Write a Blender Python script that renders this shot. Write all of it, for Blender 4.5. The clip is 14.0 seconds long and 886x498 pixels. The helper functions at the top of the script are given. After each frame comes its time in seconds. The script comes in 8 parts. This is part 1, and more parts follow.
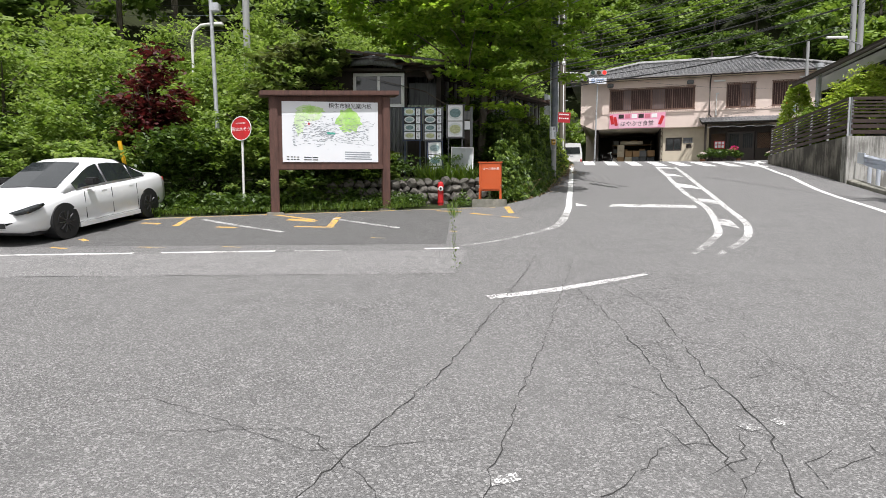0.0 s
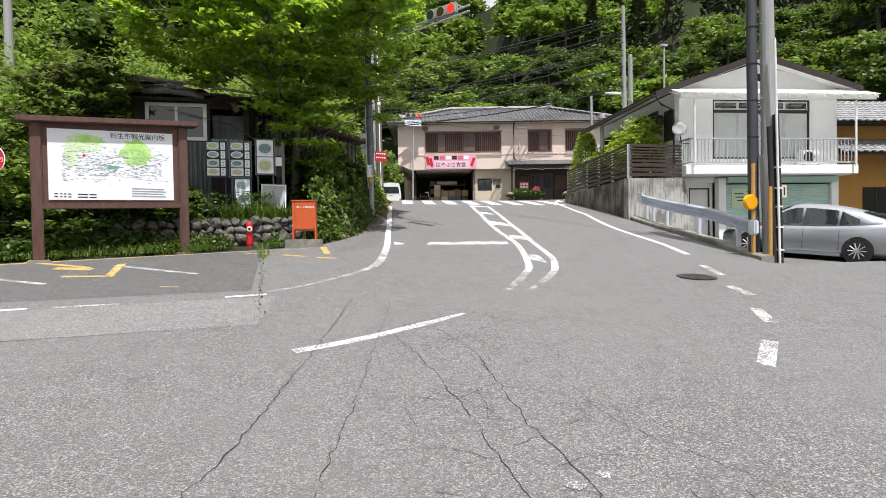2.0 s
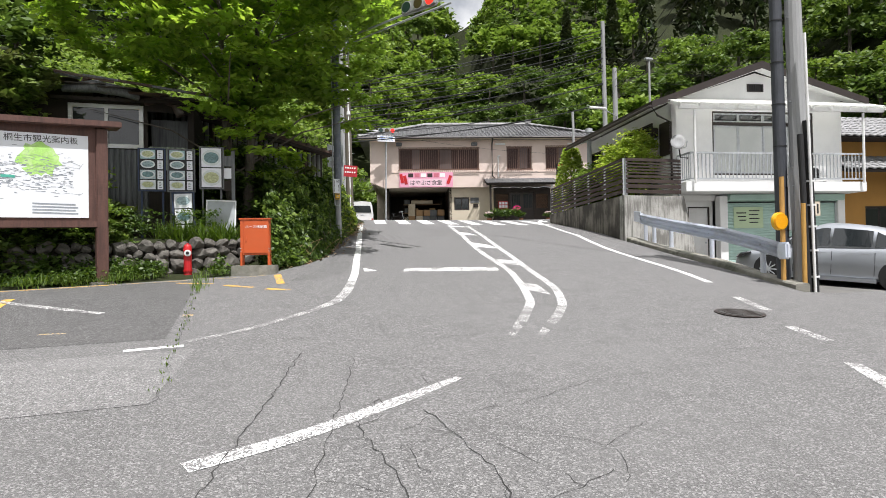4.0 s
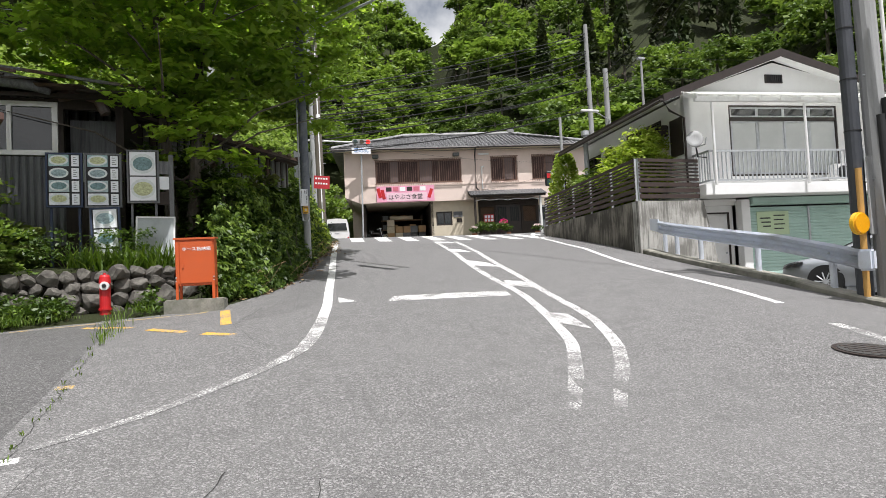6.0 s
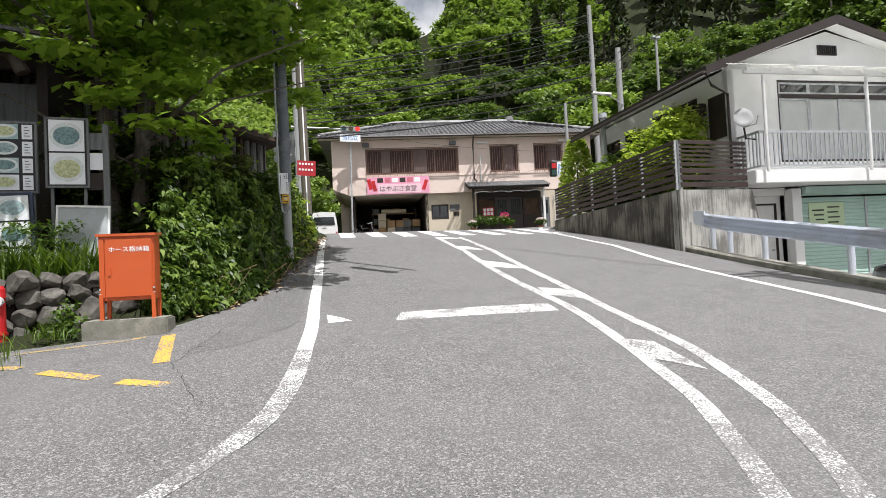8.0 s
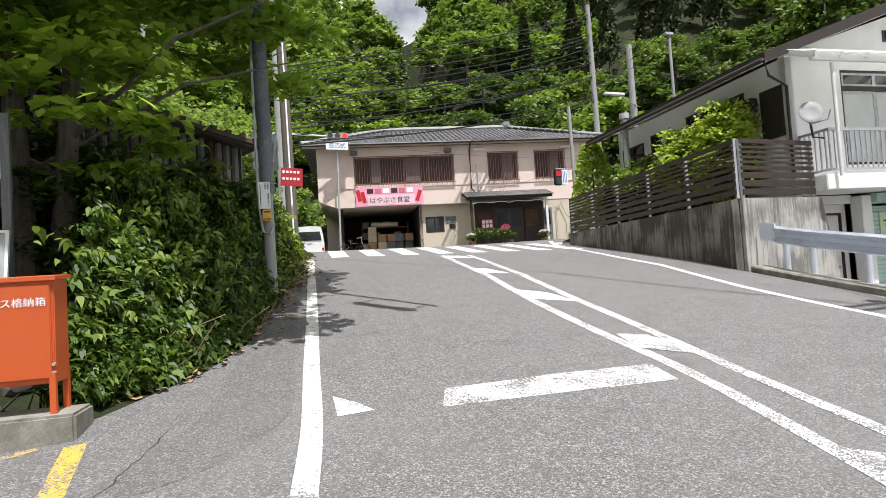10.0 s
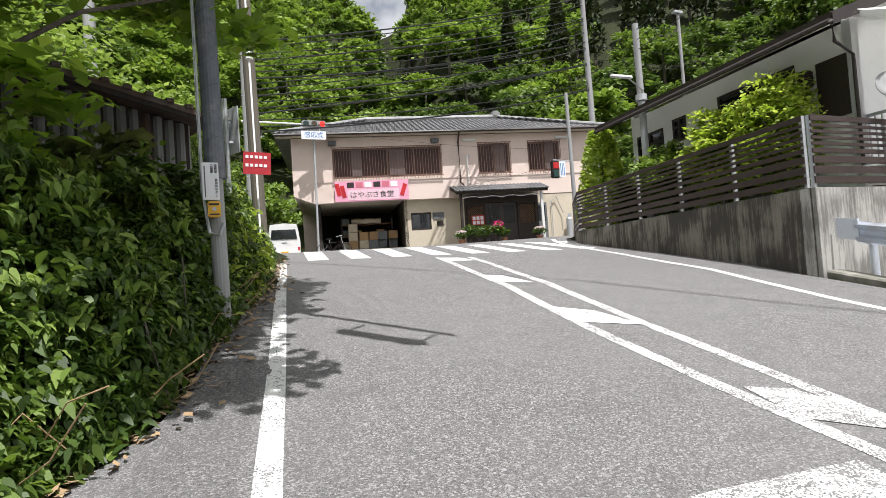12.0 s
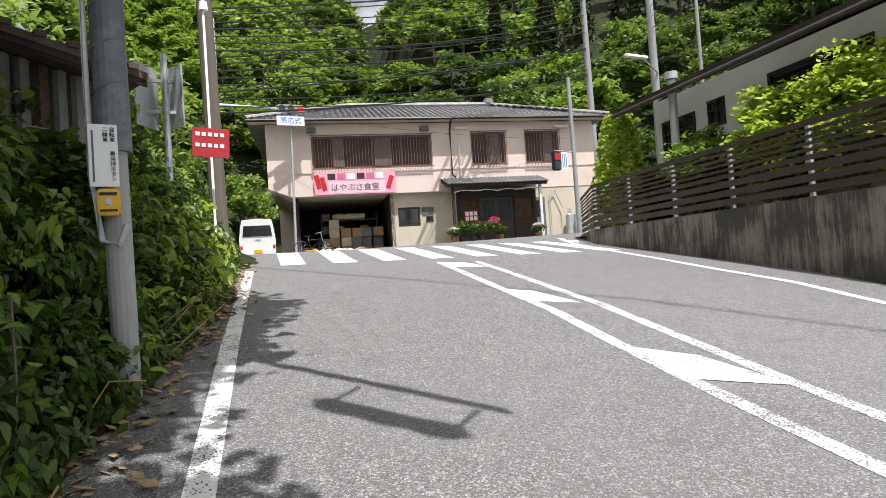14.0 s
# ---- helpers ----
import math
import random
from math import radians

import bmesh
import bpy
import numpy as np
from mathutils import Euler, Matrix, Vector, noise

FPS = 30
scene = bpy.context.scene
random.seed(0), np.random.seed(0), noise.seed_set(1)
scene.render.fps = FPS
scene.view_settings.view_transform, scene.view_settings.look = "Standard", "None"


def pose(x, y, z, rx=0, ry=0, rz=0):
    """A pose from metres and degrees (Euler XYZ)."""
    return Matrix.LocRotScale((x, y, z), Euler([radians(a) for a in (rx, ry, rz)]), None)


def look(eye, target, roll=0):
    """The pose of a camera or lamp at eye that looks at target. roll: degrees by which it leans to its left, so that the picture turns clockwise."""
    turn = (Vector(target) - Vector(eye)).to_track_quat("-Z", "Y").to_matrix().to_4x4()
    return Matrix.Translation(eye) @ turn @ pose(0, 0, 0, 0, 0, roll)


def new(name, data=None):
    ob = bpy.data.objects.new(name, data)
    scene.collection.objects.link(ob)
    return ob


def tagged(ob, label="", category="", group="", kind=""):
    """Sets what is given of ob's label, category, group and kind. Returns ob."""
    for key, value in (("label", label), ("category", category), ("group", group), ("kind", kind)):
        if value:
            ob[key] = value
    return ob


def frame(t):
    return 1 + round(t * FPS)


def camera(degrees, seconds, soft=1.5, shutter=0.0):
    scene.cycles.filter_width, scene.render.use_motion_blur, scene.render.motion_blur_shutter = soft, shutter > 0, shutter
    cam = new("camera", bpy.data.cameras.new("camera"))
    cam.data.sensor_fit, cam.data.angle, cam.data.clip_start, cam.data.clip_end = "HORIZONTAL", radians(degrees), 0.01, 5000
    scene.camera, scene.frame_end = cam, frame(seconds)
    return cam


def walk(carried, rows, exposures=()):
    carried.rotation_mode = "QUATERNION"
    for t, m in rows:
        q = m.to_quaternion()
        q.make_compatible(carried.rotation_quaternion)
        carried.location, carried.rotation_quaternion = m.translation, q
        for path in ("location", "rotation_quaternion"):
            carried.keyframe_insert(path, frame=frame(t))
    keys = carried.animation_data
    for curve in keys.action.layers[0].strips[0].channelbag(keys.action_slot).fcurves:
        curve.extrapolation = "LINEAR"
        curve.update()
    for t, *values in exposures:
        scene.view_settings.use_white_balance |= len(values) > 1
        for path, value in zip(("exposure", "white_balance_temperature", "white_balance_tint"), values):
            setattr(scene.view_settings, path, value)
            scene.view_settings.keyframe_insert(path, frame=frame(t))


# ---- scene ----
cam = camera(74.0, 14.0, soft=0.35)
PATH = [
    (0, (0.071, 0.077, 1.19), (-0.046, 2.066, 1.016), 0.1),
    (0.5, (0.085, 0.258, 1.225), (0.344, 2.236, 1.083), -0.3),
    (1, (0.188, 0.329, 1.257), (0.557, 2.294, 1.226), -0.7),
    (1.5, (0.248, 0.404, 1.234), (0.67, 2.359, 1.222), -0.8),
    (2, (0.286, 0.719, 1.189), (0.758, 2.662, 1.144), -0.9),
    (2.5, (0.35, 1.169, 1.215), (0.842, 3.106, 1.153), -0.8),
    (3, (0.443, 1.641, 1.248), (0.935, 3.578, 1.184), -0.7),
    (3.5, (0.581, 2.334, 1.267), (1.111, 4.263, 1.244), -0.6),
    (6, (1.191, 5.807, 1.402), (1.828, 7.701, 1.481), -2.7),
    (6.5, (1.28, 6.503, 1.433), (1.926, 8.395, 1.506), -3.1),
    (7, (1.383, 7.165, 1.492), (2.029, 9.057, 1.561), -3.0),
    (7.5, (1.448, 7.749, 1.545), (2.114, 9.634, 1.613), -2.7),
    (8, (1.568, 8.452, 1.593), (2.245, 10.333, 1.652), -2.8),
    (10.5, (1.849, 11.563, 2.029), (2.614, 13.408, 2.125), -3.8),
    (11, (1.944, 12.016, 2.043), (2.737, 13.85, 2.134), -3.9),
    (11.5, (2.127, 12.811, 2.125), (2.915, 14.648, 2.21), -4.0),
    (12, (2.306, 13.55, 2.228), (3.106, 15.382, 2.303), -4.0),
    (12.5, (2.418, 13.971, 2.272), (3.213, 15.805, 2.34), -4.0),
    (13, (2.609, 14.694, 2.336), (3.427, 16.519, 2.392), -4.1),
    (13.5, (2.776, 15.347, 2.428), (3.605, 17.166, 2.488), -3.9),
    (14, (2.906, 15.957, 2.515), (3.765, 17.763, 2.567), -3.9),
]
walk(cam, [(t, look(eye, target, roll)) for t, eye, target, roll in PATH], [(0.0, 0.29), (1.5, 0.36), (3.5, 0.41), (6.5, 0.33), (8.0, 0.38), (10.5, 0.45), (14.0, 0.52)])

# ---- light ----
SUN_TO = Vector((0.042, -0.345, 0.935)).normalized()
world = bpy.data.worlds.new("sky")
scene.world = world
world.use_nodes = True
wn = world.node_tree.nodes
sky = wn.new("ShaderNodeTexSky")
sky.sky_type, sky.sun_disc = "NISHITA", False
sky.sun_elevation = math.asin(SUN_TO.z)
sky.sun_rotation = math.atan2(SUN_TO.x, SUN_TO.y)
sky.air_density, sky.dust_density = 1.0, 1.2
# scattered fair-weather clouds over the blue
wl = world.node_tree.links
wco, wno, wra, wmi = wn.new("ShaderNodeTexCoord"), wn.new("ShaderNodeTexNoise"), wn.new("ShaderNodeValToRGB"), wn.new("ShaderNodeMixRGB")
wno.inputs["Scale"].default_value, wno.inputs["Detail"].default_value = 3.2, 8.0
wra.color_ramp.elements[0].position, wra.color_ramp.elements[1].position = 0.34, 0.46
wmi.inputs[2].default_value = (17.5, 17.5, 17.9, 1)
wl.new(wco.outputs["Generated"], wno.inputs["Vector"])
wl.new(wno.outputs["Fac"], wra.inputs[0])
wl.new(wra.outputs[0], wmi.inputs[0])
wl.new(sky.outputs[0], wmi.inputs[1])
wl.new(wmi.outputs[0], wn["Background"].inputs["Color"])
wn["Background"].inputs["Strength"].default_value = 0.046
sun = new("sun", bpy.data.lights.new("sun", "SUN"))
sun.data.energy, sun.data.angle, sun.data.color = 4.9, radians(0.53), (1.0, 0.972, 0.975)
sun.matrix_world = Matrix.Translation((0, 0, 40)) @ SUN_TO.to_track_quat("Z", "Y").to_matrix().to_4x4()


# ---- materials ----
def ramp(nt, src, stops):
    r = nt.nodes.new("ShaderNodeValToRGB")
    while len(r.color_ramp.elements) < len(stops):
        r.color_ramp.elements.new(0.5)
    for e, (p, c) in zip(r.color_ramp.elements, stops):
        e.position, e.color = p, (*c, 1) if len(c) == 3 else c
    nt.links.new(src, r.inputs[0])
    return r.outputs[0]


def tex(nt, kind, scale, detail=4.0, coord="Object", stretch=None, rough=0.55):
    co = nt.nodes.new("ShaderNodeTexCoord")
    n = nt.nodes.new("ShaderNodeTex" + kind)
    n.inputs["Scale"].default_value = scale
    if kind == "Noise":
        n.inputs["Detail"].default_value, n.inputs["Roughness"].default_value = detail, rough
    src = co.outputs[coord]
    if stretch:
        mp = nt.nodes.new("ShaderNodeMapping")
        mp.inputs["Scale"].default_value = stretch
        nt.links.new(src, mp.inputs[0])
        src = mp.outputs[0]
    nt.links.new(src, n.inputs["Vector"])
    return n


def mixc(nt, fac, a, b, mode="MIX"):
    m = nt.nodes.new("ShaderNodeMixRGB")
    m.blend_type = mode
    for i, v in ((0, fac), (1, a), (2, b)):
        if isinstance(v, (int, float)):
            m.inputs[i].default_value = v
        elif isinstance(v, tuple):
            m.inputs[i].default_value = (*v, 1)
        else:
            nt.links.new(v, m.inputs[i])
    return m.outputs[0]


def base(name, rough=0.6, metal=0.0, spec=0.5):
    m = bpy.data.materials.new(name)
    m.use_nodes = True
    p = m.node_tree.nodes["Principled BSDF"]
    p.inputs["Roughness"].default_value, p.inputs["Metallic"].default_value = rough, metal
    p.inputs["Specular IOR Level"].default_value = spec
    return m, m.node_tree, p


def bump(nt, p, src, strength=0.3, dist=0.01):
    b = nt.nodes.new("ShaderNodeBump")
    b.inputs["Strength"].default_value, b.inputs["Distance"].default_value = strength, dist
    nt.links.new(src, b.inputs["Height"])
    nt.links.new(b.outputs[0], p.inputs["Normal"])


def plain(name, col, rough=0.6, metal=0.0, var=0.18, scale=6.0, fine=60.0, bumps=0.15, dirt=None, stretch=None, spec=0.5):
    """A surface with large and fine variation, and stains of the colour dirt."""
    m, nt, p = base(name, rough, metal, spec)
    big, small = tex(nt, "Noise", scale, 5, stretch=stretch), tex(nt, "Noise", fine, 3)
    lo, hi = tuple(c * (1 - var) for c in col), tuple(min(1, c * (1 + var)) for c in col)
    c = ramp(nt, big.outputs["Fac"], [(0.3, lo), (0.7, hi)])
    c = mixc(nt, 0.35, c, ramp(nt, small.outputs["Fac"], [(0.35, lo), (0.65, hi)]))
    if dirt:
        d = tex(nt, "Noise", scale * 0.6, 8, stretch=stretch, rough=0.7)
        c = mixc(nt, ramp(nt, d.outputs["Fac"], [(0.48, (0, 0, 0)), (0.68, (0.85, 0.85, 0.85))]), c, dirt)
    nt.links.new(c, p.inputs["Base Color"])
    if bumps:
        bump(nt, p, small.outputs["Fac"], bumps, 0.004)
    return m


def leafy(name, cols, rough=0.5, through_light=0.35, scale=0.35):
    """Foliage: colours vary from leaf to leaf and from clump to clump; light passes through."""
    m, nt, p = base(name, rough, 0, 0.35)
    geo = nt.nodes.new("ShaderNodeNewGeometry")
    n = tex(nt, "Noise", scale, 2)
    a = ramp(nt, geo.outputs["Random Per Island"], [(0.0, cols[0]), (0.55, cols[1]), (1.0, cols[2])])
    c = mixc(nt, ramp(nt, n.outputs["Fac"], [(0.35, (0, 0, 0)), (0.65, (0.75, 0.75, 0.75))]), a, cols[3])
    nt.links.new(c, p.inputs["Base Color"])
    tr, mx = nt.nodes.new("ShaderNodeBsdfTranslucent"), nt.nodes.new("ShaderNodeMixShader")
    hsv = nt.nodes.new("ShaderNodeHueSaturation")
    hsv.inputs["Value"].default_value, hsv.inputs["Saturation"].default_value = 1.6, 1.1
    nt.links.new(c, hsv.inputs["Color"])
    nt.links.new(hsv.outputs[0], tr.inputs["Color"])
    mx.inputs[0].default_value = through_light
    nt.links.new(p.outputs[0], mx.inputs[1])
    nt.links.new(tr.outputs[0], mx.inputs[2])
    nt.links.new(mx.outputs[0], nt.nodes["Material Output"].inputs["Surface"])
    return m


def asphalt_mat(name="asphalt", tone=1.0):
    m, nt, p = base(name, 0.85, 0, 0.3)
    grit = tex(nt, "Voronoi", 88.0)
    fine = tex(nt, "Noise", 150.0, 4, rough=0.7)
    big = tex(nt, "Noise", 0.35, 6, rough=0.6)
    mid = tex(nt, "Noise", 2.6, 6, rough=0.65)
    t = lambda v: (v * 1.005 * tone, v * 0.99 * tone, v * 0.975 * tone)
    sep = nt.nodes.new("ShaderNodeSeparateColor")
    nt.links.new(grit.outputs["Color"], sep.inputs[0])
    c = ramp(nt, sep.outputs[0], [(0.0, t(0.03)), (0.35, t(0.1)), (0.7, t(0.2)), (0.88, t(0.4)), (1.0, t(0.62))])
    c = mixc(nt, 0.5, c, ramp(nt, fine.outputs["Fac"], [(0.4, t(0.025)), (0.6, t(0.32))]))
    c = mixc(nt, ramp(nt, big.outputs["Fac"], [(0.35, (0, 0, 0)), (0.7, (0.55, 0.55, 0.55))]), c, t(0.2))
    c = mixc(nt, ramp(nt, mid.outputs["Fac"], [(0.5, (0, 0, 0)), (0.8, (0.5, 0.5, 0.5))]), c, t(0.105))
    nt.links.new(c, p.inputs["Base Color"])
    bump(nt, p, grit.outputs["Distance"], 0.55, 0.006)
    return m


def paint_mat(name, col, wear=0.5):
    """Road paint, worn through grain by grain to the asphalt under it."""
    m = asphalt_mat(name)
    nt = m.node_tree
    p = nt.nodes["Principled BSDF"]
    under = p.inputs["Base Color"].links[0].from_socket
    n2, grit = tex(nt, "Noise", 3.2, 6, rough=0.65), tex(nt, "Voronoi", 95.0)
    sep = nt.nodes.new("ShaderNodeSeparateColor")
    nt.links.new(grit.outputs["Color"], sep.inputs[0])
    add, half = nt.nodes.new("ShaderNodeMath"), nt.nodes.new("ShaderNodeMath")
    add.operation, half.operation = "MULTIPLY_ADD", "MULTIPLY"
    nt.links.new(n2.outputs["Fac"], add.inputs[0])
    add.inputs[1].default_value = 2.3
    nt.links.new(sep.outputs[0], add.inputs[2])
    nt.links.new(add.outputs[0], half.inputs[0])
    half.inputs[1].default_value = 0.34
    cut = (2.15 - wear) * 0.34
    fine = tex(nt, "Noise", 14.0, 5, rough=0.7)
    shade = ramp(nt, fine.outputs["Fac"], [(0.35, tuple(v * 0.84 for v in col)), (0.65, col)])
    c = mixc(nt, ramp(nt, half.outputs[0], [(cut - 0.02, (0, 0, 0)), (cut + 0.02, (1, 1, 1))]), shade, under)
    nt.links.new(c, p.inputs["Base Color"])
    return m


def streaked(name, col, stain, amount=0.5, rough=0.85):
    """Concrete with dark streaks running down it."""
    m, nt, p = base(name, rough, 0, 0.3)
    a, b, f = tex(nt, "Noise", 6.5, 6, stretch=(1.5, 1.5, 0.1), rough=0.75), tex(nt, "Noise", 0.9, 4), tex(nt, "Noise", 50, 4)
    c = ramp(nt, f.outputs["Fac"], [(0.3, tuple(v * 0.8 for v in col)), (0.7, tuple(v * 1.15 for v in col))])
    add = nt.nodes.new("ShaderNodeMath")
    nt.links.new(a.outputs["Fac"], add.inputs[0])
    nt.links.new(b.outputs["Fac"], add.inputs[1])
    half = nt.nodes.new("ShaderNodeMath")
    half.operation = "MULTIPLY"
    half.inputs[1].default_value = 0.5
    nt.links.new(add.outputs[0], half.inputs[0])
    lo = 0.61 - amount * 0.25
    c = mixc(nt, ramp(nt, half.outputs[0], [(lo - 0.05, (0, 0, 0)), (lo + 0.045, (0.9, 0.9, 0.9))]), c, stain)
    nt.links.new(c, p.inputs["Base Color"])
    bump(nt, p, f.outputs["Fac"], 0.35, 0.006)
    return m


def ground_mat():
    m, nt, p = base("earth_and_grass", 0.95, 0, 0.2)
    a, b = tex(nt, "Noise", 0.8, 8), tex(nt, "Noise", 30, 4)
    c = ramp(nt, a.outputs["Fac"], [(0.3, (0.018, 0.024, 0.01)), (0.55, (0.03, 0.036, 0.014)), (0.75, (0.034, 0.042, 0.014))])
    c = mixc(nt, 0.4, c, ramp(nt, b.outputs["Fac"], [(0.35, (0.015, 0.018, 0.008)), (0.65, (0.034, 0.042, 0.015))]))
    nt.links.new(c, p.inputs["Base Color"])
    bump(nt, p, b.outputs["Fac"], 0.8, 0.05)
    return m


M_ASPHALT = asphalt_mat("asphalt", 0.8)
M_EARTH = ground_mat()
M_WHITE_PAINT = paint_mat("white_road_paint", (0.74, 0.74, 0.72), 0.2)
M_WORN_PAINT = paint_mat("worn_white_road_paint", (0.72, 0.72, 0.7), 0.52)
M_FADED_PAINT = paint_mat("faded_white_road_paint", (0.62, 0.62, 0.6), 0.68)
M_GHOST_PAINT = paint_mat("ghost_white_road_paint", (0.55, 0.55, 0.53), 0.84)
M_YELLOW_PAINT = paint_mat("yellow_road_paint", (0.68, 0.40, 0.06), 0.42)
M_FADED_YELLOW = paint_mat("faded_yellow_road_paint", (0.52, 0.35, 0.1), 0.6)
M_CRACK = plain("crack", (0.03, 0.029, 0.028), 0.95, var=0.4)
M_YARD = plain("weathered_yard_concrete", (0.17, 0.165, 0.155), 0.9, var=0.25, scale=0.7, fine=70, bumps=0.3, dirt=(0.1, 0.098, 0.09))
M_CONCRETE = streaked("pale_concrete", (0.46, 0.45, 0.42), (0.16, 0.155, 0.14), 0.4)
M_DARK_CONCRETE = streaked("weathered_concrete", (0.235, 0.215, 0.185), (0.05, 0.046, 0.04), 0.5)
M_KERB = plain("mossy_kerb_concrete", (0.24, 0.23, 0.2), 0.95, var=0.4, scale=3, dirt=(0.07, 0.08, 0.05))
M_STUCCO = plain("pink_beige_stucco", (0.76, 0.63, 0.56), 0.9, var=0.05, scale=0.7, fine=90, bumps=0.3, dirt=(0.64, 0.52, 0.46))
M_CREAM = plain("cream_plaster", (0.62, 0.55, 0.43), 0.9, var=0.06, scale=0.8, fine=70, dirt=(0.5, 0.43, 0.33))
M_WHITE_WALL = plain("white_plaster", (0.82, 0.82, 0.81), 0.85, var=0.04, scale=0.9, fine=80, dirt=(0.72, 0.72, 0.71))
M_WHITE = plain("white_enamel", (0.78, 0.78, 0.77), 0.4, var=0.04, scale=3, dirt=(0.66, 0.65, 0.62))
M_TILE = plain("grey_roof_tile", (0.15, 0.15, 0.155), 0.55, var=0.35, scale=3, fine=25, dirt=(0.25, 0.25, 0.24))
M_TILE_LIGHT = plain("pale_roof_tile", (0.27, 0.27, 0.27), 0.6, var=0.35, scale=3, fine=25, dirt=(0.12, 0.12, 0.12))
M_BAR = plain("rust_brown_bar", (0.2, 0.12, 0.09), 0.6, var=0.25)
# restaurant panes: a brown reflection is put into the base colour
M_GLASS_BROWN = plain("glass_tinted_as_brown_reflection", (0.055, 0.026, 0.022), 0.3, var=0.35, scale=0.9, bumps=0, spec=0.3)
M_BROWN = plain("dark_brown_metal", (0.032, 0.023, 0.02), 0.45, var=0.2, bumps=0.05)
M_FENCE = plain("dark_brown_fence_board", (0.047, 0.031, 0.027), 0.5, var=0.25, scale=4, stretch=(0.3, 0.3, 6))
M_BOARD_WOOD = plain("brown_painted_timber", (0.105, 0.05, 0.038), 0.65, var=0.3, scale=5, fine=40, stretch=(4, 4, 0.5), dirt=(0.06, 0.03, 0.024))
# old timber; its colour also stands for shade on the garage walls
M_DARKWOOD_SHADE = plain("old_dark_timber_and_shade", (0.03, 0.022, 0.017), 0.8, var=0.4, scale=5, stretch=(5, 5, 0.6))
M_GREYWOOD = plain("weathered_grey_board", (0.16, 0.165, 0.17), 0.85, var=0.35, scale=4, stretch=(6, 6, 0.4), dirt=(0.07, 0.075, 0.08))
M_RUST = plain("rusted_roof_sheet", (0.09, 0.055, 0.042), 0.8, var=0.5, scale=2.5, dirt=(0.17, 0.16, 0.15))
M_BLACK = plain("black_rubber", (0.018, 0.018, 0.019), 0.6, var=0.2, bumps=0.05)
M_DARK = plain("dark_interior", (0.03, 0.025, 0.02), 0.9, var=0.4)
M_GALV = plain("galvanised_steel", (0.50, 0.52, 0.54), 0.5, 0.35, var=0.15, scale=8, dirt=(0.36, 0.37, 0.37))
M_RAIL = plain("white_guardrail_paint", (0.66, 0.70, 0.78), 0.35, 0.15, var=0.05, scale=2, dirt=(0.5, 0.52, 0.55))
M_POLE = plain("grey_concrete_pole", (0.34, 0.345, 0.345), 0.85, var=0.15, scale=2, dirt=(0.26, 0.26, 0.255), stretch=(3, 3, 0.3))
M_POLE_SLEEVE = plain("blue_grey_pole_wrap", (0.12, 0.135, 0.16), 0.6, var=0.2, scale=4, dirt=(0.25, 0.26, 0.27))
M_ORANGE = plain("vermilion_enamel", (0.54, 0.095, 0.022), 0.45, var=0.1, scale=2, dirt=(0.50, 0.10, 0.03))
M_RED = plain("red_enamel", (0.55, 0.02, 0.025), 0.4, var=0.12, scale=4, dirt=(0.35, 0.03, 0.03))
M_YELLOW = plain("yellow_plastic", (0.75, 0.42, 0.02), 0.45, var=0.1)
M_AMBER = plain("amber_reflector", (0.8, 0.36, 0.01), 0.3, var=0.12, scale=30)
M_STONE = plain("field_stone", (0.085, 0.078, 0.068), 0.9, var=0.5, scale=2.2, fine=30, bumps=0.7, dirt=(0.2, 0.19, 0.165))
M_GLASS_DARK = plain("dark_window_glass", (0.02, 0.024, 0.026), 0.06, var=0.3, scale=0.8, bumps=0, spec=0.8)
M_CURTAIN = plain("pale_curtain", (0.6, 0.6, 0.58), 0.8, var=0.1, scale=3, stretch=(9, 9, 0.2))
M_CURTAIN_DIM = plain("dim_rose_curtain", (0.16, 0.12, 0.115), 0.8, var=0.15, scale=3, stretch=(9, 9, 0.2))
M_MINT = plain("mint_shutter_enamel", (0.42, 0.58, 0.52), 0.5, var=0.06, scale=1.5, dirt=(0.35, 0.49, 0.44))
M_INK = plain("black_ink", (0.02, 0.02, 0.022), 0.6, var=0.1, bumps=0)
M_INK_WHITE = plain("white_ink", (0.85, 0.85, 0.85), 0.6, var=0.02, bumps=0)
M_MAPWHITE = plain("printed_white_panel", (0.82, 0.84, 0.87), 0.5, var=0.02, scale=1.5, bumps=0)
M_WIRE = plain("black_cable", (0.012, 0.012, 0.013), 0.5, var=0.1, bumps=0)
M_WIRE_PALE = plain("pale_cable", (0.22, 0.26, 0.3), 0.5, var=0.1, bumps=0)
M_BARK = plain("grey_brown_bark", (0.09, 0.075, 0.06), 0.95, var=0.4, scale=6, fine=30, bumps=0.8, stretch=(3, 3, 0.6), dirt=(0.16, 0.15, 0.13))
M_STRAW = plain("dry_straw", (0.32, 0.22, 0.12), 0.9, var=0.3, scale=9)
L_FOREST = leafy("forest_leaf", [(0.055, 0.095, 0.02), (0.115, 0.175, 0.035), (0.21, 0.28, 0.06), (0.07, 0.115, 0.03)], 0.6, 0.28, 0.16)
L_FOREST_LIGHT = leafy("fresh_forest_leaf", [(0.095, 0.155, 0.026), (0.18, 0.265, 0.05), (0.29, 0.37, 0.085), (0.125, 0.19, 0.04)], 0.6, 0.32, 0.2)
L_CEDAR = leafy("cedar_needle", [(0.016, 0.03, 0.010), (0.028, 0.048, 0.015), (0.045, 0.07, 0.022), (0.04, 0.04, 0.016)], 0.7, 0.15, 0.25)
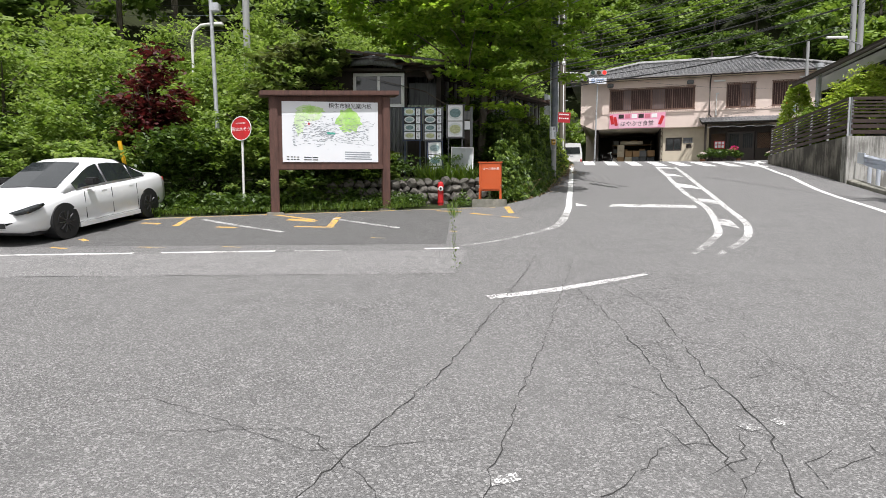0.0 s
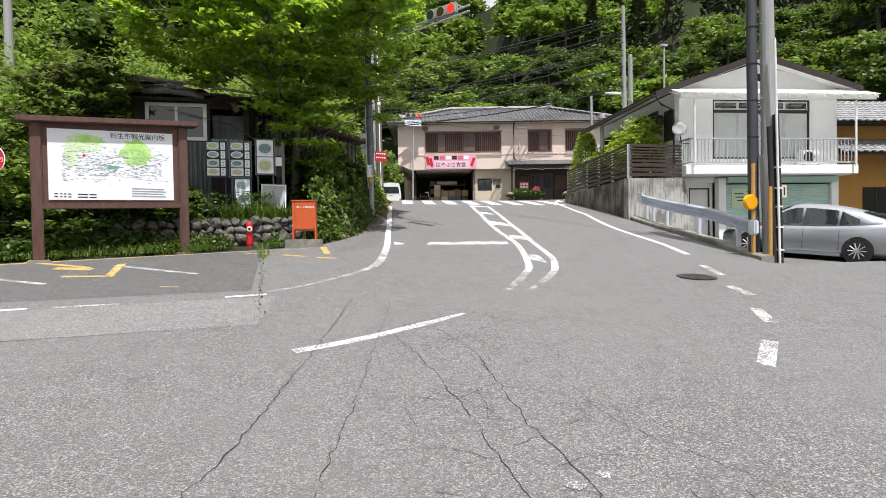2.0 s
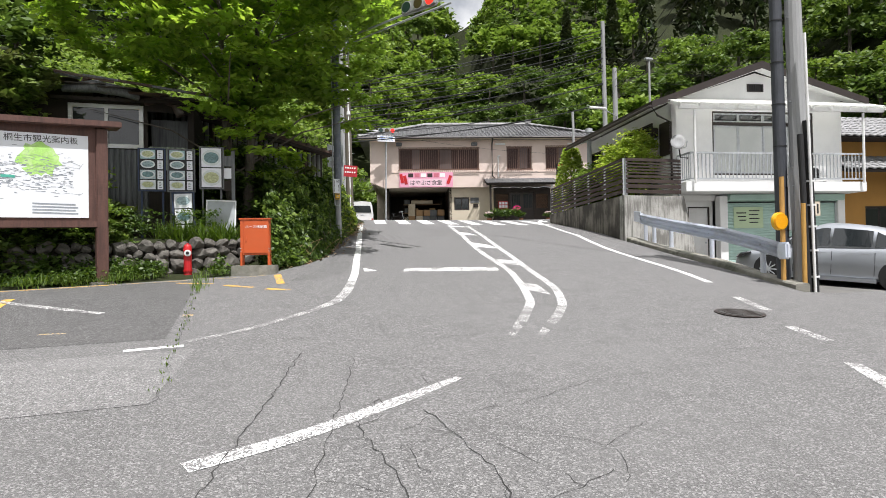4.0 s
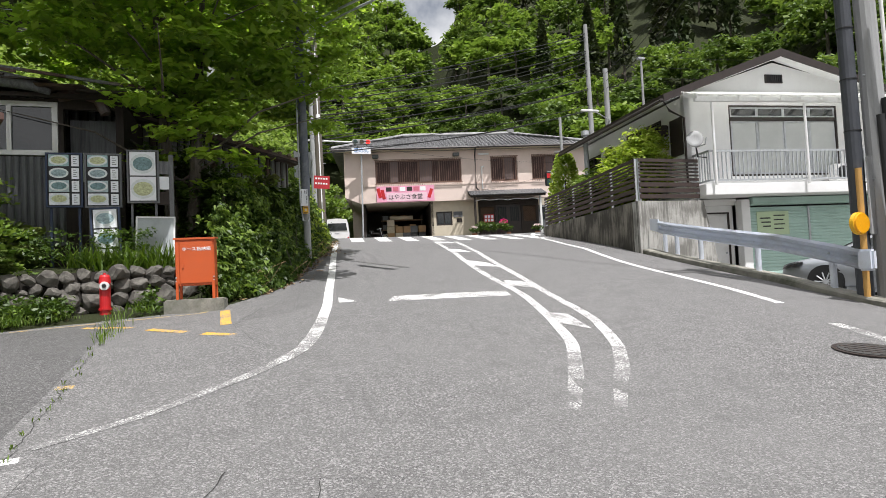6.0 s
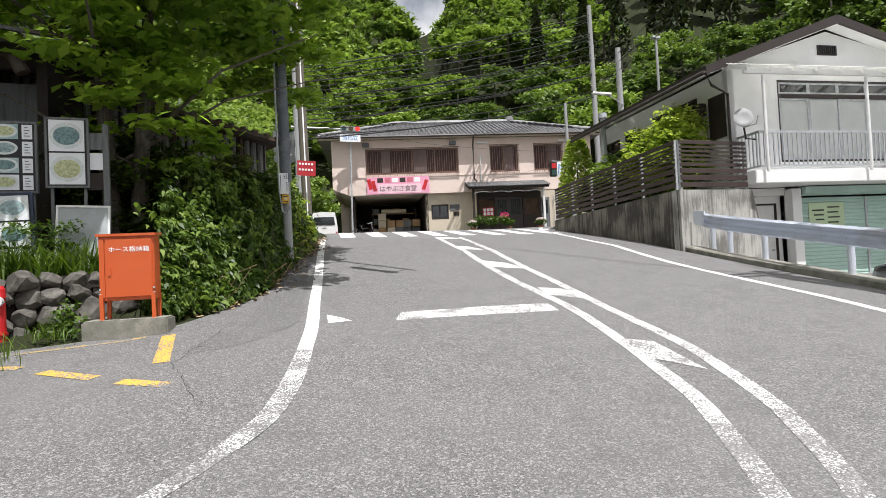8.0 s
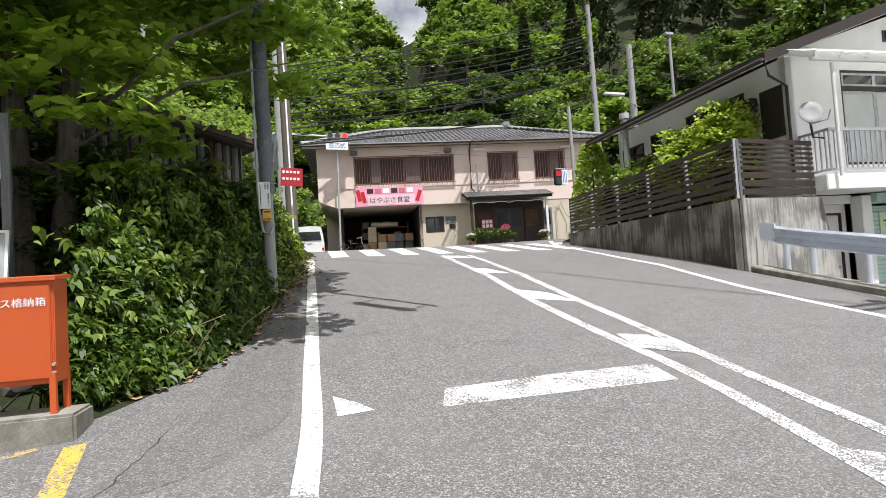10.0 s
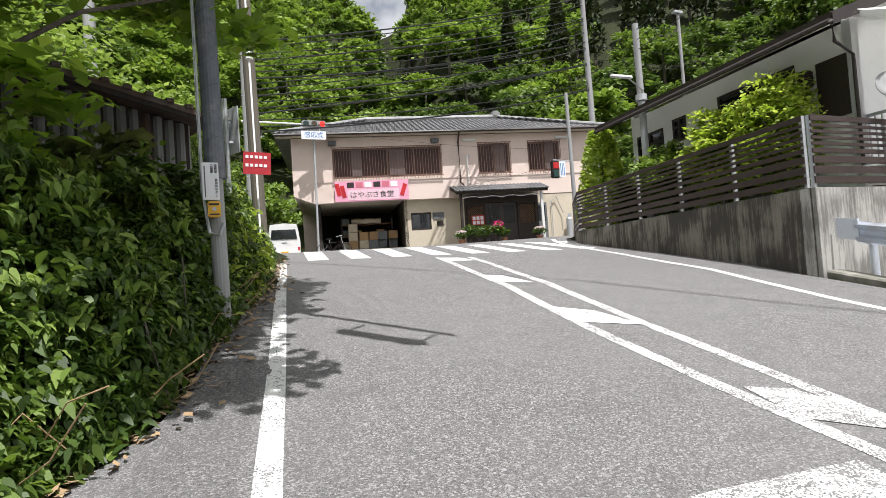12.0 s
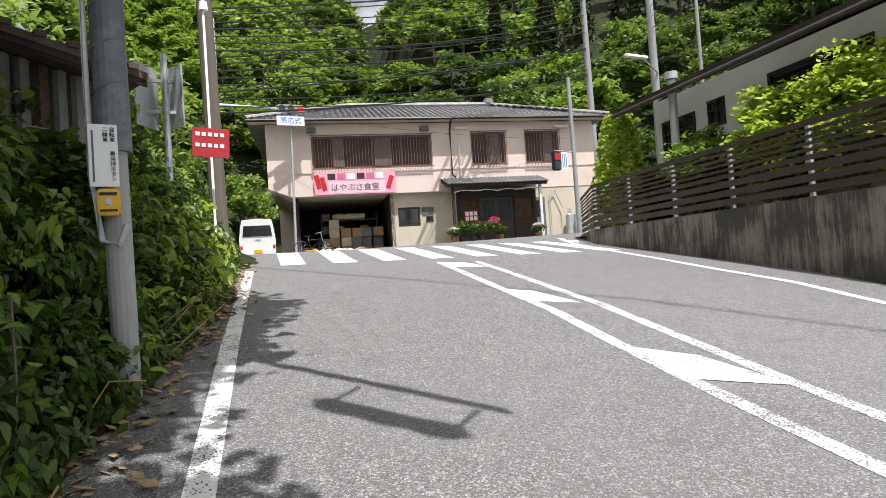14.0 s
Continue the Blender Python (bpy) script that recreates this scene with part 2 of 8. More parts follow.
L_MAPLE = leafy("maple_leaf", [(0.125, 0.2, 0.03), (0.22, 0.32, 0.05), (0.38, 0.48, 0.095), (0.195, 0.3, 0.048)], 0.5, 0.6, 0.6)
L_BUSH = leafy("bush_leaf", [(0.03, 0.058, 0.01), (0.066, 0.115, 0.019), (0.165, 0.25, 0.042), (0.042, 0.076, 0.015)], 0.45, 0.3, 1.4)
L_BANK = leafy("sunlit_bank_leaf", [(0.1, 0.16, 0.03), (0.19, 0.28, 0.06), (0.32, 0.4, 0.12), (0.15, 0.2, 0.05)], 0.5, 0.45, 0.9)
L_LIME = leafy("lime_leaf", [(0.17, 0.25, 0.035), (0.33, 0.42, 0.075), (0.52, 0.56, 0.15), (0.24, 0.33, 0.05)], 0.5, 0.45, 1.2)
L_RED = leafy("red_maple_leaf", [(0.04, 0.008, 0.01), (0.085, 0.015, 0.017), (0.15, 0.03, 0.03), (0.05, 0.02, 0.015)], 0.5, 0.35, 0.8)
L_GRASS = leafy("grass_blade", [(0.06, 0.11, 0.015), (0.11, 0.19, 0.025), (0.2, 0.27, 0.05), (0.09, 0.14, 0.025)], 0.5, 0.35, 1.0)
L_VINE = leafy("vine_leaf", [(0.05, 0.09, 0.018), (0.1, 0.16, 0.03), (0.19, 0.26, 0.06), (0.13, 0.13, 0.05)], 0.5, 0.3, 1.2)


# ---- building helpers ----
def part(name, bm, material, parent=None, label="", smooth=False):
    """Link a bmesh as one mesh object under a thing or a part."""
    me = bpy.data.meshes.new(name)
    bm.to_mesh(me)
    bm.free()
    me.materials.append(material)
    if smooth:
        me.polygons.foreach_set("use_smooth", [True] * len(me.polygons))
    ob = new(name, me)
    ob.parent = parent
    if label:
        ob["label"] = label
    return ob


def thing(name, m, label, category, group="", kind=""):
    ob = new(name)
    ob.empty_display_size = 0.2
    ob.matrix_world = m
    return tagged(ob, label, category, group, kind)


def box(x0, x1, y0, y1, z0, z1, bevel=0.0, bm=None):
    bm = bm or bmesh.new()
    r = bmesh.ops.create_cube(bm, size=1.0, matrix=Matrix.Translation(((x0 + x1) / 2, (y0 + y1) / 2, (z0 + z1) / 2)) @ Matrix.Diagonal((abs(x1 - x0), abs(y1 - y0), abs(z1 - z0), 1)))
    if bevel:
        es = list({e for v in r["verts"] for e in v.link_edges})
        bmesh.ops.bevel(bm, geom=es, offset=bevel, segments=2, affect="EDGES")
    return bm


def tube(p0, p1, r0, r1=None, seg=10, bm=None, cap=True):
    bm = bm or bmesh.new()
    p0, p1 = Vector(p0), Vector(p1)
    d = p1 - p0
    m = Matrix.Translation((p0 + p1) / 2) @ d.to_track_quat("Z", "Y").to_matrix().to_4x4()
    bmesh.ops.create_cone(bm, cap_ends=cap, segments=seg, radius1=r0, radius2=r0 if r1 is None else r1, depth=d.length, matrix=m)
    return bm


def polytube(pts, r, seg=6, bm=None):
    """A tube along points; r may be one radius or one for each point."""
    bm = bm or bmesh.new()
    rings = []
    pts = [Vector(p) for p in pts]
    for i, p in enumerate(pts):
        d = (pts[min(i + 1, len(pts) - 1)] - pts[max(i - 1, 0)]).normalized()
        q = d.to_track_quat("Z", "Y").to_matrix()
        rr = r[i] if isinstance(r, (list, tuple)) else r
        rings.append([bm.verts.new(p + q @ Vector((rr * math.cos(a * 2 * math.pi / seg), rr * math.sin(a * 2 * math.pi / seg), 0))) for a in range(seg)])
    for a, b in zip(rings, rings[1:]):
        k = min(range(seg), key=lambda j: (a[0].co - b[j].co).length)
        for j in range(seg):
            bm.faces.new((a[j], a[(j + 1) % seg], b[(j + 1 + k) % seg], b[(j + k) % seg]))
    bm.faces.new(rings[0][::-1])
    bm.faces.new(rings[-1])
    return bm


def prism(outline, axis, a0, a1, bm=None, bevel=0.0):
    """An outline (2D points) pushed along an axis: 'x' takes (y, z), 'y' takes (x, z), 'z' takes (x, y)."""
    bm = bm or bmesh.new()
    put = {"x": lambda u, v, a: (a, u, v), "y": lambda u, v, a: (u, a, v), "z": lambda u, v, a: (u, v, a)}[axis]
    lo = [bm.verts.new(put(u, v, a0)) for u, v in outline]
    hi = [bm.verts.new(put(u, v, a1)) for u, v in outline]
    n = len(outline)
    fs = [bm.faces.new(lo[::-1]), bm.faces.new(hi)] + [bm.faces.new((lo[i], lo[(i + 1) % n], hi[(i + 1) % n], hi[i])) for i in range(n)]
    bmesh.ops.recalc_face_normals(bm, faces=fs)
    if bevel:
        bmesh.ops.bevel(bm, geom=[e for e in bm.edges], offset=bevel, segments=2, affect="EDGES")
    return bm


def wall_with_holes(x0, x1, z0, z1, y0, y1, holes):
    """A wall in the xz plane from y0 to y1 with rectangular openings (x0, x1, z0, z1) cut through it."""
    xs = sorted({x0, x1, *[h[0] for h in holes], *[h[1] for h in holes]})
    zs = sorted({z0, z1, *[h[2] for h in holes], *[h[3] for h in holes]})
    bm = bmesh.new()
    for a, b in zip(xs, xs[1:]):
        for c, d in zip(zs, zs[1:]):
            mx, mz = (a + b) / 2, (c + d) / 2
            if x0 <= mx <= x1 and z0 <= mz <= z1 and not any(h[0] < mx < h[1] and h[2] < mz < h[3] for h in holes):
                box(a, b, y0, y1, c, d, bm=bm)
    bmesh.ops.remove_doubles(bm, verts=bm.verts[:], dist=0.0005)
    inner = [f for f in bm.faces if sum(1 for g in bm.faces if g is not f and set(g.verts) == set(f.verts)) > 0] if len(bm.faces) < 400 else []
    bmesh.ops.delete(bm, geom=inner, context="FACES_ONLY")
    return bm


def raw_mesh(name, verts, size, material, parent=None, kind=""):
    """A mesh from arrays: faces of `size` corners each, in the order of the vertices."""
    v = np.asarray(verts, dtype=np.float32).reshape(-1, 3)
    n = len(v) // size
    me = bpy.data.meshes.new(name)
    me.vertices.add(n * size)
    me.vertices.foreach_set("co", v[: n * size].ravel())
    me.loops.add(n * size)
    me.loops.foreach_set("vertex_index", np.arange(n * size, dtype=np.int32))
    me.polygons.add(n)
    me.polygons.foreach_set("loop_start", np.arange(0, n * size, size, dtype=np.int32))
    me.update(calc_edges=True)
    me.validate()
    me.materials.append(material)
    ob = new(name, me)
    ob.parent = parent
    if kind:
        ob["kind"] = kind
    return ob


def leaves(centres, size, rng, up=0.5, long=1.5, droop=0.0, round_=False, along=None):
    """Leaves at the centres, facing mostly up: four-cornered, or lance-shaped (round_), which may point along given ways."""
    n = len(centres)
    nrm = rng.normal(size=(n, 3))
    nrm /= np.linalg.norm(nrm, axis=1)[:, None]
    nrm[:, 2] = np.abs(nrm[:, 2]) + up
    nrm /= np.linalg.norm(nrm, axis=1)[:, None]
    a = np.cross(nrm, rng.normal(size=(n, 3)))
    if along is not None:
        a = along + rng.normal(0, 0.38, (n, 3))
        nrm -= a * ((nrm * a).sum(1) / (a * a).sum(1))[:, None]
        nrm /= np.linalg.norm(nrm, axis=1)[:, None] + 1e-9
    a /= np.linalg.norm(a, axis=1)[:, None] + 1e-9
    b = np.cross(nrm, a)
    s = (size * rng.uniform(0.6, 1.35, n))[:, None] if np.isscalar(size) else np.asarray(size)[:, None]
    c = np.asarray(centres)
    tip = c + a * s * long * 0.5
    tip[:, 2] -= droop * s[:, 0]
    back = c - a * s * long * 0.5
    if round_:
        q = lambda u, w: c + a * s * long * u + b * s * w + nrm * s * 0.12 * (abs(w) > 0.2)
        return np.stack([tip, q(0.14, 0.3), q(-0.16, 0.39), q(-0.42, 0.15), q(-0.42, -0.15), q(-0.16, -0.39), q(0.14, -0.3)], axis=1).reshape(-1, 3)
    return np.stack([tip, c + b * s * 0.42 + a * s * 0.1, back, c - b * s * 0.42 + a * s * 0.1], axis=1).reshape(-1, 3)


def spray_ways(rng, n, per, out=(0.55, -0.55, -0.45)):
    """One hanging, outward direction for each spray, repeated for its leaves."""
    d = rng.normal(0, 0.55, (n, 3)) + np.asarray(out)
    d /= np.linalg.norm(d, axis=1)[:, None]
    return np.repeat(d, per, axis=0)


def blob_points(rng, n, centre, radius, shell=0.55):
    """Points in an ellipsoid, more of them near its skin."""
    d = rng.normal(size=(n, 3))
    d /= np.linalg.norm(d, axis=1)[:, None]
    r = rng.uniform(shell, 1.0, n)[:, None]
    return np.asarray(centre) + d * r * np.asarray(radius)


def writing(text, size, m, material, parent, name="lettering", align="CENTER", thick=0.002):
    """Raised characters, in the built-in font, lying in the xz plane of the parent, facing -y."""
    cu = bpy.data.curves.new(name, "FONT")
    cu.body, cu.size, cu.align_x, cu.align_y, cu.extrude = text, size, align, "CENTER", thick
    tmp = bpy.data.objects.new("tmp", cu)
    me = bpy.data.meshes.new_from_object(tmp)
    bpy.data.objects.remove(tmp)
    me.transform(m @ pose(0, 0, 0, 90, 0, 0))
    me.materials.append(material)
    ob = new(name, me)
    ob.parent = parent
    return ob


# ---- the lie of the land ----
BY = [-60, -20, 0, 2.4, 5.5, 7, 8.5, 10.4, 12.7, 15.3, 18.85, 21.4, 25.0, 28.3, 31.5, 35, 40.5, 46, 60, 200]
BZ = [-2.5, -1.0, -0.42, -0.33, -0.13, 0.02, 0.13, 0.31, 0.57, 0.945, 1.48, 1.92, 2.36, 2.73, 3.09, 3.20, 3.24, 3.3, 3.4, 3.4]


def gz(x, y):
    """Height of the paved ground."""
    b = float(np.interp(y, BY, BZ))
    if y > 12.5:
        c = min(b, 0.60 + 0.09 * (y - 12.5))
        w = min(1.0, max(0.0, (2.2 - x) / 1.8))
        b = b * (1 - w) + c * w
    if y > 31.5:
        b += 0.022 * min(12.0, max(0.0, x - 8)) * min(1.0, (y - 31.5) / 4)
    if x > 10.2 and y < 15:
        b -= 0.13 * min(1.0, (x - 10.2) / 1.2) * min(1.0, max(0.0, (15 - y) / 2)) * min(1.0, max(0.0, (y - 9) / 3))
    return b


# far edge of the paved lot and the left road edge, as y over x
LOT_X = [-40, -14, -9.5, -6.9, -4.9, -2, 0.9, 1.5, 2.04, 2.48, 2.95, 3.52, 4.3, 4.7]
LOT_Y = [6, 11.0, 12.9, 13.9, 14.55, 15.45, 16.6, 17.2, 17.85, 19.3, 21.0, 23.2, 28.2, 31.6]
# right road edge, as x over y
EDGE_Y = [12.3, 15.4, 17.5, 20.1, 29.0, 32.2, 34]
EDGE_X = [10.95, 11.35, 11.6, 11.95, 13.75, 15.9, 18.0]


def lot_y(x):
    return float(np.interp(x, LOT_X, LOT_Y))


def edge_x(y):
    return float(np.interp(y, EDGE_Y, EDGE_X))


def yard_z(x, y):
    return 0.30 + 0.075 * max(0.0, y - 13)


HAZ = [-180, -120, -90, -60, -40, -25, -12, -3, 6, 40, 58, 75, 95, 130, 180]
HR0 = [60, 50, 34, 26, 24, 25, 31, 44, 49, 49, 46, 44, 48, 60, 60]
HKK = [0.2, 0.3, 0.55, 0.75, 0.8, 0.8, 0.76, 0.72, 0.70, 0.72, 0.74, 0.72, 0.6, 0.3, 0.2]


def hill(x, y):
    """Extra height of the wooded slopes round the place."""
    dx, dy = x - 3, y - 8
    r, az = math.hypot(dx, dy), math.degrees(math.atan2(dx, dy))
    r0, k = float(np.interp(az, HAZ, HR0)), float(np.interp(az, HAZ, HKK))
    k -= 0.27 * math.exp(-((az - 18.4) / 2.3) ** 2)
    h = max(0.0, min(r, r0 + 110) - r0) * k
    return h * (1 + 0.08 * math.sin(az * 0.35) * min(1.0, h / 20))


def land(x, y):
    """Height of the earth sheet, just under the paving where there is any."""
    z = gz(x, y) - 0.07
    if -40 < x < 4.7 and y > lot_y(x):
        d = y - lot_y(x)
        if x < 1.2:
            z = gz(x, lot_y(x)) + 0.02 + 0.10 * min(d, 1.0) + (0.75 * min(1.0, max(0.0, (d - 1.15) / 0.35)) if -9 < x else 0.3 * min(d, 2)) + 0.06 * max(0.0, d - 1.5)
        else:
            z = gz(x, y) - 0.07 + 0.25 * min(1.0, max(0.0, d - 1.2)) + 0.35 * min(1.0, max(0.0, d - 2.5) / 2)
        if y > 30.5 and x > -12:
            z = gz(5, y) - 0.07
    if x > edge_x(y) and 12.3 < y < 33:
        z = yard_z(x, y) - 0.07 if y < 20.3 else 1.0
    elif x > 13 and y <= 12.3:
        z = gz(x, y) - 0.07
    return z + hill(x, y)
# ---- ground, road, markings ----
def sheet(name, xs, ys, height, material):
    nx, ny = len(xs), len(ys)
    verts = [(x, y, height(x, y)) for y in ys for x in xs]
    faces = [(j * nx + i, j * nx + i + 1, (j + 1) * nx + i + 1, (j + 1) * nx + i) for j in range(ny - 1) for i in range(nx - 1)]
    me = bpy.data.meshes.new(name)
    me.from_pydata(verts, [], faces)
    me.materials.append(material)
    return new(name, me)


def steps(a, b, s):
    return list(np.arange(a, b, s)) + [b]


gx = [-2500, -900, -400] + steps(-170, -42, 8) + steps(-40, 39, 1.0) + steps(42, 170, 8) + [400, 900, 2500]
gy = [-2500, -900, -400] + steps(-170, -42, 8) + steps(-40, -8, 2) + steps(-7, 59, 1.0) + steps(62, 190, 8) + [400, 900, 2500]
tagged(sheet("ground", gx, gy, land, M_EARTH), "dark earth and undergrowth rising into wooded hills", "ground", kind="structure")


def paved():
    """Lot and road in one sheet: columns run from the near side to the far edge of the paving."""
    bm = bmesh.new()

    def patch(xs, lo, hi, step=0.3):
        cols = []
        for x in xs:
            a, b = lo(x), hi(x)
            n = max(2, int(60 / step))
            cols.append([bm.verts.new((x, y, gz(x, y))) for y in np.linspace(a, b, n)])
        for c, d in zip(cols, cols[1:]):
            for i in range(len(c) - 1):
                bm.faces.new((c[i], d[i], d[i + 1], c[i + 1]))
    near = lambda x: -26.0
    patch(steps(-40, -12, 1.0) + steps(-11.7, 4.7, 0.3), near, lot_y, 0.2)
    patch(steps(4.7, 10.9, 0.31), near, lambda x: 41.6, 0.13)
    right = lambda x: float(np.interp(x, EDGE_X, EDGE_Y))
    patch(steps(10.9, 18.0, 0.35), right, lambda x: 41.6, 0.4)
    patch(steps(18.0, 34.0, 1.0), lambda x: 33.9, lambda x: 41.6, 0.8)
    patch(steps(10.9, 40.0, 0.7), near, lambda x: 12.3, 0.4)
    patch(steps(-14, 4.7, 0.7), lambda x: 31.6, lambda x: 39.0, 1.2)
    bmesh.ops.remove_doubles(bm, verts=bm.verts[:], dist=0.002)
    return bm


road = tagged(part("road", paved(), M_ASPHALT), "worn grey asphalt with pale stones and long cracks", "road", kind="structure")


def ribbon(pts, width, lift=0.004, step=0.15, jag=0.0, rng=None, ends=None):
    """A band along points on the road; width may grow along it."""
    P = [np.array(p[:2], float) for p in pts]
    out, ws = [], []
    W = width if isinstance(width, (list, tuple)) else [width] * len(P)
    for i in range(len(P) - 1):
        p0, p1, p2, p3 = P[max(i - 1, 0)], P[i], P[i + 1], P[min(i + 2, len(P) - 1)]
        n = max(1, int(np.linalg.norm(p2 - p1) / step))
        for k in range(n + (i == len(P) - 2)):
            t = k / n
            out.append(0.5 * (2 * p1 + (p2 - p0) * t + (2 * p0 - 5 * p1 + 4 * p2 - p3) * t * t + (3 * p1 - p0 - 3 * p2 + p3) * t ** 3) if len(P) > 2 else p1 + (p2 - p1) * t)
            ws.append(W[i] + (W[i + 1] - W[i]) * t)
    bm = bmesh.new()
    rows = []
    for i, p in enumerate(out):
        d = out[min(i + 1, len(out) - 1)] - out[max(i - 1, 0)]
        d = d / (np.linalg.norm(d) + 1e-9)
        nrm = np.array([-d[1], d[0]])
        w = ws[i] / 2
        row = []
        m = 3 if w > 0.12 else 2
        for s in np.linspace(-1, 1, m):
            q = p + nrm * w * s + (rng.normal(0, jag, 2) if rng is not None else 0)
            row.append(bm.verts.new((q[0], q[1], gz(q[0], q[1]) + lift)))
        rows.append(row)
    for a, b in zip(rows, rows[1:]):
        for j in range(len(a) - 1):
            bm.faces.new((a[j], a[j + 1], b[j + 1], b[j]))
    bmesh.ops.recalc_face_normals(bm, faces=bm.faces[:])
    for f in bm.faces:
        if f.normal.z < 0:
            f.normal_flip()
    return bm


def quad(pts, lift=0.004, n=8):
    """A four-cornered patch laid on the road."""
    a, b, c, d = [np.array(p, float) for p in pts]
    bm = bmesh.new()
    grid = []
    for i in range(n + 1):
        l, r = a + (d - a) * i / n, b + (c - b) * i / n
        grid.append([])
        for j in range(n + 1):
            q = l + (r - l) * j / n
            grid[-1].append(bm.verts.new((q[0], q[1], gz(q[0], q[1]) + lift)))
    for i in range(n):
        for j in range(n):
            bm.faces.new((grid[i][j], grid[i][j + 1], grid[i + 1][j + 1], grid[i + 1][j]))
    for f in bm.faces:
        f.normal_update()
        if f.normal.z < 0:
            f.normal_flip()
    return bm


def marking(bm, mat, label, group=""):
    return tagged(part("road_marking", bm, mat), label, "road marking", group, "structure")


EDGE_LABEL = "white painted edge line on the asphalt"
marking(ribbon([(2.19, 14.35), (2.41, 15.4), (2.65, 16.9), (2.9, 18.4), (3.2, 20.25), (3.66, 23.15), (4.34, 27.4)], 0.155), M_WHITE_PAINT, EDGE_LABEL)
marking(ribbon([(-0.245, 10.57), (0.355, 11), (0.855, 11.55), (1.295, 12.08), (1.755, 12.8)], [0.1, 0.11, 0.12, 0.14, 0.17]), M_GHOST_PAINT, "nearly worn-off white edge line curving across the asphalt")
marking(ribbon([(1.505, 12.37), (1.755, 12.8), (1.985, 13.47), (2.195, 14.35), (2.22, 14.47)], [0.15, 0.17, 0.18, 0.165, 0.155], 0.0065), M_FADED_PAINT, "worn white edge line curving across the asphalt")
marking(ribbon([(3.615, 9.95), (3.975, 10.52), (4.215, 10.9), (4.615, 11.6)], [0.1, 0.14, 0.15, 0.15]), M_GHOST_PAINT, "almost worn-off start of a white centre line")
marking(ribbon([(4.615, 11.6), (4.875, 12.1), (5.175, 12.93), (5.445, 13.81), (5.835, 15.35), (6.055, 17.05), (6.325, 18.75), (6.615, 20.45), (7.155, 23.15), (7.955, 26.85)], 0.15), M_WORN_PAINT, "white painted centre line, worn at its start")
marking(ribbon([(3.995, 9.87), (4.455, 10.52), (4.735, 10.88), (5.235, 11.65)], [0.1, 0.14, 0.15, 0.15]), M_GHOST_PAINT, "almost worn-off start of a white centre line")
marking(ribbon([(5.235, 11.65), (5.565, 12.35), (5.935, 13.35), (6.255, 14.95), (6.675, 16.95), (7.005, 18.65), (7.355, 20.65), (7.635, 22.05), (8.635, 26.45)], 0.15), M_WORN_PAINT, "white painted centre line, worn at its start")
marking(ribbon([(9.435, 13.2), (9.835, 14.9), (10.155, 17.55), (10.575, 19.65), (10.955, 21.25), (11.755, 24.35), (13.255, 29.05), (14.855, 32.05)], 0.16), M_WHITE_PAINT, EDGE_LABEL)
for k, q in enumerate([[(5.455, 13.8), (5.295, 13.05), (5.515, 12.63), (5.705, 13.55)], [(6.175, 16.85), (5.985, 16.25), (6.495, 15.7), (6.475, 16.65)], [(6.555, 20), (6.355, 19.2), (6.995, 18.75), (6.925, 19.55)],
                       [(7.075, 23.05), (6.855, 22.05), (7.365, 21.6), (7.385, 22.65)], [(7.905, 26.75), (7.675, 25.85), (8.335, 25.45), (8.355, 26.45)]]):
    marking(quad(q, 0.0065), M_WORN_PAINT if k < 2 else M_WHITE_PAINT, "white hatching wedge between the two centre lines", "centre line hatching")
marking(quad([(3.425, 15.43), (4.495, 15.35), (4.675, 15.81), (3.595, 15.82)]), M_WORN_PAINT, "broad white painted stop line, patchily worn", "stop line")
marking(quad([(4.495, 15.35), (5.595, 15.25), (5.695, 15.72), (4.675, 15.81)]), M_WORN_PAINT, "broad white painted stop line, patchily worn", "stop line")
marking(quad([(2.625, 15.55), (2.915, 15.57), (2.835, 15.77), (2.675, 16)]), M_WHITE_PAINT, "short stub of white stop line beside the edge line", "stop line")
marking(ribbon([(0.2, 6.97), (0.88, 7.3), (1.72, 7.88), (2.43, 8.42)], [0.17, 0.17, 0.16, 0.08]), M_WORN_PAINT, "curving white dash, flaking at one end")
for a, b in (((8.725, 11.74), (8.295, 10.59)), ((7.605, 9.56), (7.34, 8.73)), ((6.6, 7.83), (6.1, 6.99)), ((5.41, 6.27), (4.67, 5.52))):
    marking(ribbon([a, b], 0.17), M_FADED_PAINT, "worn white dash of the turning line", "turning line dashes")
for a, b in (((2.05, 3.86), (1.97, 3.83)), ((1.83, 3.78), (1.73, 3.74))):
    marking(ribbon([a, b], 0.1), M_FADED_PAINT, "last flake of a worn white dash", "turning line dashes")
marking(ribbon([(0.12, 3.02), (0.3, 3.1)], 0.08), M_FADED_PAINT, "worn white dash of the turning line", "turning line dashes")
marking(ribbon([(-16, 8.3), (-7.79, 9.4), (-5.75, 9.66)], 0.11), M_WHITE_PAINT, "thin white line along the parking lot")
marking(ribbon([(-5.3, 9.72), (-3.4, 9.95)], 0.11), M_WHITE_PAINT, "thin white line along the parking lot")
marking(ribbon([(-3.1, 9.97), (-2.26, 10.05)], 0.1), M_FADED_PAINT, "thin white line along the parking lot")
marking(ribbon([(-0.85, 10.27), (-0.25, 10.38)], 0.11), M_WHITE_PAINT, "thin white line along the parking lot")
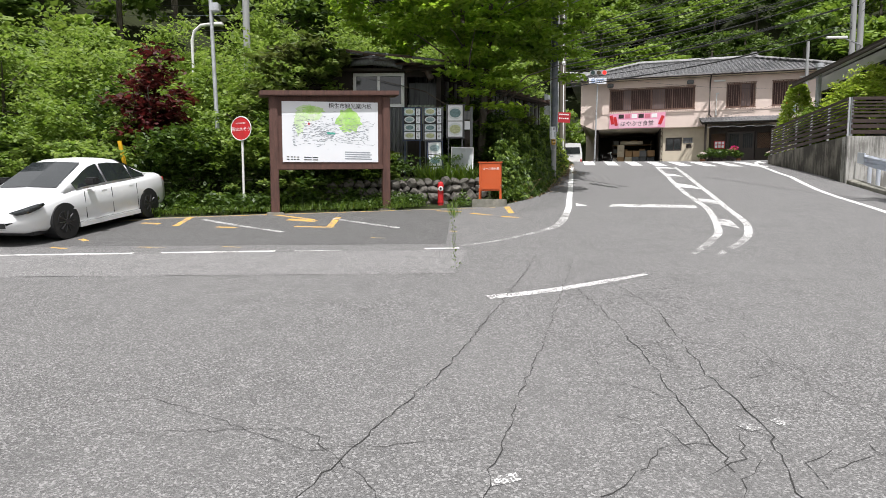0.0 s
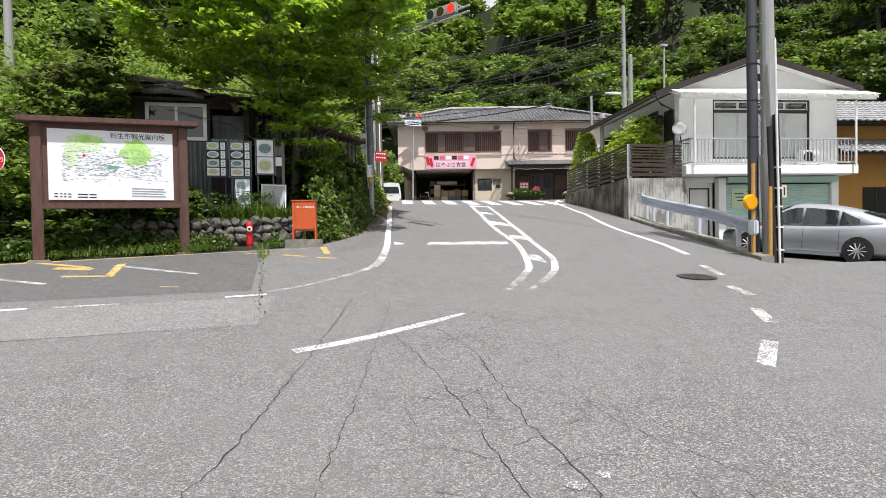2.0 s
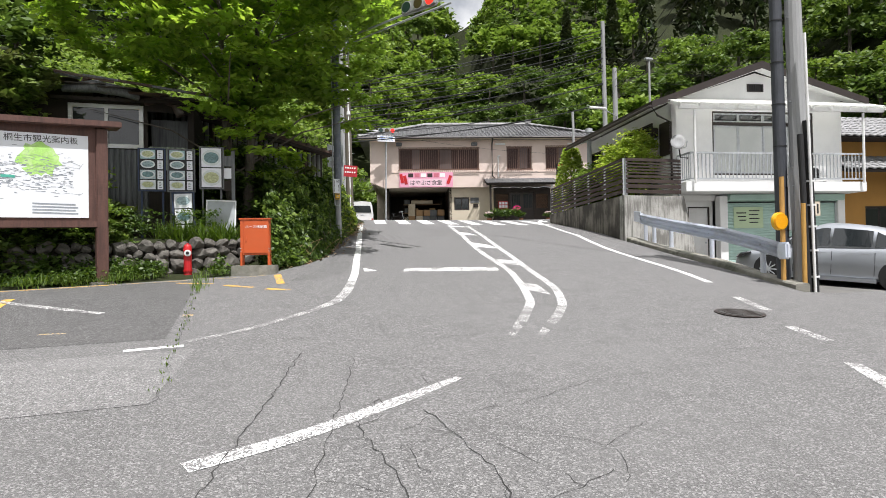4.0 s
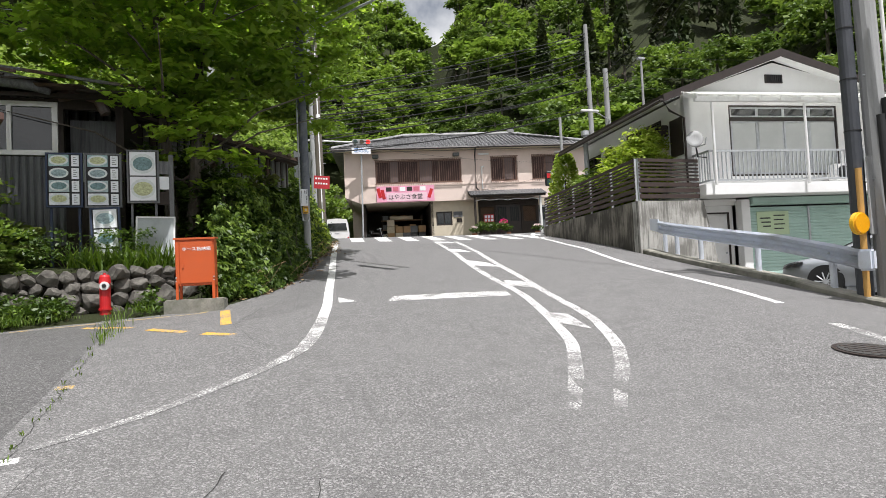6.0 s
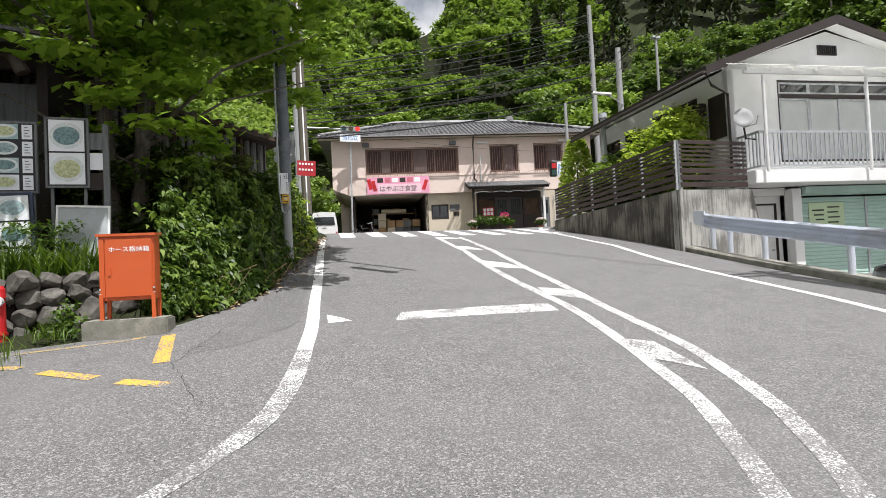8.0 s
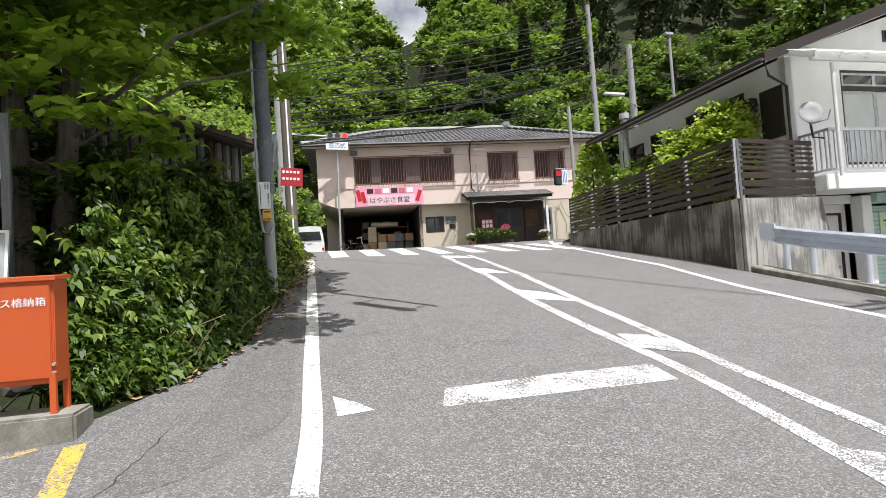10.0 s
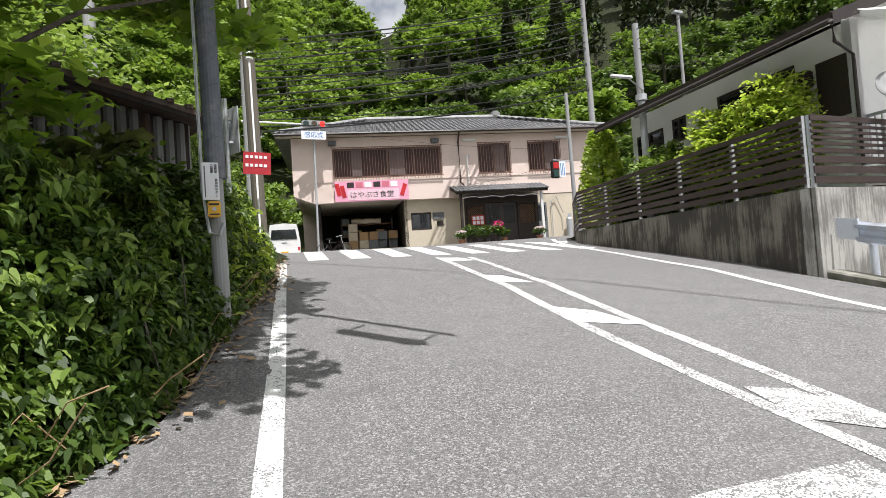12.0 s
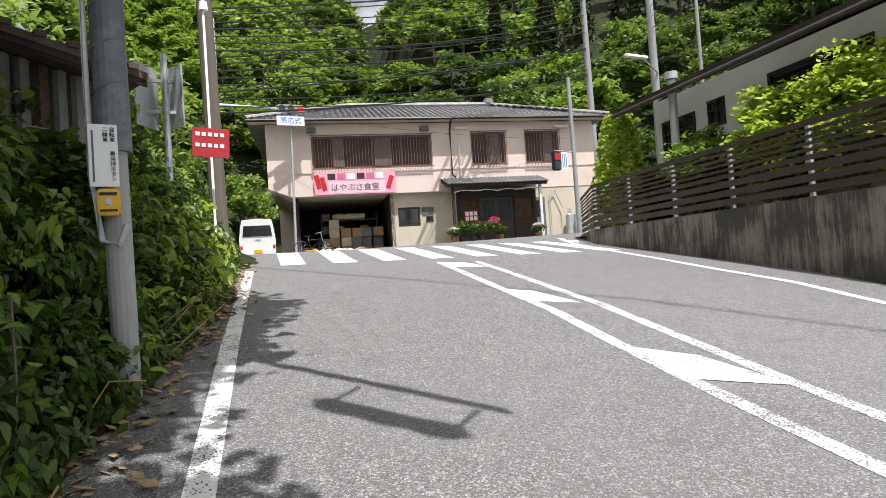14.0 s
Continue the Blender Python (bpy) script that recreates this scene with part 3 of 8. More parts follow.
for k in range(9):
    x0, yn = 5.04 + 1.04 * k, 28.12 - 0.17 * k
    marking(quad([(x0, yn), (x0 + 0.5, yn - 0.08), (x0 + 1.02, 31.35 - 0.11 * k), (x0 + 0.5, 31.5 - 0.11 * k)]), M_WHITE_PAINT, "white zebra stripe of the crossing", "pedestrian crossing stripes")
# yellow bay markings on the lot
Y_LABEL = "yellow no-parking line on the lot, partly rubbed away"
YEL = [((-9.0, 12.75), (-6.9, 13.72), 0.1), ((-6.9, 13.72), (-4.9, 14.38), 0.09), ((-4.8, 14.42), (-2.04, 15.3), 0.08), ((-1.9, 15.34), (0.6, 16.1), 0.08),
       ((-4.3, 13.45), (-3.6, 13.25), 0.2), ((-3.22, 13.84), (-3.1, 12.45), 0.15), ((-3.9, 12.62), (-3.02, 12.5), 0.14), ((-5.2, 14.5), (-3.7, 13.4), 0.14),
       ((-6.75, 13.75), (-6.55, 12.6), 0.14), ((-5.6, 12.5), (-5.1, 12.42), 0.13), ((-7.5, 12.95), (-7.05, 12.85), 0.14), ((-7.6, 11.0), (-7.35, 10.8), 0.1), ((-7.55, 10.15), (-7.2, 10.05), 0.1), ((-6.0, 10.25), (-5.5, 10.2), 0.08), ((-4.5, 10.35), (-4.15, 10.3), 0.08),
       ((0.85, 16.0), (0.9, 14.65), 0.15), ((1.02, 13.84), (0.63, 14.12), 0.15), ((0.4, 14.35), (-0.1, 14.78), 0.15), ((-0.34, 15.04), (-1.0, 15.28), 0.13), ((-0.5, 12.1), (-0.35, 12.1), 0.12), ((-2.0, 11.3), (-1.7, 11.3), 0.06)]
for i, (a, b, w) in enumerate(YEL):
    marking(ribbon([a, b], w), M_YELLOW_PAINT if i not in (0, 3, 13, 14, 19, 20) else M_FADED_YELLOW, Y_LABEL, "yellow lot markings")
marking(ribbon([(-6.3, 13.4), (-3.9, 11.9)], 0.12), M_FADED_PAINT, "nearly worn-off white bay line")
marking(ribbon([(-3.3, 13.6), (-1.6, 12.5)], 0.12), M_FADED_PAINT, "nearly worn-off white bay line")

rng = np.random.default_rng(5)


def crack(pts, w, fork=0):
    P = [np.array(p, float) for p in pts]
    out = []
    for a, b in zip(P, P[1:]):
        n = max(2, int(np.linalg.norm(b - a) / 0.08))
        out += [a + (b - a) * k / n + rng.normal(0, 0.013, 2) for k in range(n)]
    out.append(P[-1])
    ws = [w * 0.34 * rng.uniform(0.35, 1.4) for _ in out]
    return part("crack", ribbon(out, ws, 0.005, 0.12), M_CRACK, road)


for pts, w in (([(-0.9, 2.6), (-0.25, 4.5), (0.34, 6.7), (1.03, 9.7)], 0.026), ([(0.05, 2.6), (0.36, 4.1), (0.82, 6.0), (1.57, 9.4)], 0.018), ([(1.3, 7.6), (1.49, 6.04), (1.51, 5.12), (1.47, 4.2), (1.46, 3.2)], 0.022),
               ([(1.9, 7.6), (2.03, 6.5), (1.87, 4.66), (1.89, 3.79), (1.6, 2.7)], 0.024), ([(-0.22, 8.4), (-0.45, 12.5), (-0.6, 15.6)], 0.014), ([(2.6, 7.5), (3.6, 8.0), (5.4, 8.2)], 0.012),
               ([(1.0, 5.5), (1.5, 5.3), (1.9, 5.6), (2.5, 5.1), (3.0, 4.0)], 0.014), ([(2.2, 6.8), (2.6, 5.8), (2.5, 4.6), (2.9, 3.4)], 0.012), ([(1.5, 6.9), (2.3, 7.2), (2.9, 6.6), (3.4, 6.9)], 0.01),
               ([(-4.0, 3.4), (-2.2, 4.0), (-0.9, 3.3), (0.0, 3.5)], 0.012), ([(-4.6, 9.8), (-4.9, 8.9), (-5.6, 7.9)], 0.018), ([(1.2, 9.5), (2.6, 9.1), (4.6, 9.8), (7.0, 10.1), (9.5, 9.7)], 0.005), ([(6.5, 9.0), (7.4, 8.0), (9.0, 7.3)], 0.01),
               ([(-0.2, 2.6), (-1.0, 3.6), (-2.6, 3.4)], 0.012), ([(0.7, 2.9), (1.2, 3.5), (1.46, 3.5)], 0.012), ([(-8.0, 8.0), (-4.9, 8.9)], 0.012), ([(1.3, 13.2), (1.0, 14.6), (1.5, 16.0)], 0.02)):
    crack(pts, w)
# fine crazing between the long cracks
for i in range(46):
    a = np.array([rng.uniform(1.2, 2.9), rng.uniform(2.9, 8.2)])
    d = rng.uniform(0, 2 * math.pi)
    L = rng.uniform(0.25, 0.75)
    mid = a + np.array([math.cos(d), math.sin(d)]) * L * 0.5 + rng.normal(0, 0.06, 2)
    crack([a, mid, mid + np.array([math.cos(d + 0.5), math.sin(d + 0.5)]) * L * 0.5], 0.011)
# resurfaced patch edge and skid-darkened patch
part("asphalt_patch", quad([(-0.25, 8.35), (-0.1, 10.2), (-9.0, 9.25), (-9.0, 7.6)], 0.004, 12), asphalt_mat("pale_asphalt_patch", 0.98), road, "paler gritty asphalt patch")

part("asphalt_patch", quad([(-9.6, 10.1), (-0.5, 10.75), (-0.62, 15.7), (-9.6, 12.6)], 0.003, 30), asphalt_mat("dark_lot_asphalt", 0.55), road, "darker worn asphalt of the parking lot")

part("asphalt_patch", ribbon([(1.1, 14.9), (1.55, 15.3), (1.98, 15.9), (2.2, 17.0), (2.5, 18.4), (2.86, 20.6), (3.4, 24.0), (3.98, 27.6)], [0.1, 0.6, 0.7, 0.6, 0.55, 0.5, 0.5, 0.5], 0.003), asphalt_mat("dark_shoulder_asphalt", 0.7), road, "darker patched asphalt of the shoulder")

# manhole
mh = thing("manhole_cover", pose(7.64, 10.48, gz(7.64, 10.48) + 0.008, 5.4, 0, 0), "dark cast-iron manhole cover set in the asphalt", "manhole cover")
part("ring", tube((0, 0, 0), (0, 0, 0.012), 0.36, seg=32), M_BROWN, mh)
part("lid", tube((0, 0, 0.004), (0, 0, 0.018), 0.31, seg=32), plain("cast_iron", (0.06, 0.058, 0.055), 0.7, 0.3, var=0.3), mh)
for i in range(-3, 4):
    part("rib", box(-0.25 + abs(i) * 0.03, 0.25 - abs(i) * 0.03, i * 0.075 - 0.012, i * 0.075 + 0.012, 0.018, 0.023), M_BROWN, mh)


# ---- wooded hills ----
def crown(rng, n_clumps, per, flat, leaf):
    """A round-topped crown of flattened sprays, one unit wide and about one high."""
    pts = []
    for i in range(n_clumps):
        d = rng.normal(size=3)
        d /= np.linalg.norm(d)
        d[2] = abs(d[2]) * 1.0 - 0.25
        c = d * np.array([0.42, 0.42, 0.5]) * rng.uniform(0.55, 1.0)
        pts.append(blob_points(rng, per, c, (0.17, 0.17, 0.17 * flat), 0.1))
    return leaves(np.concatenate(pts), leaf, rng, 0.7)


def cedar(rng, n):
    h = rng.uniform(0, 1, n) ** 0.8
    r = (1 - h) * 0.24 + 0.02
    a = rng.uniform(0, 2 * math.pi, n)
    q = r * rng.uniform(0.45, 1.0, n)
    return leaves(np.stack([np.cos(a) * q, np.sin(a) * q, h * 1.5 - 0.5], axis=1), 0.075, rng, 0.4, 1.6, 0.5)


frng = np.random.default_rng(11)
crowns = [crown(frng, 36, 62, 0.42, 0.046) for _ in range(5)]
far_crowns = [crown(frng, 30, 26, 0.45, 0.07) for _ in range(5)]
cedars = [cedar(frng, 620) for _ in range(3)]
bins = {"dark": [], "light": [], "cedar": []}
trunks = bmesh.new()
count = 0
placed = []
tries = 0
while tries < 32000 and count < 1150:
    tries += 1
    az = frng.uniform(-62, 82)
    r = 22 + 128 * frng.uniform(0, 1) ** 1.25
    x, y = 3 + r * math.sin(math.radians(az)), 8 + r * math.cos(math.radians(az))
    r0 = float(np.interp(az, HAZ, HR0))
    if r < r0 + 1.5 or (-1 < x < 27 and y < 52.5) or (x > 12 and y < 42 and x < 40 and r < 38):
        continue
    gap = 3.4 + 2.4 * min(1.0, (r - 20) / 90)
    if abs(az - 18.4) < 1.7 and r > 95:
        continue
    if any((x - p) ** 2 + (y - q) ** 2 < gap * gap for p, q in placed):
        continue
    placed.append((x, y))
    count += 1
    z = land(x, y)
    n = noise.noise((x * 0.035, y * 0.035, 0))
    is_cedar = (r > 75 and n > 0.05 and az > 23) or (az < -8 and 34 < r and frng.uniform() < 0.4)
    s = frng.uniform(6.5, 9.5) * (1.15 if is_cedar else 1.0) * (0.75 if r < r0 + 8 else 1.0)
    src = (cedars if is_cedar else crowns if r < 78 and -44 < az < 66 else far_crowns)[frng.integers(3 if is_cedar else 5)]
    a = frng.uniform(0, 6.28)
    ca, sa = math.cos(a), math.sin(a)
    sx, sz = s * frng.uniform(0.85, 1.2), s * frng.uniform(0.8, 1.15)
    v = np.empty_like(src)
    v[:, 0] = (src[:, 0] * ca - src[:, 1] * sa) * sx + x
    v[:, 1] = (src[:, 0] * sa + src[:, 1] * ca) * sx + y
    v[:, 2] = src[:, 2] * sz + z + sz * (0.72 if is_cedar else 0.4)
    bins["cedar" if is_cedar else ("light" if frng.uniform() < (0.62 if az < 22 else 0.42) else "dark")].append(v)
    tube((x, y, z - 0.5), (x, y, z + sz * 0.7), s * 0.025, s * 0.012, 5, trunks, False)
for key, mat, name, lab in (("dark", L_FOREST, "broadleaf_wood", "dense dark green broadleaf wood on the hillside"), ("light", L_FOREST_LIGHT, "spring_wood", "bright fresh green broadleaf trees on the hillside"), ("cedar", L_CEDAR, "cedar_wood", "dark cedar plantation on the hillside")):
    tagged(raw_mesh(name, np.concatenate(bins[key]), 4, mat), lab, "woodland", kind="stuff")
tagged(part("wood_trunks", trunks, M_BARK), "bare grey trunks inside the hillside wood", "woodland", kind="stuff")
# ---- restaurant on the crest ----
def window_unit(parent, x0, x1, z0, z1, y, panes, mat_frame, mat_pane, name="window", depth=0.08, label=""):
    """A sliding window set in its opening: frame, stiles and panes. y is the outer face of the frame, facing -y."""
    w = part(name, wall_with_holes(x0, x1, z0, z1, y, y + depth, [(x0 + 0.05, x1 - 0.05, z0 + 0.05, z1 - 0.05)]), mat_frame, parent, label)
    n = panes
    a, b = x0 + 0.05, x1 - 0.05
    for i in range(n):
        p0, p1 = a + (b - a) * i / n, a + (b - a) * (i + 1) / n
        off = 0.025 if i % 2 else 0.045
        part("sash", wall_with_holes(p0, p1, z0 + 0.05, z1 - 0.05, y + off, y + off + 0.02, [(p0 + 0.035, p1 - 0.035, z0 + 0.09, z1 - 0.09)]), mat_frame, w)
        part("pane", box(p0 + 0.03, p1 - 0.03, y + off + 0.008, y + off + 0.013, z0 + 0.085, z1 - 0.085), mat_pane, w)
    return w


def tiled_slope(parent, a, b, c, d, rows, cols, mat, name="roof_tiles", lift=0.03):
    """Pantiles in courses over the slope a-b (eave) to d-c (ridge); each course stands proud of the next."""
    a, b, c, d = [np.array(p, float) for p in (a, b, c, d)]
    nrm = np.cross(b - a, d - a)
    nrm /= np.linalg.norm(nrm)
    if nrm[2] < 0:
        nrm = -nrm
    quads = []
    sub = 3
    ab = b - a
    uL, uR = float((d - a) @ ab / (ab @ ab)), float((c - a) @ ab / (ab @ ab))
    rise = d - a - ab * uL
    for r in range(rows):
        t0, t1 = r / rows, (r + 1.08) / rows
        lo, hi = uL * t0, 1 - (1 - uR) * t0
        for k in range(cols):
            if not lo - 0.3 / cols <= (k + 0.5) / cols <= hi + 0.3 / cols:
                continue
            for s in range(sub):
                u0, u1 = (k + s / sub) / cols, (k + (s + 1) / sub) / cols
                h = lambda q: lift * (0.9 + 0.9 * math.cos(2 * math.pi * (q - 0.1)))
                h0, h1 = h(s / sub), h((s + 1) / sub)
                P = lambda u, t, z: a + ab * u + rise * t + nrm * z
                quads += [P(u0, t0, h0 + lift), P(u1, t0, h1 + lift), P(u1, t1, h1), P(u0, t1, h0)]
                quads += [P(u0, t0, h0 - 0.02), P(u1, t0, h1 - 0.02), P(u1, t0, h1 + lift), P(u0, t0, h0 + lift)]
    return raw_mesh(name, quads, 4, mat, parent, "stuff")


M_LATTICE = plain("brown_lattice_wood", (0.2, 0.12, 0.075), 0.7, var=0.15)
M_PRINT_ROSE = plain("rose_print", (0.6, 0.16, 0.22), 0.6, var=0.2, bumps=0)


def restaurant():
    r = thing("restaurant", Matrix.Translation((7.15, 42.0, 3.66)) @ pose(0, 0, 0, 0, 0, -13), "two-storey pink-beige restaurant with grey tiled hip roof and open garage", "building")
    W, D = 15.4, 8.2
    H0, H1 = 2.22, 5.4            # underside of the upper floor, top of the wall
    wins = [(1.92, 7.3, 3.4, 4.86), (9.2, 10.9, 3.38, 4.92), (11.86, 13.6, 3.4, 4.94)]
    part("upper_wall", wall_with_holes(0.95, W, H0, H1, 0, 0.2, wins), M_STUCCO, r, "pink-beige stucco wall")
    part("upper_wall", prism([(0, 2.62), (0.95, H0), (0.95, H1), (0, H1)], "y", 0, 0.2), M_STUCCO, r)
    part("side_wall", box(0, 0.2, 0.2, D, 2.62, H1), M_STUCCO, r)
    part("side_wall", box(W - 0.2, W, 0.2, D, -0.4, H1), M_STUCCO, r)
    part("back_wall", box(0, W, D - 0.2, D, -0.4, H1), M_STUCCO, r)
    part("upper_floor", prism([(0.2, 2.66), (0.98, 2.24), (W - 0.2, 2.24), (W - 0.2, 2.45), (0.2, 2.75)], "y", 0.2, D - 0.2), M_CREAM, r)
    part("band", box(1.0, W, -0.03, 0.0, 3.22, 3.3), M_STUCCO, r)
    for k, (a, b, c, d) in enumerate(wins):
        w = window_unit(r, a, b, c, d, 0.06, 4 if k == 0 else 2, M_BAR, M_GLASS_BROWN, label="dark brown window behind a vertical bar grille")
        part("curtain", box(a + 0.9, a + 1.4, 0.015, 0.025, c + 0.08, d - 0.08), M_CURTAIN_DIM, w)
        if k == 0:
            part("curtain", box(a + 2.75, b - 1.85, 0.015, 0.025, c + 0.08, d - 0.08), M_CURTAIN_DIM, w)
        g = part("grille", box(a - 0.05, b + 0.05, -0.13, -0.1, c - 0.04, c), M_BAR, w, "row of rusty brown window bars")
        part("grille_rail", box(a - 0.05, b + 0.05, -0.13, -0.1, d, d + 0.04), M_BAR, g)
        n = int((b - a) / 0.135)
        for i in range(n + 1):
            x = a + (b - a) * i / n
            part("bar", box(x - 0.009, x + 0.009, -0.128, -0.102, c - 0.14, d + 0.0), M_BAR, g)
        for x in (a + 0.05, b - 0.05, (a + b) / 2):
            part("bracket", box(x - 0.02, x + 0.02, -0.11, 0.02, c - 0.03, c - 0.01), M_BROWN, g)
    # ground floor
    # garage walls: the deep shade inside is put into their near-black colour
    part("garage_wall", box(1.0, 1.2, 0.6, 6.0, -0.9, 2.24), M_DARKWOOD_SHADE, r)
    part("garage_wall", box(1.0, 5.4, 6.0, 6.2, -0.9, 2.24), M_DARKWOOD_SHADE, r)
    part("garage_wall", box(5.25, 5.45, 0.35, 6.0, -0.9, 2.24), M_DARKWOOD_SHADE, r)
    part("floor_slab", box(0.9, 8.2, 0.0, 6.1, -0.9, -0.44), M_CONCRETE, r)
    part("floor_slab", box(8.2, W, 0.0, 6.1, -0.9, -0.2), M_CONCRETE, r)
    part("lower_wall", wall_with_holes(5.3, 8.2, -0.9, 2.24, 0.35, 0.5, [(5.62, 6.64, 0.7, 1.58)]), M_CREAM, r, "cream plaster wall set back under the upper floor")
    window_unit(r, 5.62, 6.64, 0.7, 1.58, 0.38, 2, M_BROWN, M_GLASS_DARK)
    part("lower_wall", box(12.0, W, 0.02, 0.2, -0.9, 2.2), M_CREAM, r)
    part("signboard", box(6.72, 7.3, 0.32, 0.35, 1.2, 1.55), M_GREYWOOD, r, "small framed notice")
    part("signboard", box(6.92, 7.25, 0.32, 0.35, 0.88, 1.12), M_DARKWOOD_SHADE, r)
    # entrance porch
    e = part("porch_wall", wall_with_holes(8.2, 12.0, -0.6, 2.12, -0.55, -0.4, [(9.27, 10.9, -0.28, 1.8), (8.32, 9.17, 0.7, 1.68), (11.02, 11.84, 0.7, 1.68)]), M_DARKWOOD_SHADE, r, "dark stained timber entrance front")
    part("porch_side", box(8.2, 8.32, -0.4, 0.35, -0.6, 2.12), M_CREAM, r)
    part("porch_side", box(11.88, 12.0, -0.4, 0.02, -0.6, 2.12), M_CREAM, r)
    for x0, x1 in ((9.29, 10.08), (10.08, 10.88)):
        d = part("door", wall_with_holes(x0, x1, -0.28, 1.78, -0.5, -0.46, [(x0 + 0.12, x1 - 0.12, 0.75, 1.65)]), M_BROWN, r, "dark brown sliding entrance door")
        part("pane", box(x0 + 0.1, x1 - 0.1, -0.485, -0.478, 0.74, 1.67), M_GLASS_DARK, d)
        for i in range(1, 5):
            xx = x0 + 0.12 + (x1 - x0 - 0.24) * i / 5
            part("muntin", box(xx - 0.01, xx + 0.01, -0.495, -0.488, 0.75, 1.65), M_BROWN, d)
    for x0, x1, z0, z1 in ((8.32, 9.17, 0.7, 1.68), (11.02, 11.84, 0.7, 1.68)):
        bm = bmesh.new()
        n = 9
        for i in range(-n, n + 1):
            for s in (1, -1):
                p, q = [], None
                xa, za, xb, zb = x0, z0 + (z1 - z0) * (i / n), x0 + (x1 - x0), z0 + (z1 - z0) * (i / n) + (x1 - x0)
                ta, tb = max(0, (z0 - za) / (zb - za)), min(1, (z1 - za) / (zb - za))
                if tb > ta:
                    A, B = (xa + (xb - xa) * ta, za + (zb - za) * ta), (xa + (xb - xa) * tb, za + (zb - za) * tb)
                    if s < 0:
                        A, B = (x0 + x1 - A[0], A[1]), (x0 + x1 - B[0], B[1])
                    tube((A[0], -0.47 + s * 0.006, A[1]), (B[0], -0.47 + s * 0.006, B[1]), 0.011, seg=4, bm=bm)
        part("lattice", bm, M_LATTICE, e, "brown wooden diamond lattice")
        part("backing", box(x0, x1, -0.42, -0.41, z0, z1), M_DARK, e)
    part("notice", box(8.5, 9.15, -0.585, -0.56, 0.72, 1.2), M_RED, e, "red and white menu notice")
    for i in range(3):
        for j in range(2):
            part("printed_panel", box(8.55 + i * 0.2, 8.7 + i * 0.2, -0.59, -0.586, 0.76 + j * 0.22, 0.93 + j * 0.22), M_MAPWHITE, e)
    canopy = part("canopy", prism([(-1.35, 2.32), (0.0, 2.75), (0.0, 2.6), (-1.3, 2.2)], "x", 7.65, 12.3), M_DARKWOOD_SHADE, r, "tiled lean-to canopy over the entrance")
    tiled_slope(canopy, (7.6, -1.4, 2.33), (12.35, -1.4, 2.33), (12.35, 0.0, 2.78), (7.6, 0.0, 2.78), 5, 24, M_TILE, lift=0.02)
    for x in (7.9, 12.0):
        part("post", box(x - 0.06, x + 0.06, -1.2, -1.08, -0.6, 2.22), M_WHITE if x > 10 else M_DARKWOOD_SHADE, r)
    part("garland", polytube([(7.95 + i * 0.285, -1.22, 1.98 + 0.09 * abs(math.sin(i * 0.9))) for i in range(15)], 0.02, 5), M_INK_WHITE, r, "string of small white lights under the canopy")
    bd = part("side_door", box(12.1, 12.66, -0.02, 0.02, -0.3, 1.75), M_GREYWOOD, r, "grey side door")
    part("pane", box(12.2, 12.56, -0.03, -0.021, 0.8, 1.6), M_GLASS_DARK, bd)
    # roof
    roof = part("roof", bmesh.new(), M_TILE, r, "grey pantile hip roof")
    e0, e1, f0, f1, zt = -0.75, W + 0.75, -0.45, D + 0.85, 5.5
    ry, rz, rx0, rx1 = D / 2, 7.25, 3.9, W - 3.9
    A, B, C, Dd, R0, R1 = (e0, f0, zt), (e1, f0, zt), (e1, f1, zt), (e0, f1, zt), (rx0, ry, rz), (rx1, ry, rz)
    bm = bmesh.new()
    vs = {k: bm.verts.new(v) for k, v in dict(A=A, B=B, C=C, D=Dd, R=R0, S=R1).items()}
    for f in ("ABSR", "BCS", "CDRS", "DAR", "DCBA"):
        bm.faces.new([vs[c] for c in f])
    bm.to_mesh(roof.data)
    bm.free()
    # trapezoid and triangle slopes carry the tiles
    tiled_slope(roof, A, B, R1, R0, 15, 62, M_TILE, lift=0.03)
    tiled_slope(roof, Dd, A, R0, R0, 15, 32, M_TILE, lift=0.03)
    tiled_slope(roof, B, C, R1, R1, 15, 30, M_TILE, lift=0.03)
    part("ridge_tiles", polytube([(R0[0], ry, rz + 0.1), (R1[0], ry, rz + 0.1)], 0.16, 8), M_TILE_LIGHT, roof)
    part("hip_tiles", polytube([(e0, f0, zt + 0.1), (R0[0], ry, rz + 0.12)], 0.12, 8), M_TILE_LIGHT, roof)
    part("hip_tiles", polytube([(e1, f0, zt + 0.1), (R1[0], ry, rz + 0.12)], 0.12, 8), M_TILE_LIGHT, roof)
    part("ridge_end", box(rx1 - 0.25, rx1 + 0.25, ry - 0.2, ry + 0.2, rz + 0.1, rz + 0.45, 0.08), M_TILE_LIGHT, roof)
    part("gutter", polytube([(e0, f0 - 0.06, zt - 0.02), (e1, f0 - 0.06, zt - 0.02)], 0.065, 8), M_BROWN, r, "brown eaves gutter")
    part("soffit", box(e0 + 0.05, e1 - 0.05, f0 + 0.05, 0.0, zt - 0.07, zt - 0.03), M_CREAM, r)
    part("drainpipe", polytube([(8.2, f0, zt - 0.05), (8.2, -0.2, zt - 0.35), (8.2, -0.1, zt - 0.5), (8.2, -0.1, 2.95), (8.35, -0.1, 2.82)], 0.045, 8), M_BROWN, r, "brown drainpipe")
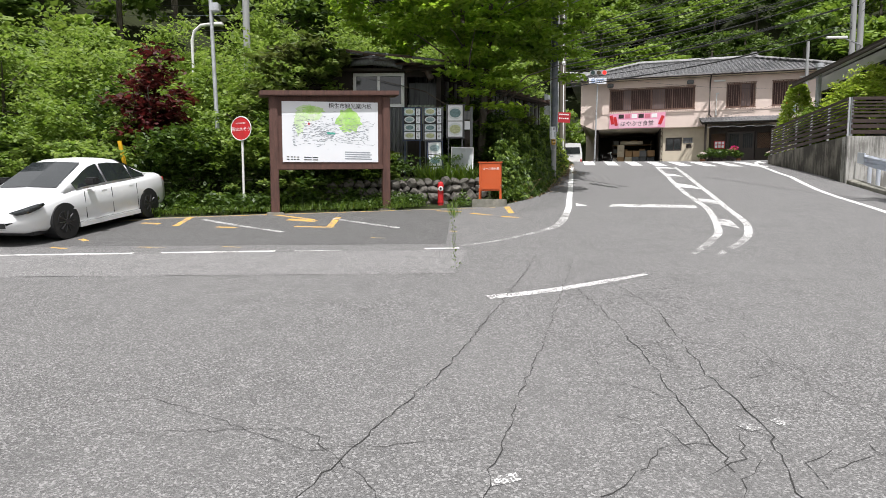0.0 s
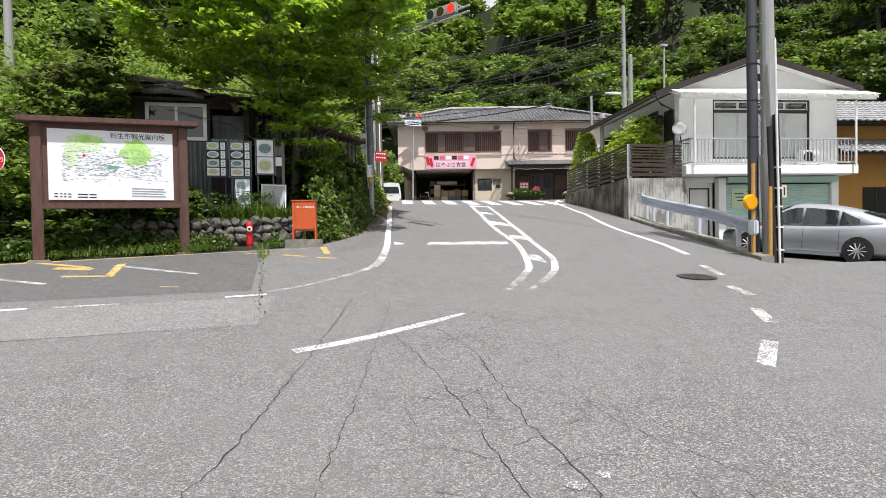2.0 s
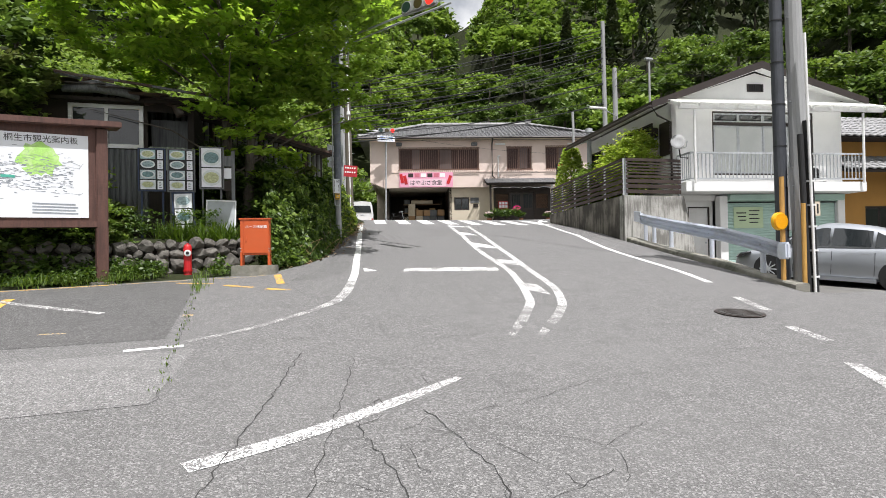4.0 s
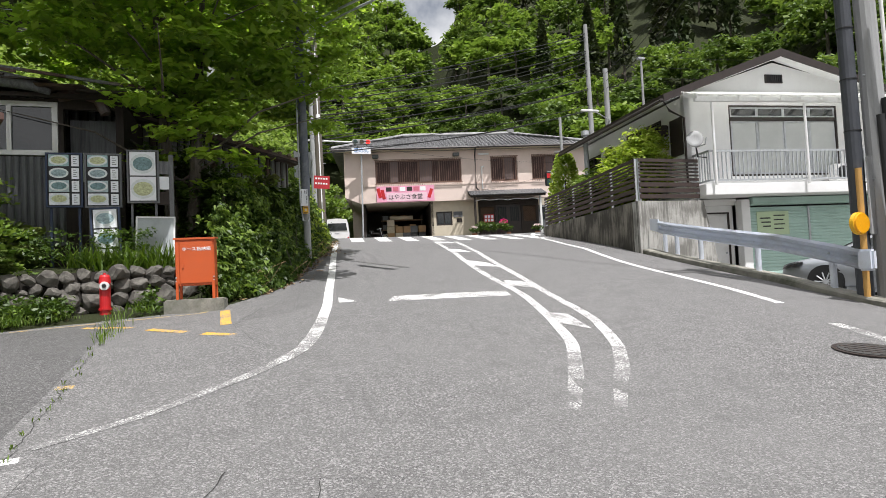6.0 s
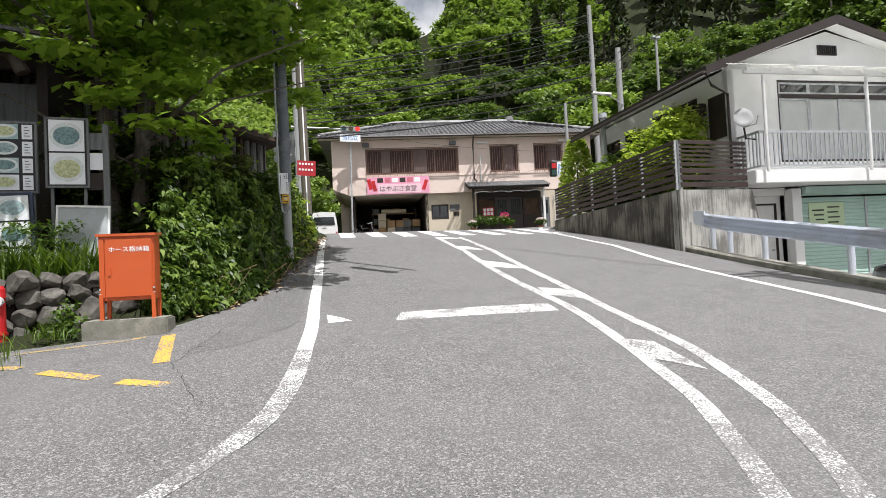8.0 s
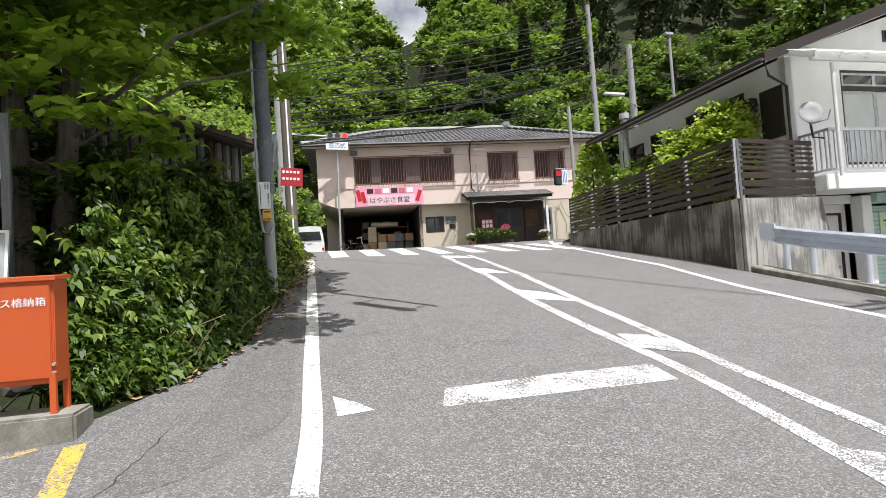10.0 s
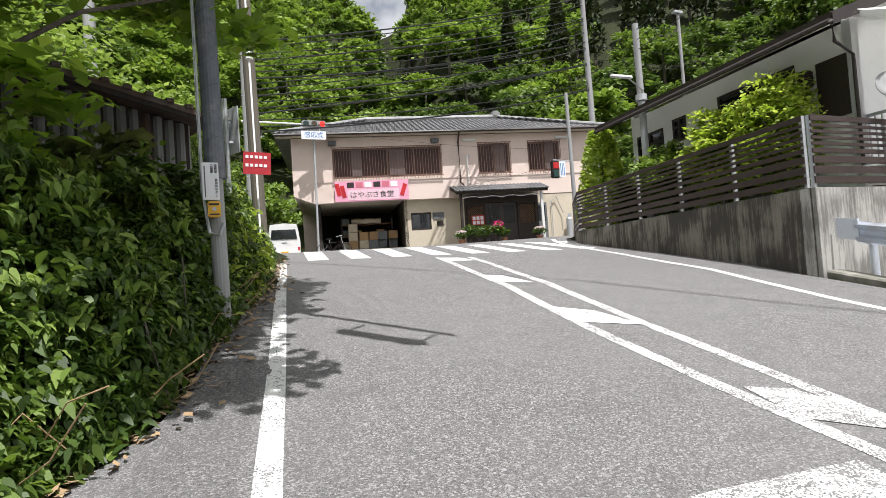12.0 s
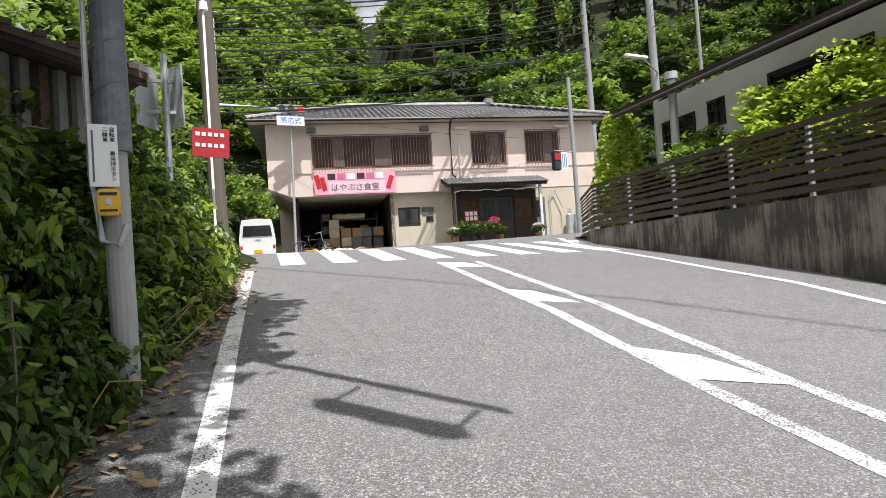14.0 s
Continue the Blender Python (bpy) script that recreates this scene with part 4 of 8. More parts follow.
    part("vent_pipe", polytube([(8.6, -0.1, 2.9), (8.6, -0.1, 4.3), (8.75, -0.1, 4.3)], 0.06, 8), M_WHITE, r, "white vent pipe")
    for x in (1.95, 7.0):
        part("exterior_lamp", box(x - 0.2, x + 0.2, -0.25, 0.0, 5.0, 5.22, 0.03), M_GREYWOOD, r, "weathered box lamp under the eave")
    for x in (8.75, 13.7):
        part("tube_lamp", box(x - 0.35, x + 0.35, -0.18, -0.02, 5.05, 5.15, 0.02), M_WHITE, r, "white tube lamp under the eave")
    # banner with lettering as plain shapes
    b = part("banner", box(1.94, 5.52, -0.16, -0.145, 2.24, 3.22), plain("pink_banner_cloth", (0.8, 0.36, 0.5), 0.7, var=0.08, scale=2), r, "pink printed cloth banner under the window")
    part("white_field", box(2.55, 5.05, -0.164, -0.161, 2.29, 2.8), plain("pale_pink_cloth", (0.82, 0.56, 0.64), 0.7, var=0.05), b)
    for i, x in enumerate((2.7, 3.12, 3.55, 3.98, 4.4, 4.82)):
        part("picture_block", box(x - 0.17, x + 0.17, -0.168, -0.161, 2.9, 3.16), (M_BROWN, M_PRINT_ROSE, M_INK_WHITE)[i % 3], b)
    writing("はやぶさ食堂", 0.36, pose(3.72, -0.168, 2.52), M_INK, b)
    for x in (2.1, 2.34, 5.27):
        bm = bmesh.new()
        bmesh.ops.create_cube(bm, size=1, matrix=Matrix.Translation((x, -0.168, 2.72 + (0.1 if x < 2.3 else 0))) @ Matrix.Rotation(0.35 if x > 3 else -0.2, 4, "Y") @ Matrix.Diagonal((0.2, 0.008, 0.6, 1)))
        part("red_token", bm, M_RED, b)
    return r


restaurant()
RM = Matrix.Translation((7.15, 42.0, 3.66)) @ pose(0, 0, 0, 0, 0, -13)


def at_rest(x, y, z, rz=0):
    return RM @ pose(x, y, z, 0, 0, rz)


crng = random.Random(4)


def carton(m, w, d, h, mat, label):
    t = thing("storage_box", m, label, "box", "stored boxes")
    part("body", box(-w / 2, w / 2, -d / 2, d / 2, 0, h, 0.015), mat, t)
    part("flap", box(-w / 2, w / 2, -0.02, 0.02, h, h + 0.008), M_GREYWOOD, t)
    return t


M_CARD = plain("brown_cardboard", (0.32, 0.2, 0.1), 0.85, var=0.15)
M_CARD_PALE = plain("pale_cardboard", (0.46, 0.4, 0.3), 0.85, var=0.15)
for i in range(16):
    x, lvl = 2.9 + crng.random() * 2.1, 0
    m = crng.choice((M_CARD, M_CARD_PALE, M_GREYWOOD))
    carton(at_rest(2.75 + (i % 5) * 0.5, 1.5 + crng.random() * 0.3, 0.43 * (i // 5) - 0.44, crng.uniform(-12, 12)), 0.46, 0.42, 0.42, m, "stacked cardboard box of stored goods in the garage" if m is not M_GREYWOOD else "grey crate stacked in the garage")
shelf = thing("garage_shelf", at_rest(3.4, 2.25, -0.44), "cluttered timber shelf rack in the open garage", "shelf")
for x in (-1.2, 1.4):
    part("post", box(x - 0.04, x + 0.04, -0.3, 0.3, 0, 2.0), M_DARKWOOD_SHADE, shelf)
for z in (0.5, 1.1, 1.7):
    part("board", box(-1.25, 1.45, -0.3, 0.3, z, z + 0.04), plain("shelf_board", (0.25, 0.15, 0.08), 0.8), shelf)
for i in range(9):
    x, z = -1.0 + (i % 4) * 0.6, (0.11, 0.71, 1.31)[i % 3]
    carton(at_rest(3.4 + x, 2.2, z, crng.uniform(-8, 8)), 0.4, 0.34, 0.3, crng.choice((M_CARD, M_CARD_PALE, M_GREYWOOD)), "carton on the garage shelf")
bl = thing("stored_roll", at_rest(3.3, 1.6, 1.28), "pale rolled mat lying on stacked goods", "roll")
part("roll", tube((-0.6, 0, 0.12), (0.9, 0, 0.12), 0.12, seg=12), M_CARD_PALE, bl, smooth=True)
for i in range(13):
    bg = thing("rubbish_bag", at_rest(1.35 + i * 0.2 + crng.random() * 0.2, -0.1 + crng.random() * 1.2, -0.45, crng.uniform(0, 90)), "full pale plastic bag dumped by the garage", "bag", "bags by the garage")
    bm = bmesh.new()
    bmesh.ops.create_icosphere(bm, subdivisions=3, radius=0.24)
    for v in bm.verts:
        v.co *= 1 + 0.25 * noise.noise(v.co * 6 + Vector((i * 3, 0, 0)))
        v.co.z = max(v.co.z * 0.75 + 0.15, 0)
    part("sack", bm, (M_GREYWOOD, M_MAPWHITE, M_CARD_PALE)[i % 3], bg, smooth=True)
    part("knot", tube((0, 0, 0.3), (0.02, 0, 0.4), 0.03, 0.05, 6), M_GREYWOOD, bg)


def bicycle(m):
    b = thing("bicycle", m, "dark bicycle parked at the mouth of the garage", "bicycle")
    for x in (-0.52, 0.52):
        bm = bmesh.new()
        n = 24
        pts = [(x + 0.31 * math.cos(i * 2 * math.pi / n), 0, 0.33 + 0.31 * math.sin(i * 2 * math.pi / n)) for i in range(n + 1)]
        w = part("wheel", polytube(pts, 0.02, 6), M_BLACK, b)
        bm = bmesh.new()
        for i in range(8):
            tube((x, 0, 0.33), (x + 0.3 * math.cos(i * math.pi / 4), 0, 0.33 + 0.3 * math.sin(i * math.pi / 4)), 0.004, seg=4, bm=bm)
        part("spokes", bm, M_GALV, w)
    part("frame", polytube([(-0.52, 0, 0.33), (-0.1, 0, 0.3), (0.36, 0, 0.72), (-0.2, 0, 0.68), (-0.1, 0, 0.3)], 0.018, 6), M_BROWN, b)
    part("fork", polytube([(0.52, 0, 0.33), (0.38, 0, 0.75), (0.34, 0, 0.98)], 0.016, 6), M_GALV, b)
    part("handlebar", polytube([(0.2, -0.28, 0.98), (0.36, -0.2, 1.0), (0.36, 0.2, 1.0), (0.2, 0.28, 0.98)], 0.014, 6), M_GALV, b)
    part("saddle", box(-0.36, -0.1, -0.08, 0.08, 0.82, 0.88, 0.025), M_BLACK, b)
    part("seat_post", tube((-0.2, 0, 0.66), (-0.22, 0, 0.84), 0.014), M_GALV, b)


bicycle(at_rest(1.75, -0.75, -0.42, 14))


def gas_bottle(m):
    g = thing("gas_cylinder", m, "tall grey propane cylinder standing against the wall", "gas cylinder", "gas cylinders")
    bm = tube((0, 0, 0), (0, 0, 1.05), 0.16, seg=18)
    tube((0, 0, 1.05), (0, 0, 1.17), 0.16, 0.07, 18, bm)
    part("tank", bm, M_GALV, g, smooth=False)
    part("valve", tube((0, 0, 1.17), (0, 0, 1.3), 0.035), M_GALV, g)
    part("collar", wall_with_holes(-0.1, 0.1, 1.15, 1.34, -0.1, -0.09, []), M_GALV, g)


gas_bottle(at_rest(13.72, -0.3, -0.24))
gas_bottle(at_rest(14.12, -0.3, -0.24))
meter = thing("gas_meter_pipe", at_rest(12.9, -0.1, 0.0), "grey gas pipe and valve on the wall", "pipe")
part("pipe", polytube([(0, 0, 0.0), (0, 0, 1.8), (0.25, 0, 2.05), (0.6, 0, 1.2), (0.65, -0.2, 1.2)], 0.025, 6), M_GALV, meter)

# flower pots by the entrance
frng2 = np.random.default_rng(21)


def flower_pot(m, mat_leaf, petals, h, label):
    p = thing("potted_plant", m, label, "potted plant", "pots by the entrance")
    bm = tube((0, 0, 0), (0, 0, 0.26), 0.12, 0.17, 14)
    part("pot", bm, plain("terracotta", (0.3, 0.13, 0.07), 0.8) if h < 0.5 else M_BROWN, p)
    raw_mesh("foliage", leaves(blob_points(frng2, 260, (0, 0, 0.3 + h / 2), (0.38, 0.34, h / 2), 0.2), 0.09, frng2), 4, L_BUSH, p)
    if petals:
        raw_mesh("blossom", leaves(blob_points(frng2, 160, (0, 0, 0.35 + h * 0.75), (0.26, 0.26, h * 0.3), 0.5), 0.075, frng2, 0.4, 1.1), 4, petals, p)


M_PINK = leafy("magenta_petal", [(0.5, 0.02, 0.13), (0.65, 0.03, 0.2), (0.75, 0.08, 0.3), (0.6, 0.02, 0.18)], 0.5, 0.3)
M_PALEPETAL = leafy("pale_petal", [(0.6, 0.5, 0.5), (0.7, 0.6, 0.58), (0.75, 0.7, 0.68), (0.65, 0.5, 0.5)], 0.5, 0.3)
for x, y, h, pet, lab in ((7.7, -1.7, 0.35, M_PALEPETAL, "pot of pale blossoms beside the entrance"), (8.1, -1.6, 0.7, None, "leafy green plant in a pot"), (8.5, -1.8, 0.55, None, "bushy green plant in a pot"), (8.9, -1.7, 0.65, None, "leafy green plant in a pot"),
                          (9.45, -1.9, 0.7, M_PINK, "pot of magenta roses in full bloom"), (9.75, -1.75, 0.4, None, "small green potted plant"), (11.6, -1.6, 0.35, M_PALEPETAL, "pot of pale flowers by the post"), (14.7, -0.8, 0.4, None, "dry potted plant by the corner")):
    flower_pot(at_rest(x, y, gz(15, 41 + y) - 3.66 + 0.0), None, pet, h, lab)


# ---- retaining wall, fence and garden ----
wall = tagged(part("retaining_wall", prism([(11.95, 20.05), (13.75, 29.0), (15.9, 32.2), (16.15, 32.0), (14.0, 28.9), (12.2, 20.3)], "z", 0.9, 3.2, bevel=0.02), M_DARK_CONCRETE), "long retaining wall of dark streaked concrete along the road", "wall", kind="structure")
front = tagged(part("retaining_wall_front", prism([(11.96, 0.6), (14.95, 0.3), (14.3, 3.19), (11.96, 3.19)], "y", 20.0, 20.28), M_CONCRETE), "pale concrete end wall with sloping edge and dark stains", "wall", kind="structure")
tagged(part("garden_ground", prism([(12.2, 20.28), (14.4, 20.28), (15.9, 31.5), (15.4, 32.0), (14.0, 28.9)], "z", 2.2, 3.1), M_EARTH), "planted earth of the terrace above the wall", "garden", kind="structure")


def fence(p0, p1, name_label, side=-1):
    """Horizontal brown boards on galvanised posts along a straight line."""
    p0, p1 = Vector(p0), Vector(p1)
    L = (p1 - p0).length
    f = thing("slat_fence", Matrix.Translation(p0) @ pose(0, 0, 0, 0, 0, math.degrees(math.atan2(p1.y - p0.y, p1.x - p0.x))), name_label, "fence")
    n = max(1, round(L / 1.9))
    for i in range(n + 1):
        x = min(max(L * i / n, 0.03), L - 0.03)
        part("post", box(x - 0.03, x + 0.03, -0.03, 0.03, -0.05, 1.25), M_GALV, f, "galvanised post")
    z = 0.07
    hs = [0.125, 0.125, 0.125, 0.085, 0.055, 0.055, 0.055, 0.055, 0.1]
    for k, h in enumerate(hs):
        part("board", box(0, L, 0.0435 * side - 0.0115, 0.0435 * side + 0.0115, z, z + h, 0.004), M_FENCE, f)
        z += h + 0.05
    return f


F_LABEL = "dark brown slatted fence with metal posts on the concrete wall"
fence((12.07, 20.18, 3.2), (13.87, 28.95, 3.2), F_LABEL, 1)
fence((13.87, 28.95, 3.2), (15.98, 32.1, 3.2), F_LABEL, 1)
fence((12.1, 20.13, 3.2), (14.25, 20.13, 3.2), "short dark brown slatted fence closing the terrace")

# kerb below the guardrail
KE = [(10.98, 12.55), (11.25, 14.5), (11.6, 17.3), (11.98, 19.95)]
bm = bmesh.new()
prev = None
for x, y in [(np.interp(t, [0, 1, 2, 3], [k[0] for k in KE]), np.interp(t, [0, 1, 2, 3], [k[1] for k in KE])) for t in np.linspace(0, 3, 22)]:
    z = gz(x, y)
    ring = [bm.verts.new(v) for v in ((x, y, z - 0.9), (x, y, z + 0.1), (x + 0.03, y, z + 0.13), (x + 0.3, y - 0.04, z + 0.13), (x + 0.33, y - 0.04, z + 0.1), (x + 0.33, y - 0.04, z - 1.3))]
    if prev:
        for j in range(5):
            bm.faces.new((prev[j], prev[j + 1], ring[j + 1], ring[j]))
    else:
        bm.faces.new(ring[::-1])
    prev = ring
bm.faces.new(prev)
bmesh.ops.recalc_face_normals(bm, faces=bm.faces[:])
tagged(part("kerb", bm, M_KERB), "mossy concrete kerb along the road edge", "kerb", kind="structure")


def guardrail():
    P = [(11.06, 12.8), (11.3, 13.7), (11.5, 15.4), (11.8, 17.4), (12.1, 18.7), (12.35, 19.75)]
    xs = lambda y: float(np.interp(y, [p[1] for p in P], [p[0] for p in P]))
    g = thing("guardrail", Matrix.Identity(4), "white corrugated steel guardrail on the kerb", "guardrail")
    prof = [(0.0, -0.175), (-0.02, -0.16), (-0.085, -0.13), (-0.085, -0.075), (-0.01, -0.03), (-0.01, 0.03), (-0.085, 0.075), (-0.085, 0.13), (-0.02, 0.16), (0.0, 0.175)]
    bm = bmesh.new()
    prev = None
    lift = lambda y: 0.13 * (19.6 - y) / 6.1 - 0.03
    for y in np.linspace(13.0, 19.6, 28):
        x, z = xs(y), gz(11.5, y) + 0.13 + 0.56 + 0.02 * (y - 13.5) + lift(y)
        ring = [bm.verts.new((x + a, y, z + b)) for a, b in prof]
        if prev:
            for j in range(len(ring) - 1):
                bm.faces.new((prev[j], prev[j + 1], ring[j + 1], ring[j]))
        prev = ring
    bmesh.ops.solidify(bm, geom=bm.faces[:], thickness=0.006)
    part("beam", bm, M_RAIL, g, "white two-wave beam")
    for y in (13.75, 15.6, 17.6, 18.75, 19.4):
        x, z = xs(y) + 0.06, gz(11.5, y) + 0.12
        p = part("post", tube((x, y, z - 0.1), (x, y, z + 0.72 + lift(y)), 0.06, seg=14), M_RAIL, g)
        part("cap", tube((x, y, z + 0.72 + lift(y)), (x, y, z + 0.735 + lift(y)), 0.064, 0.05, 14), M_GALV, p)
        part("bolt", tube((x - 0.1, y, z + 0.56 + lift(y)), (x - 0.06, y, z + 0.56 + lift(y)), 0.02, seg=6), M_GALV, p)
    y, x = 12.93, xs(12.93)
    z = gz(11.5, y) + 0.13 + 0.56 + lift(y)
    part("end_piece", prism([(x - 0.1, z - 0.18), (x + 0.03, z - 0.18), (x + 0.03, z + 0.18), (x - 0.1, z + 0.18)], "y", y - 0.17, y + 0.1, bevel=0.035), M_RAIL, g, "rounded white end cap")
    # far end flares out
    part("end_piece", prism([(19.55, gz(11.5, 19.6) + 0.64), (19.9, gz(11.5, 19.6) + 0.72), (19.9, gz(11.5, 19.6) + 1.05), (19.55, gz(11.5, 19.6) + 1.0)], "x", xs(19.6) - 0.08, xs(19.6) - 0.04), M_RAIL, g)
    return g


guardrail()
rf = thing("round_reflector", Matrix.Translation((11.05, 13.0, gz(11.2, 13.3) + 0.13)), "large round amber reflector on a yellow post", "reflector")
part("post", tube((0.1, 0, -0.1), (0.1, 0, 2.15), 0.05, seg=12), plain("bamboo_yellow_post", (0.5, 0.28, 0.08), 0.6), rf)
part("ring", tube((-0.02, -0.07, 1.2), (-0.02, 0.0, 1.2), 0.19, seg=28), M_YELLOW, rf)
part("lens", tube((-0.02, -0.1, 1.2), (-0.02, -0.07, 1.2), 0.165, 0.175, 28), M_AMBER, rf, "amber lens")


# ---- white two-storey house ----
def house():
    HM = Matrix.Translation((14.33, 20.61, 0)) @ pose(0, 0, 0, 0, 0, -8)
    h = thing("white_house", HM, "white two-storey house with brown gable roof, balcony and mint shutters", "house")
    W, D, Z0, ZF, ZE = 6.7, 7.4, 0.4, 3.55, 6.5
    ax, az = 3.25, 7.78
    win = (1.55, 5.55, 4.0, 6.28)
    part("front_wall", wall_with_holes(0, W, ZF, ZE, 0, 0.18, [win]), M_WHITE_WALL, h, "white plastered front")
    part("gable", prism([(0, ZE), (W, ZE), (W, 6.86), (ax, az - 0.1), (0, 6.62)], "y", 0, 0.18), M_WHITE_WALL, h)
    part("side_wall", wall_with_holes(-D, 0, ZF - 0.5, ZE + 0.05, 0, 0.18, [(-3.6, -1.35, 4.95, 6.1), (-7.1, -5.9, 5.0, 5.9), (-5.4, -4.9, 5.4, 6.0)]), M_WHITE_WALL, h).matrix_local = pose(0.0, 0, 0, 0, 0, -90) @ pose(0, 0, 0)
    part("side_wall", box(W - 0.18, W, 0.18, D, Z0, 6.8), M_WHITE_WALL, h)
    part("back_wall", box(0, W, D - 0.18, D, Z0, 6.8), M_WHITE_WALL, h)
    part("dark_panel", box(-0.03, -0.005, 0.12, 0.8, 4.75, 5.95), M_BROWN, h, "dark brown wall panel on the side")
    for a, b, c, d in ((1.35, 3.6, 4.95, 6.1), (5.9, 7.1, 5.0, 5.9), (4.9, 5.4, 5.4, 6.0)):
        w = part("side_window", box(0.02, 0.07, a, b, c, d), M_GLASS_DARK, h, "brown framed side window")
        bm = bmesh.new()
        for z in (c, d, (c * 0.35 + d * 0.65)):
            box(-0.03, 0.08, a - 0.03, b + 0.03, z - 0.03, z + 0.03, bm=bm)
        for y in (a, b, (a + b) / 2):
            box(-0.028, 0.078, y - 0.03, y + 0.03, c - 0.02, d + 0.02, bm=bm)
        part("frame", bm, M_BROWN, w)
    # ground floor: pillars, shutters, side door
    part("lower_side", box(0.0, 0.18, 0.6, D, Z0, ZF - 0.45), M_WHITE_WALL, h)
    part("pillar", box(1.72, 2.02, -0.1, 0.2, Z0, ZF - 0.3, 0.01), M_WHITE_WALL, h)
    part("pillar", box(W - 0.3, W, -0.1, 0.2, Z0, ZF - 0.3, 0.01), M_WHITE_WALL, h)
    part("side_door_wall", wall_with_holes(0.18, 1.72, Z0, ZF - 0.3, 0.35, 0.5, [(0.75, 1.6, Z0, 2.9)]), M_WHITE_WALL, h)
    dr = part("side_door", box(0.8, 1.55, 0.4, 0.45, Z0, 2.85), M_WHITE, h, "pale side door in a brown frame")
    part("frame", wall_with_holes(0.74, 1.61, Z0, 2.92, 0.36, 0.41, [(0.8, 1.55, Z0, 2.85)]), M_BROWN, dr)
    part("handle", tube((1.45, 0.36, 1.6), (1.45, 0.4, 1.6), 0.03), M_GALV, dr)
    for x0, x1 in ((2.05, 4.2), (4.25, W - 0.32)):
        s = part("shutter", box(x0, x1, 0.02, 0.03, Z0, 3.0), M_MINT, h, "pale mint roller shutter")
        for i in range(24):
            z = Z0 + 0.04 + i * 0.105
            part("slat", prism([(0.02, z), (0.0, z + 0.02), (0.0, z + 0.075), (0.02, z + 0.095)], "x", x0 + 0.02, x1 - 0.02), M_MINT, s)
        part("guide", box(x1 - 0.03, x1 + 0.03, -0.03, 0.03, Z0, 3.0), M_GALV, s)
    sg = part("menu_sheet", box(2.3, 3.45, -0.02, -0.005, 2.1, 2.85), plain("pale_green_sheet", (0.5, 0.62, 0.4), 0.6, var=0.1, scale=2), h, "pale green notice sheet on the shutter")
    for i in range(4):
        part("lettering_bar", box(2.9, 3.3 - 0.05 * (i % 2), -0.026, -0.021, 2.7 - i * 0.14, 2.735 - i * 0.14), M_INK, sg)
    for i in range(3):
        part("lettering_bar", box(2.4 + i * 0.05, 2.78, -0.026, -0.021, 2.62 - i * 0.13, 2.66 - i * 0.13), M_INK, sg)
    part("shutter_box", prism([(-0.02, 3.05), (-0.2, 3.1), (-0.22, 3.28), (-0.02, 3.32)], "x", 2.05, W - 0.1), M_MINT, h, "pale mint shutter housing")
    # balcony
    part("balcony_slab", box(0.0, W + 0.2, -0.85, 0.18, 3.32, 3.66, 0.015), M_WHITE_WALL, h, "white balcony slab")
    part("slab_soffit", box(0.0, 1.75, 0.18, 0.9, 3.1, 3.3), M_WHITE_WALL, h)
    rail = part("railing", box(0.18, W + 0.15, -0.82, -0.77, 4.62, 4.68), M_GALV, h, "pale grey metal balcony railing")
    part("bottom_rail", box(0.18, W + 0.15, -0.82, -0.77, 3.74, 3.79), M_GALV, rail)
    n = 46
    for i in range(n + 1):
        x = 0.2 + (W - 0.1) * i / n
        part("baluster", box(x - 0.013, x + 0.013, -0.81, -0.78, 3.79, 4.62), M_GALV, rail)
    side = part("side_railing", box(0.18, 0.22, -0.78, 0.0, 4.62, 4.68), M_GALV, h)
    part("bottom_rail", box(0.18, 0.22, -0.78, 0.0, 3.74, 3.79), M_GALV, side)
    for i in range(6):
        part("baluster", box(0.185, 0.215, -0.7 + i * 0.13, -0.68 + i * 0.13, 3.79, 4.62), M_GALV, side)
    # big window
    f = part("window", wall_with_holes(win[0], win[1], win[2], win[3], 0.02, 0.12, [(win[0] + 0.06, win[1] - 0.06, 4.06, 5.78), (win[0] + 0.06, win[1] - 0.06, 5.9, 6.22)]), M_BROWN, h, "wide dark-framed balcony window with transom lights")
    for i in range(4):
        a = win[0] + 0.07 + (win[1] - win[0] - 0.14) * i / 4
        b = a + (win[1] - win[0] - 0.14) / 4
        part("sash", wall_with_holes(a, b, 4.06, 5.78, 0.03 + 0.02 * (i % 2), 0.05 + 0.02 * (i % 2), [(a + 0.06, b - 0.06, 4.14, 5.72)]), M_GALV, f)
        part("pane", box(a + 0.05, b - 0.05, 0.045, 0.05, 4.12, 5.74), glass_pane, f)
        part("curtain", box(a, b, 0.16, 0.17, 4.06, 5.78), M_CURTAIN, f)
        part("transom_sash", wall_with_holes(a, b, 5.9, 6.22, 0.03, 0.05, [(a + 0.05, b - 0.05, 5.95, 6.17)]), M_GALV, f)
        part("transom_pane", box(a + 0.04, b - 0.04, 0.045, 0.052, 5.94, 6.18), M_GLASS_DARK, f)
    # awning
    aw = part("awning", box(-0.3, W + 0.8, -1.02, -0.94, 6.1, 6.25), M_WHITE, h, "white steel awning frame with translucent sheet")
    part("sheet", prism([(-1.15, 6.27), (0.0, 6.7), (0.0, 6.715), (-1.15, 6.285)], "x", -0.35, W + 0.85), leafy("translucent_sheet", [(0.72, 0.73, 0.71), (0.75, 0.76, 0.74), (0.76, 0.77, 0.75), (0.7, 0.7, 0.68)], 0.4, 0.55), aw)
    for i in range(12):
        x = -0.28 + (W + 1.05) * i / 11
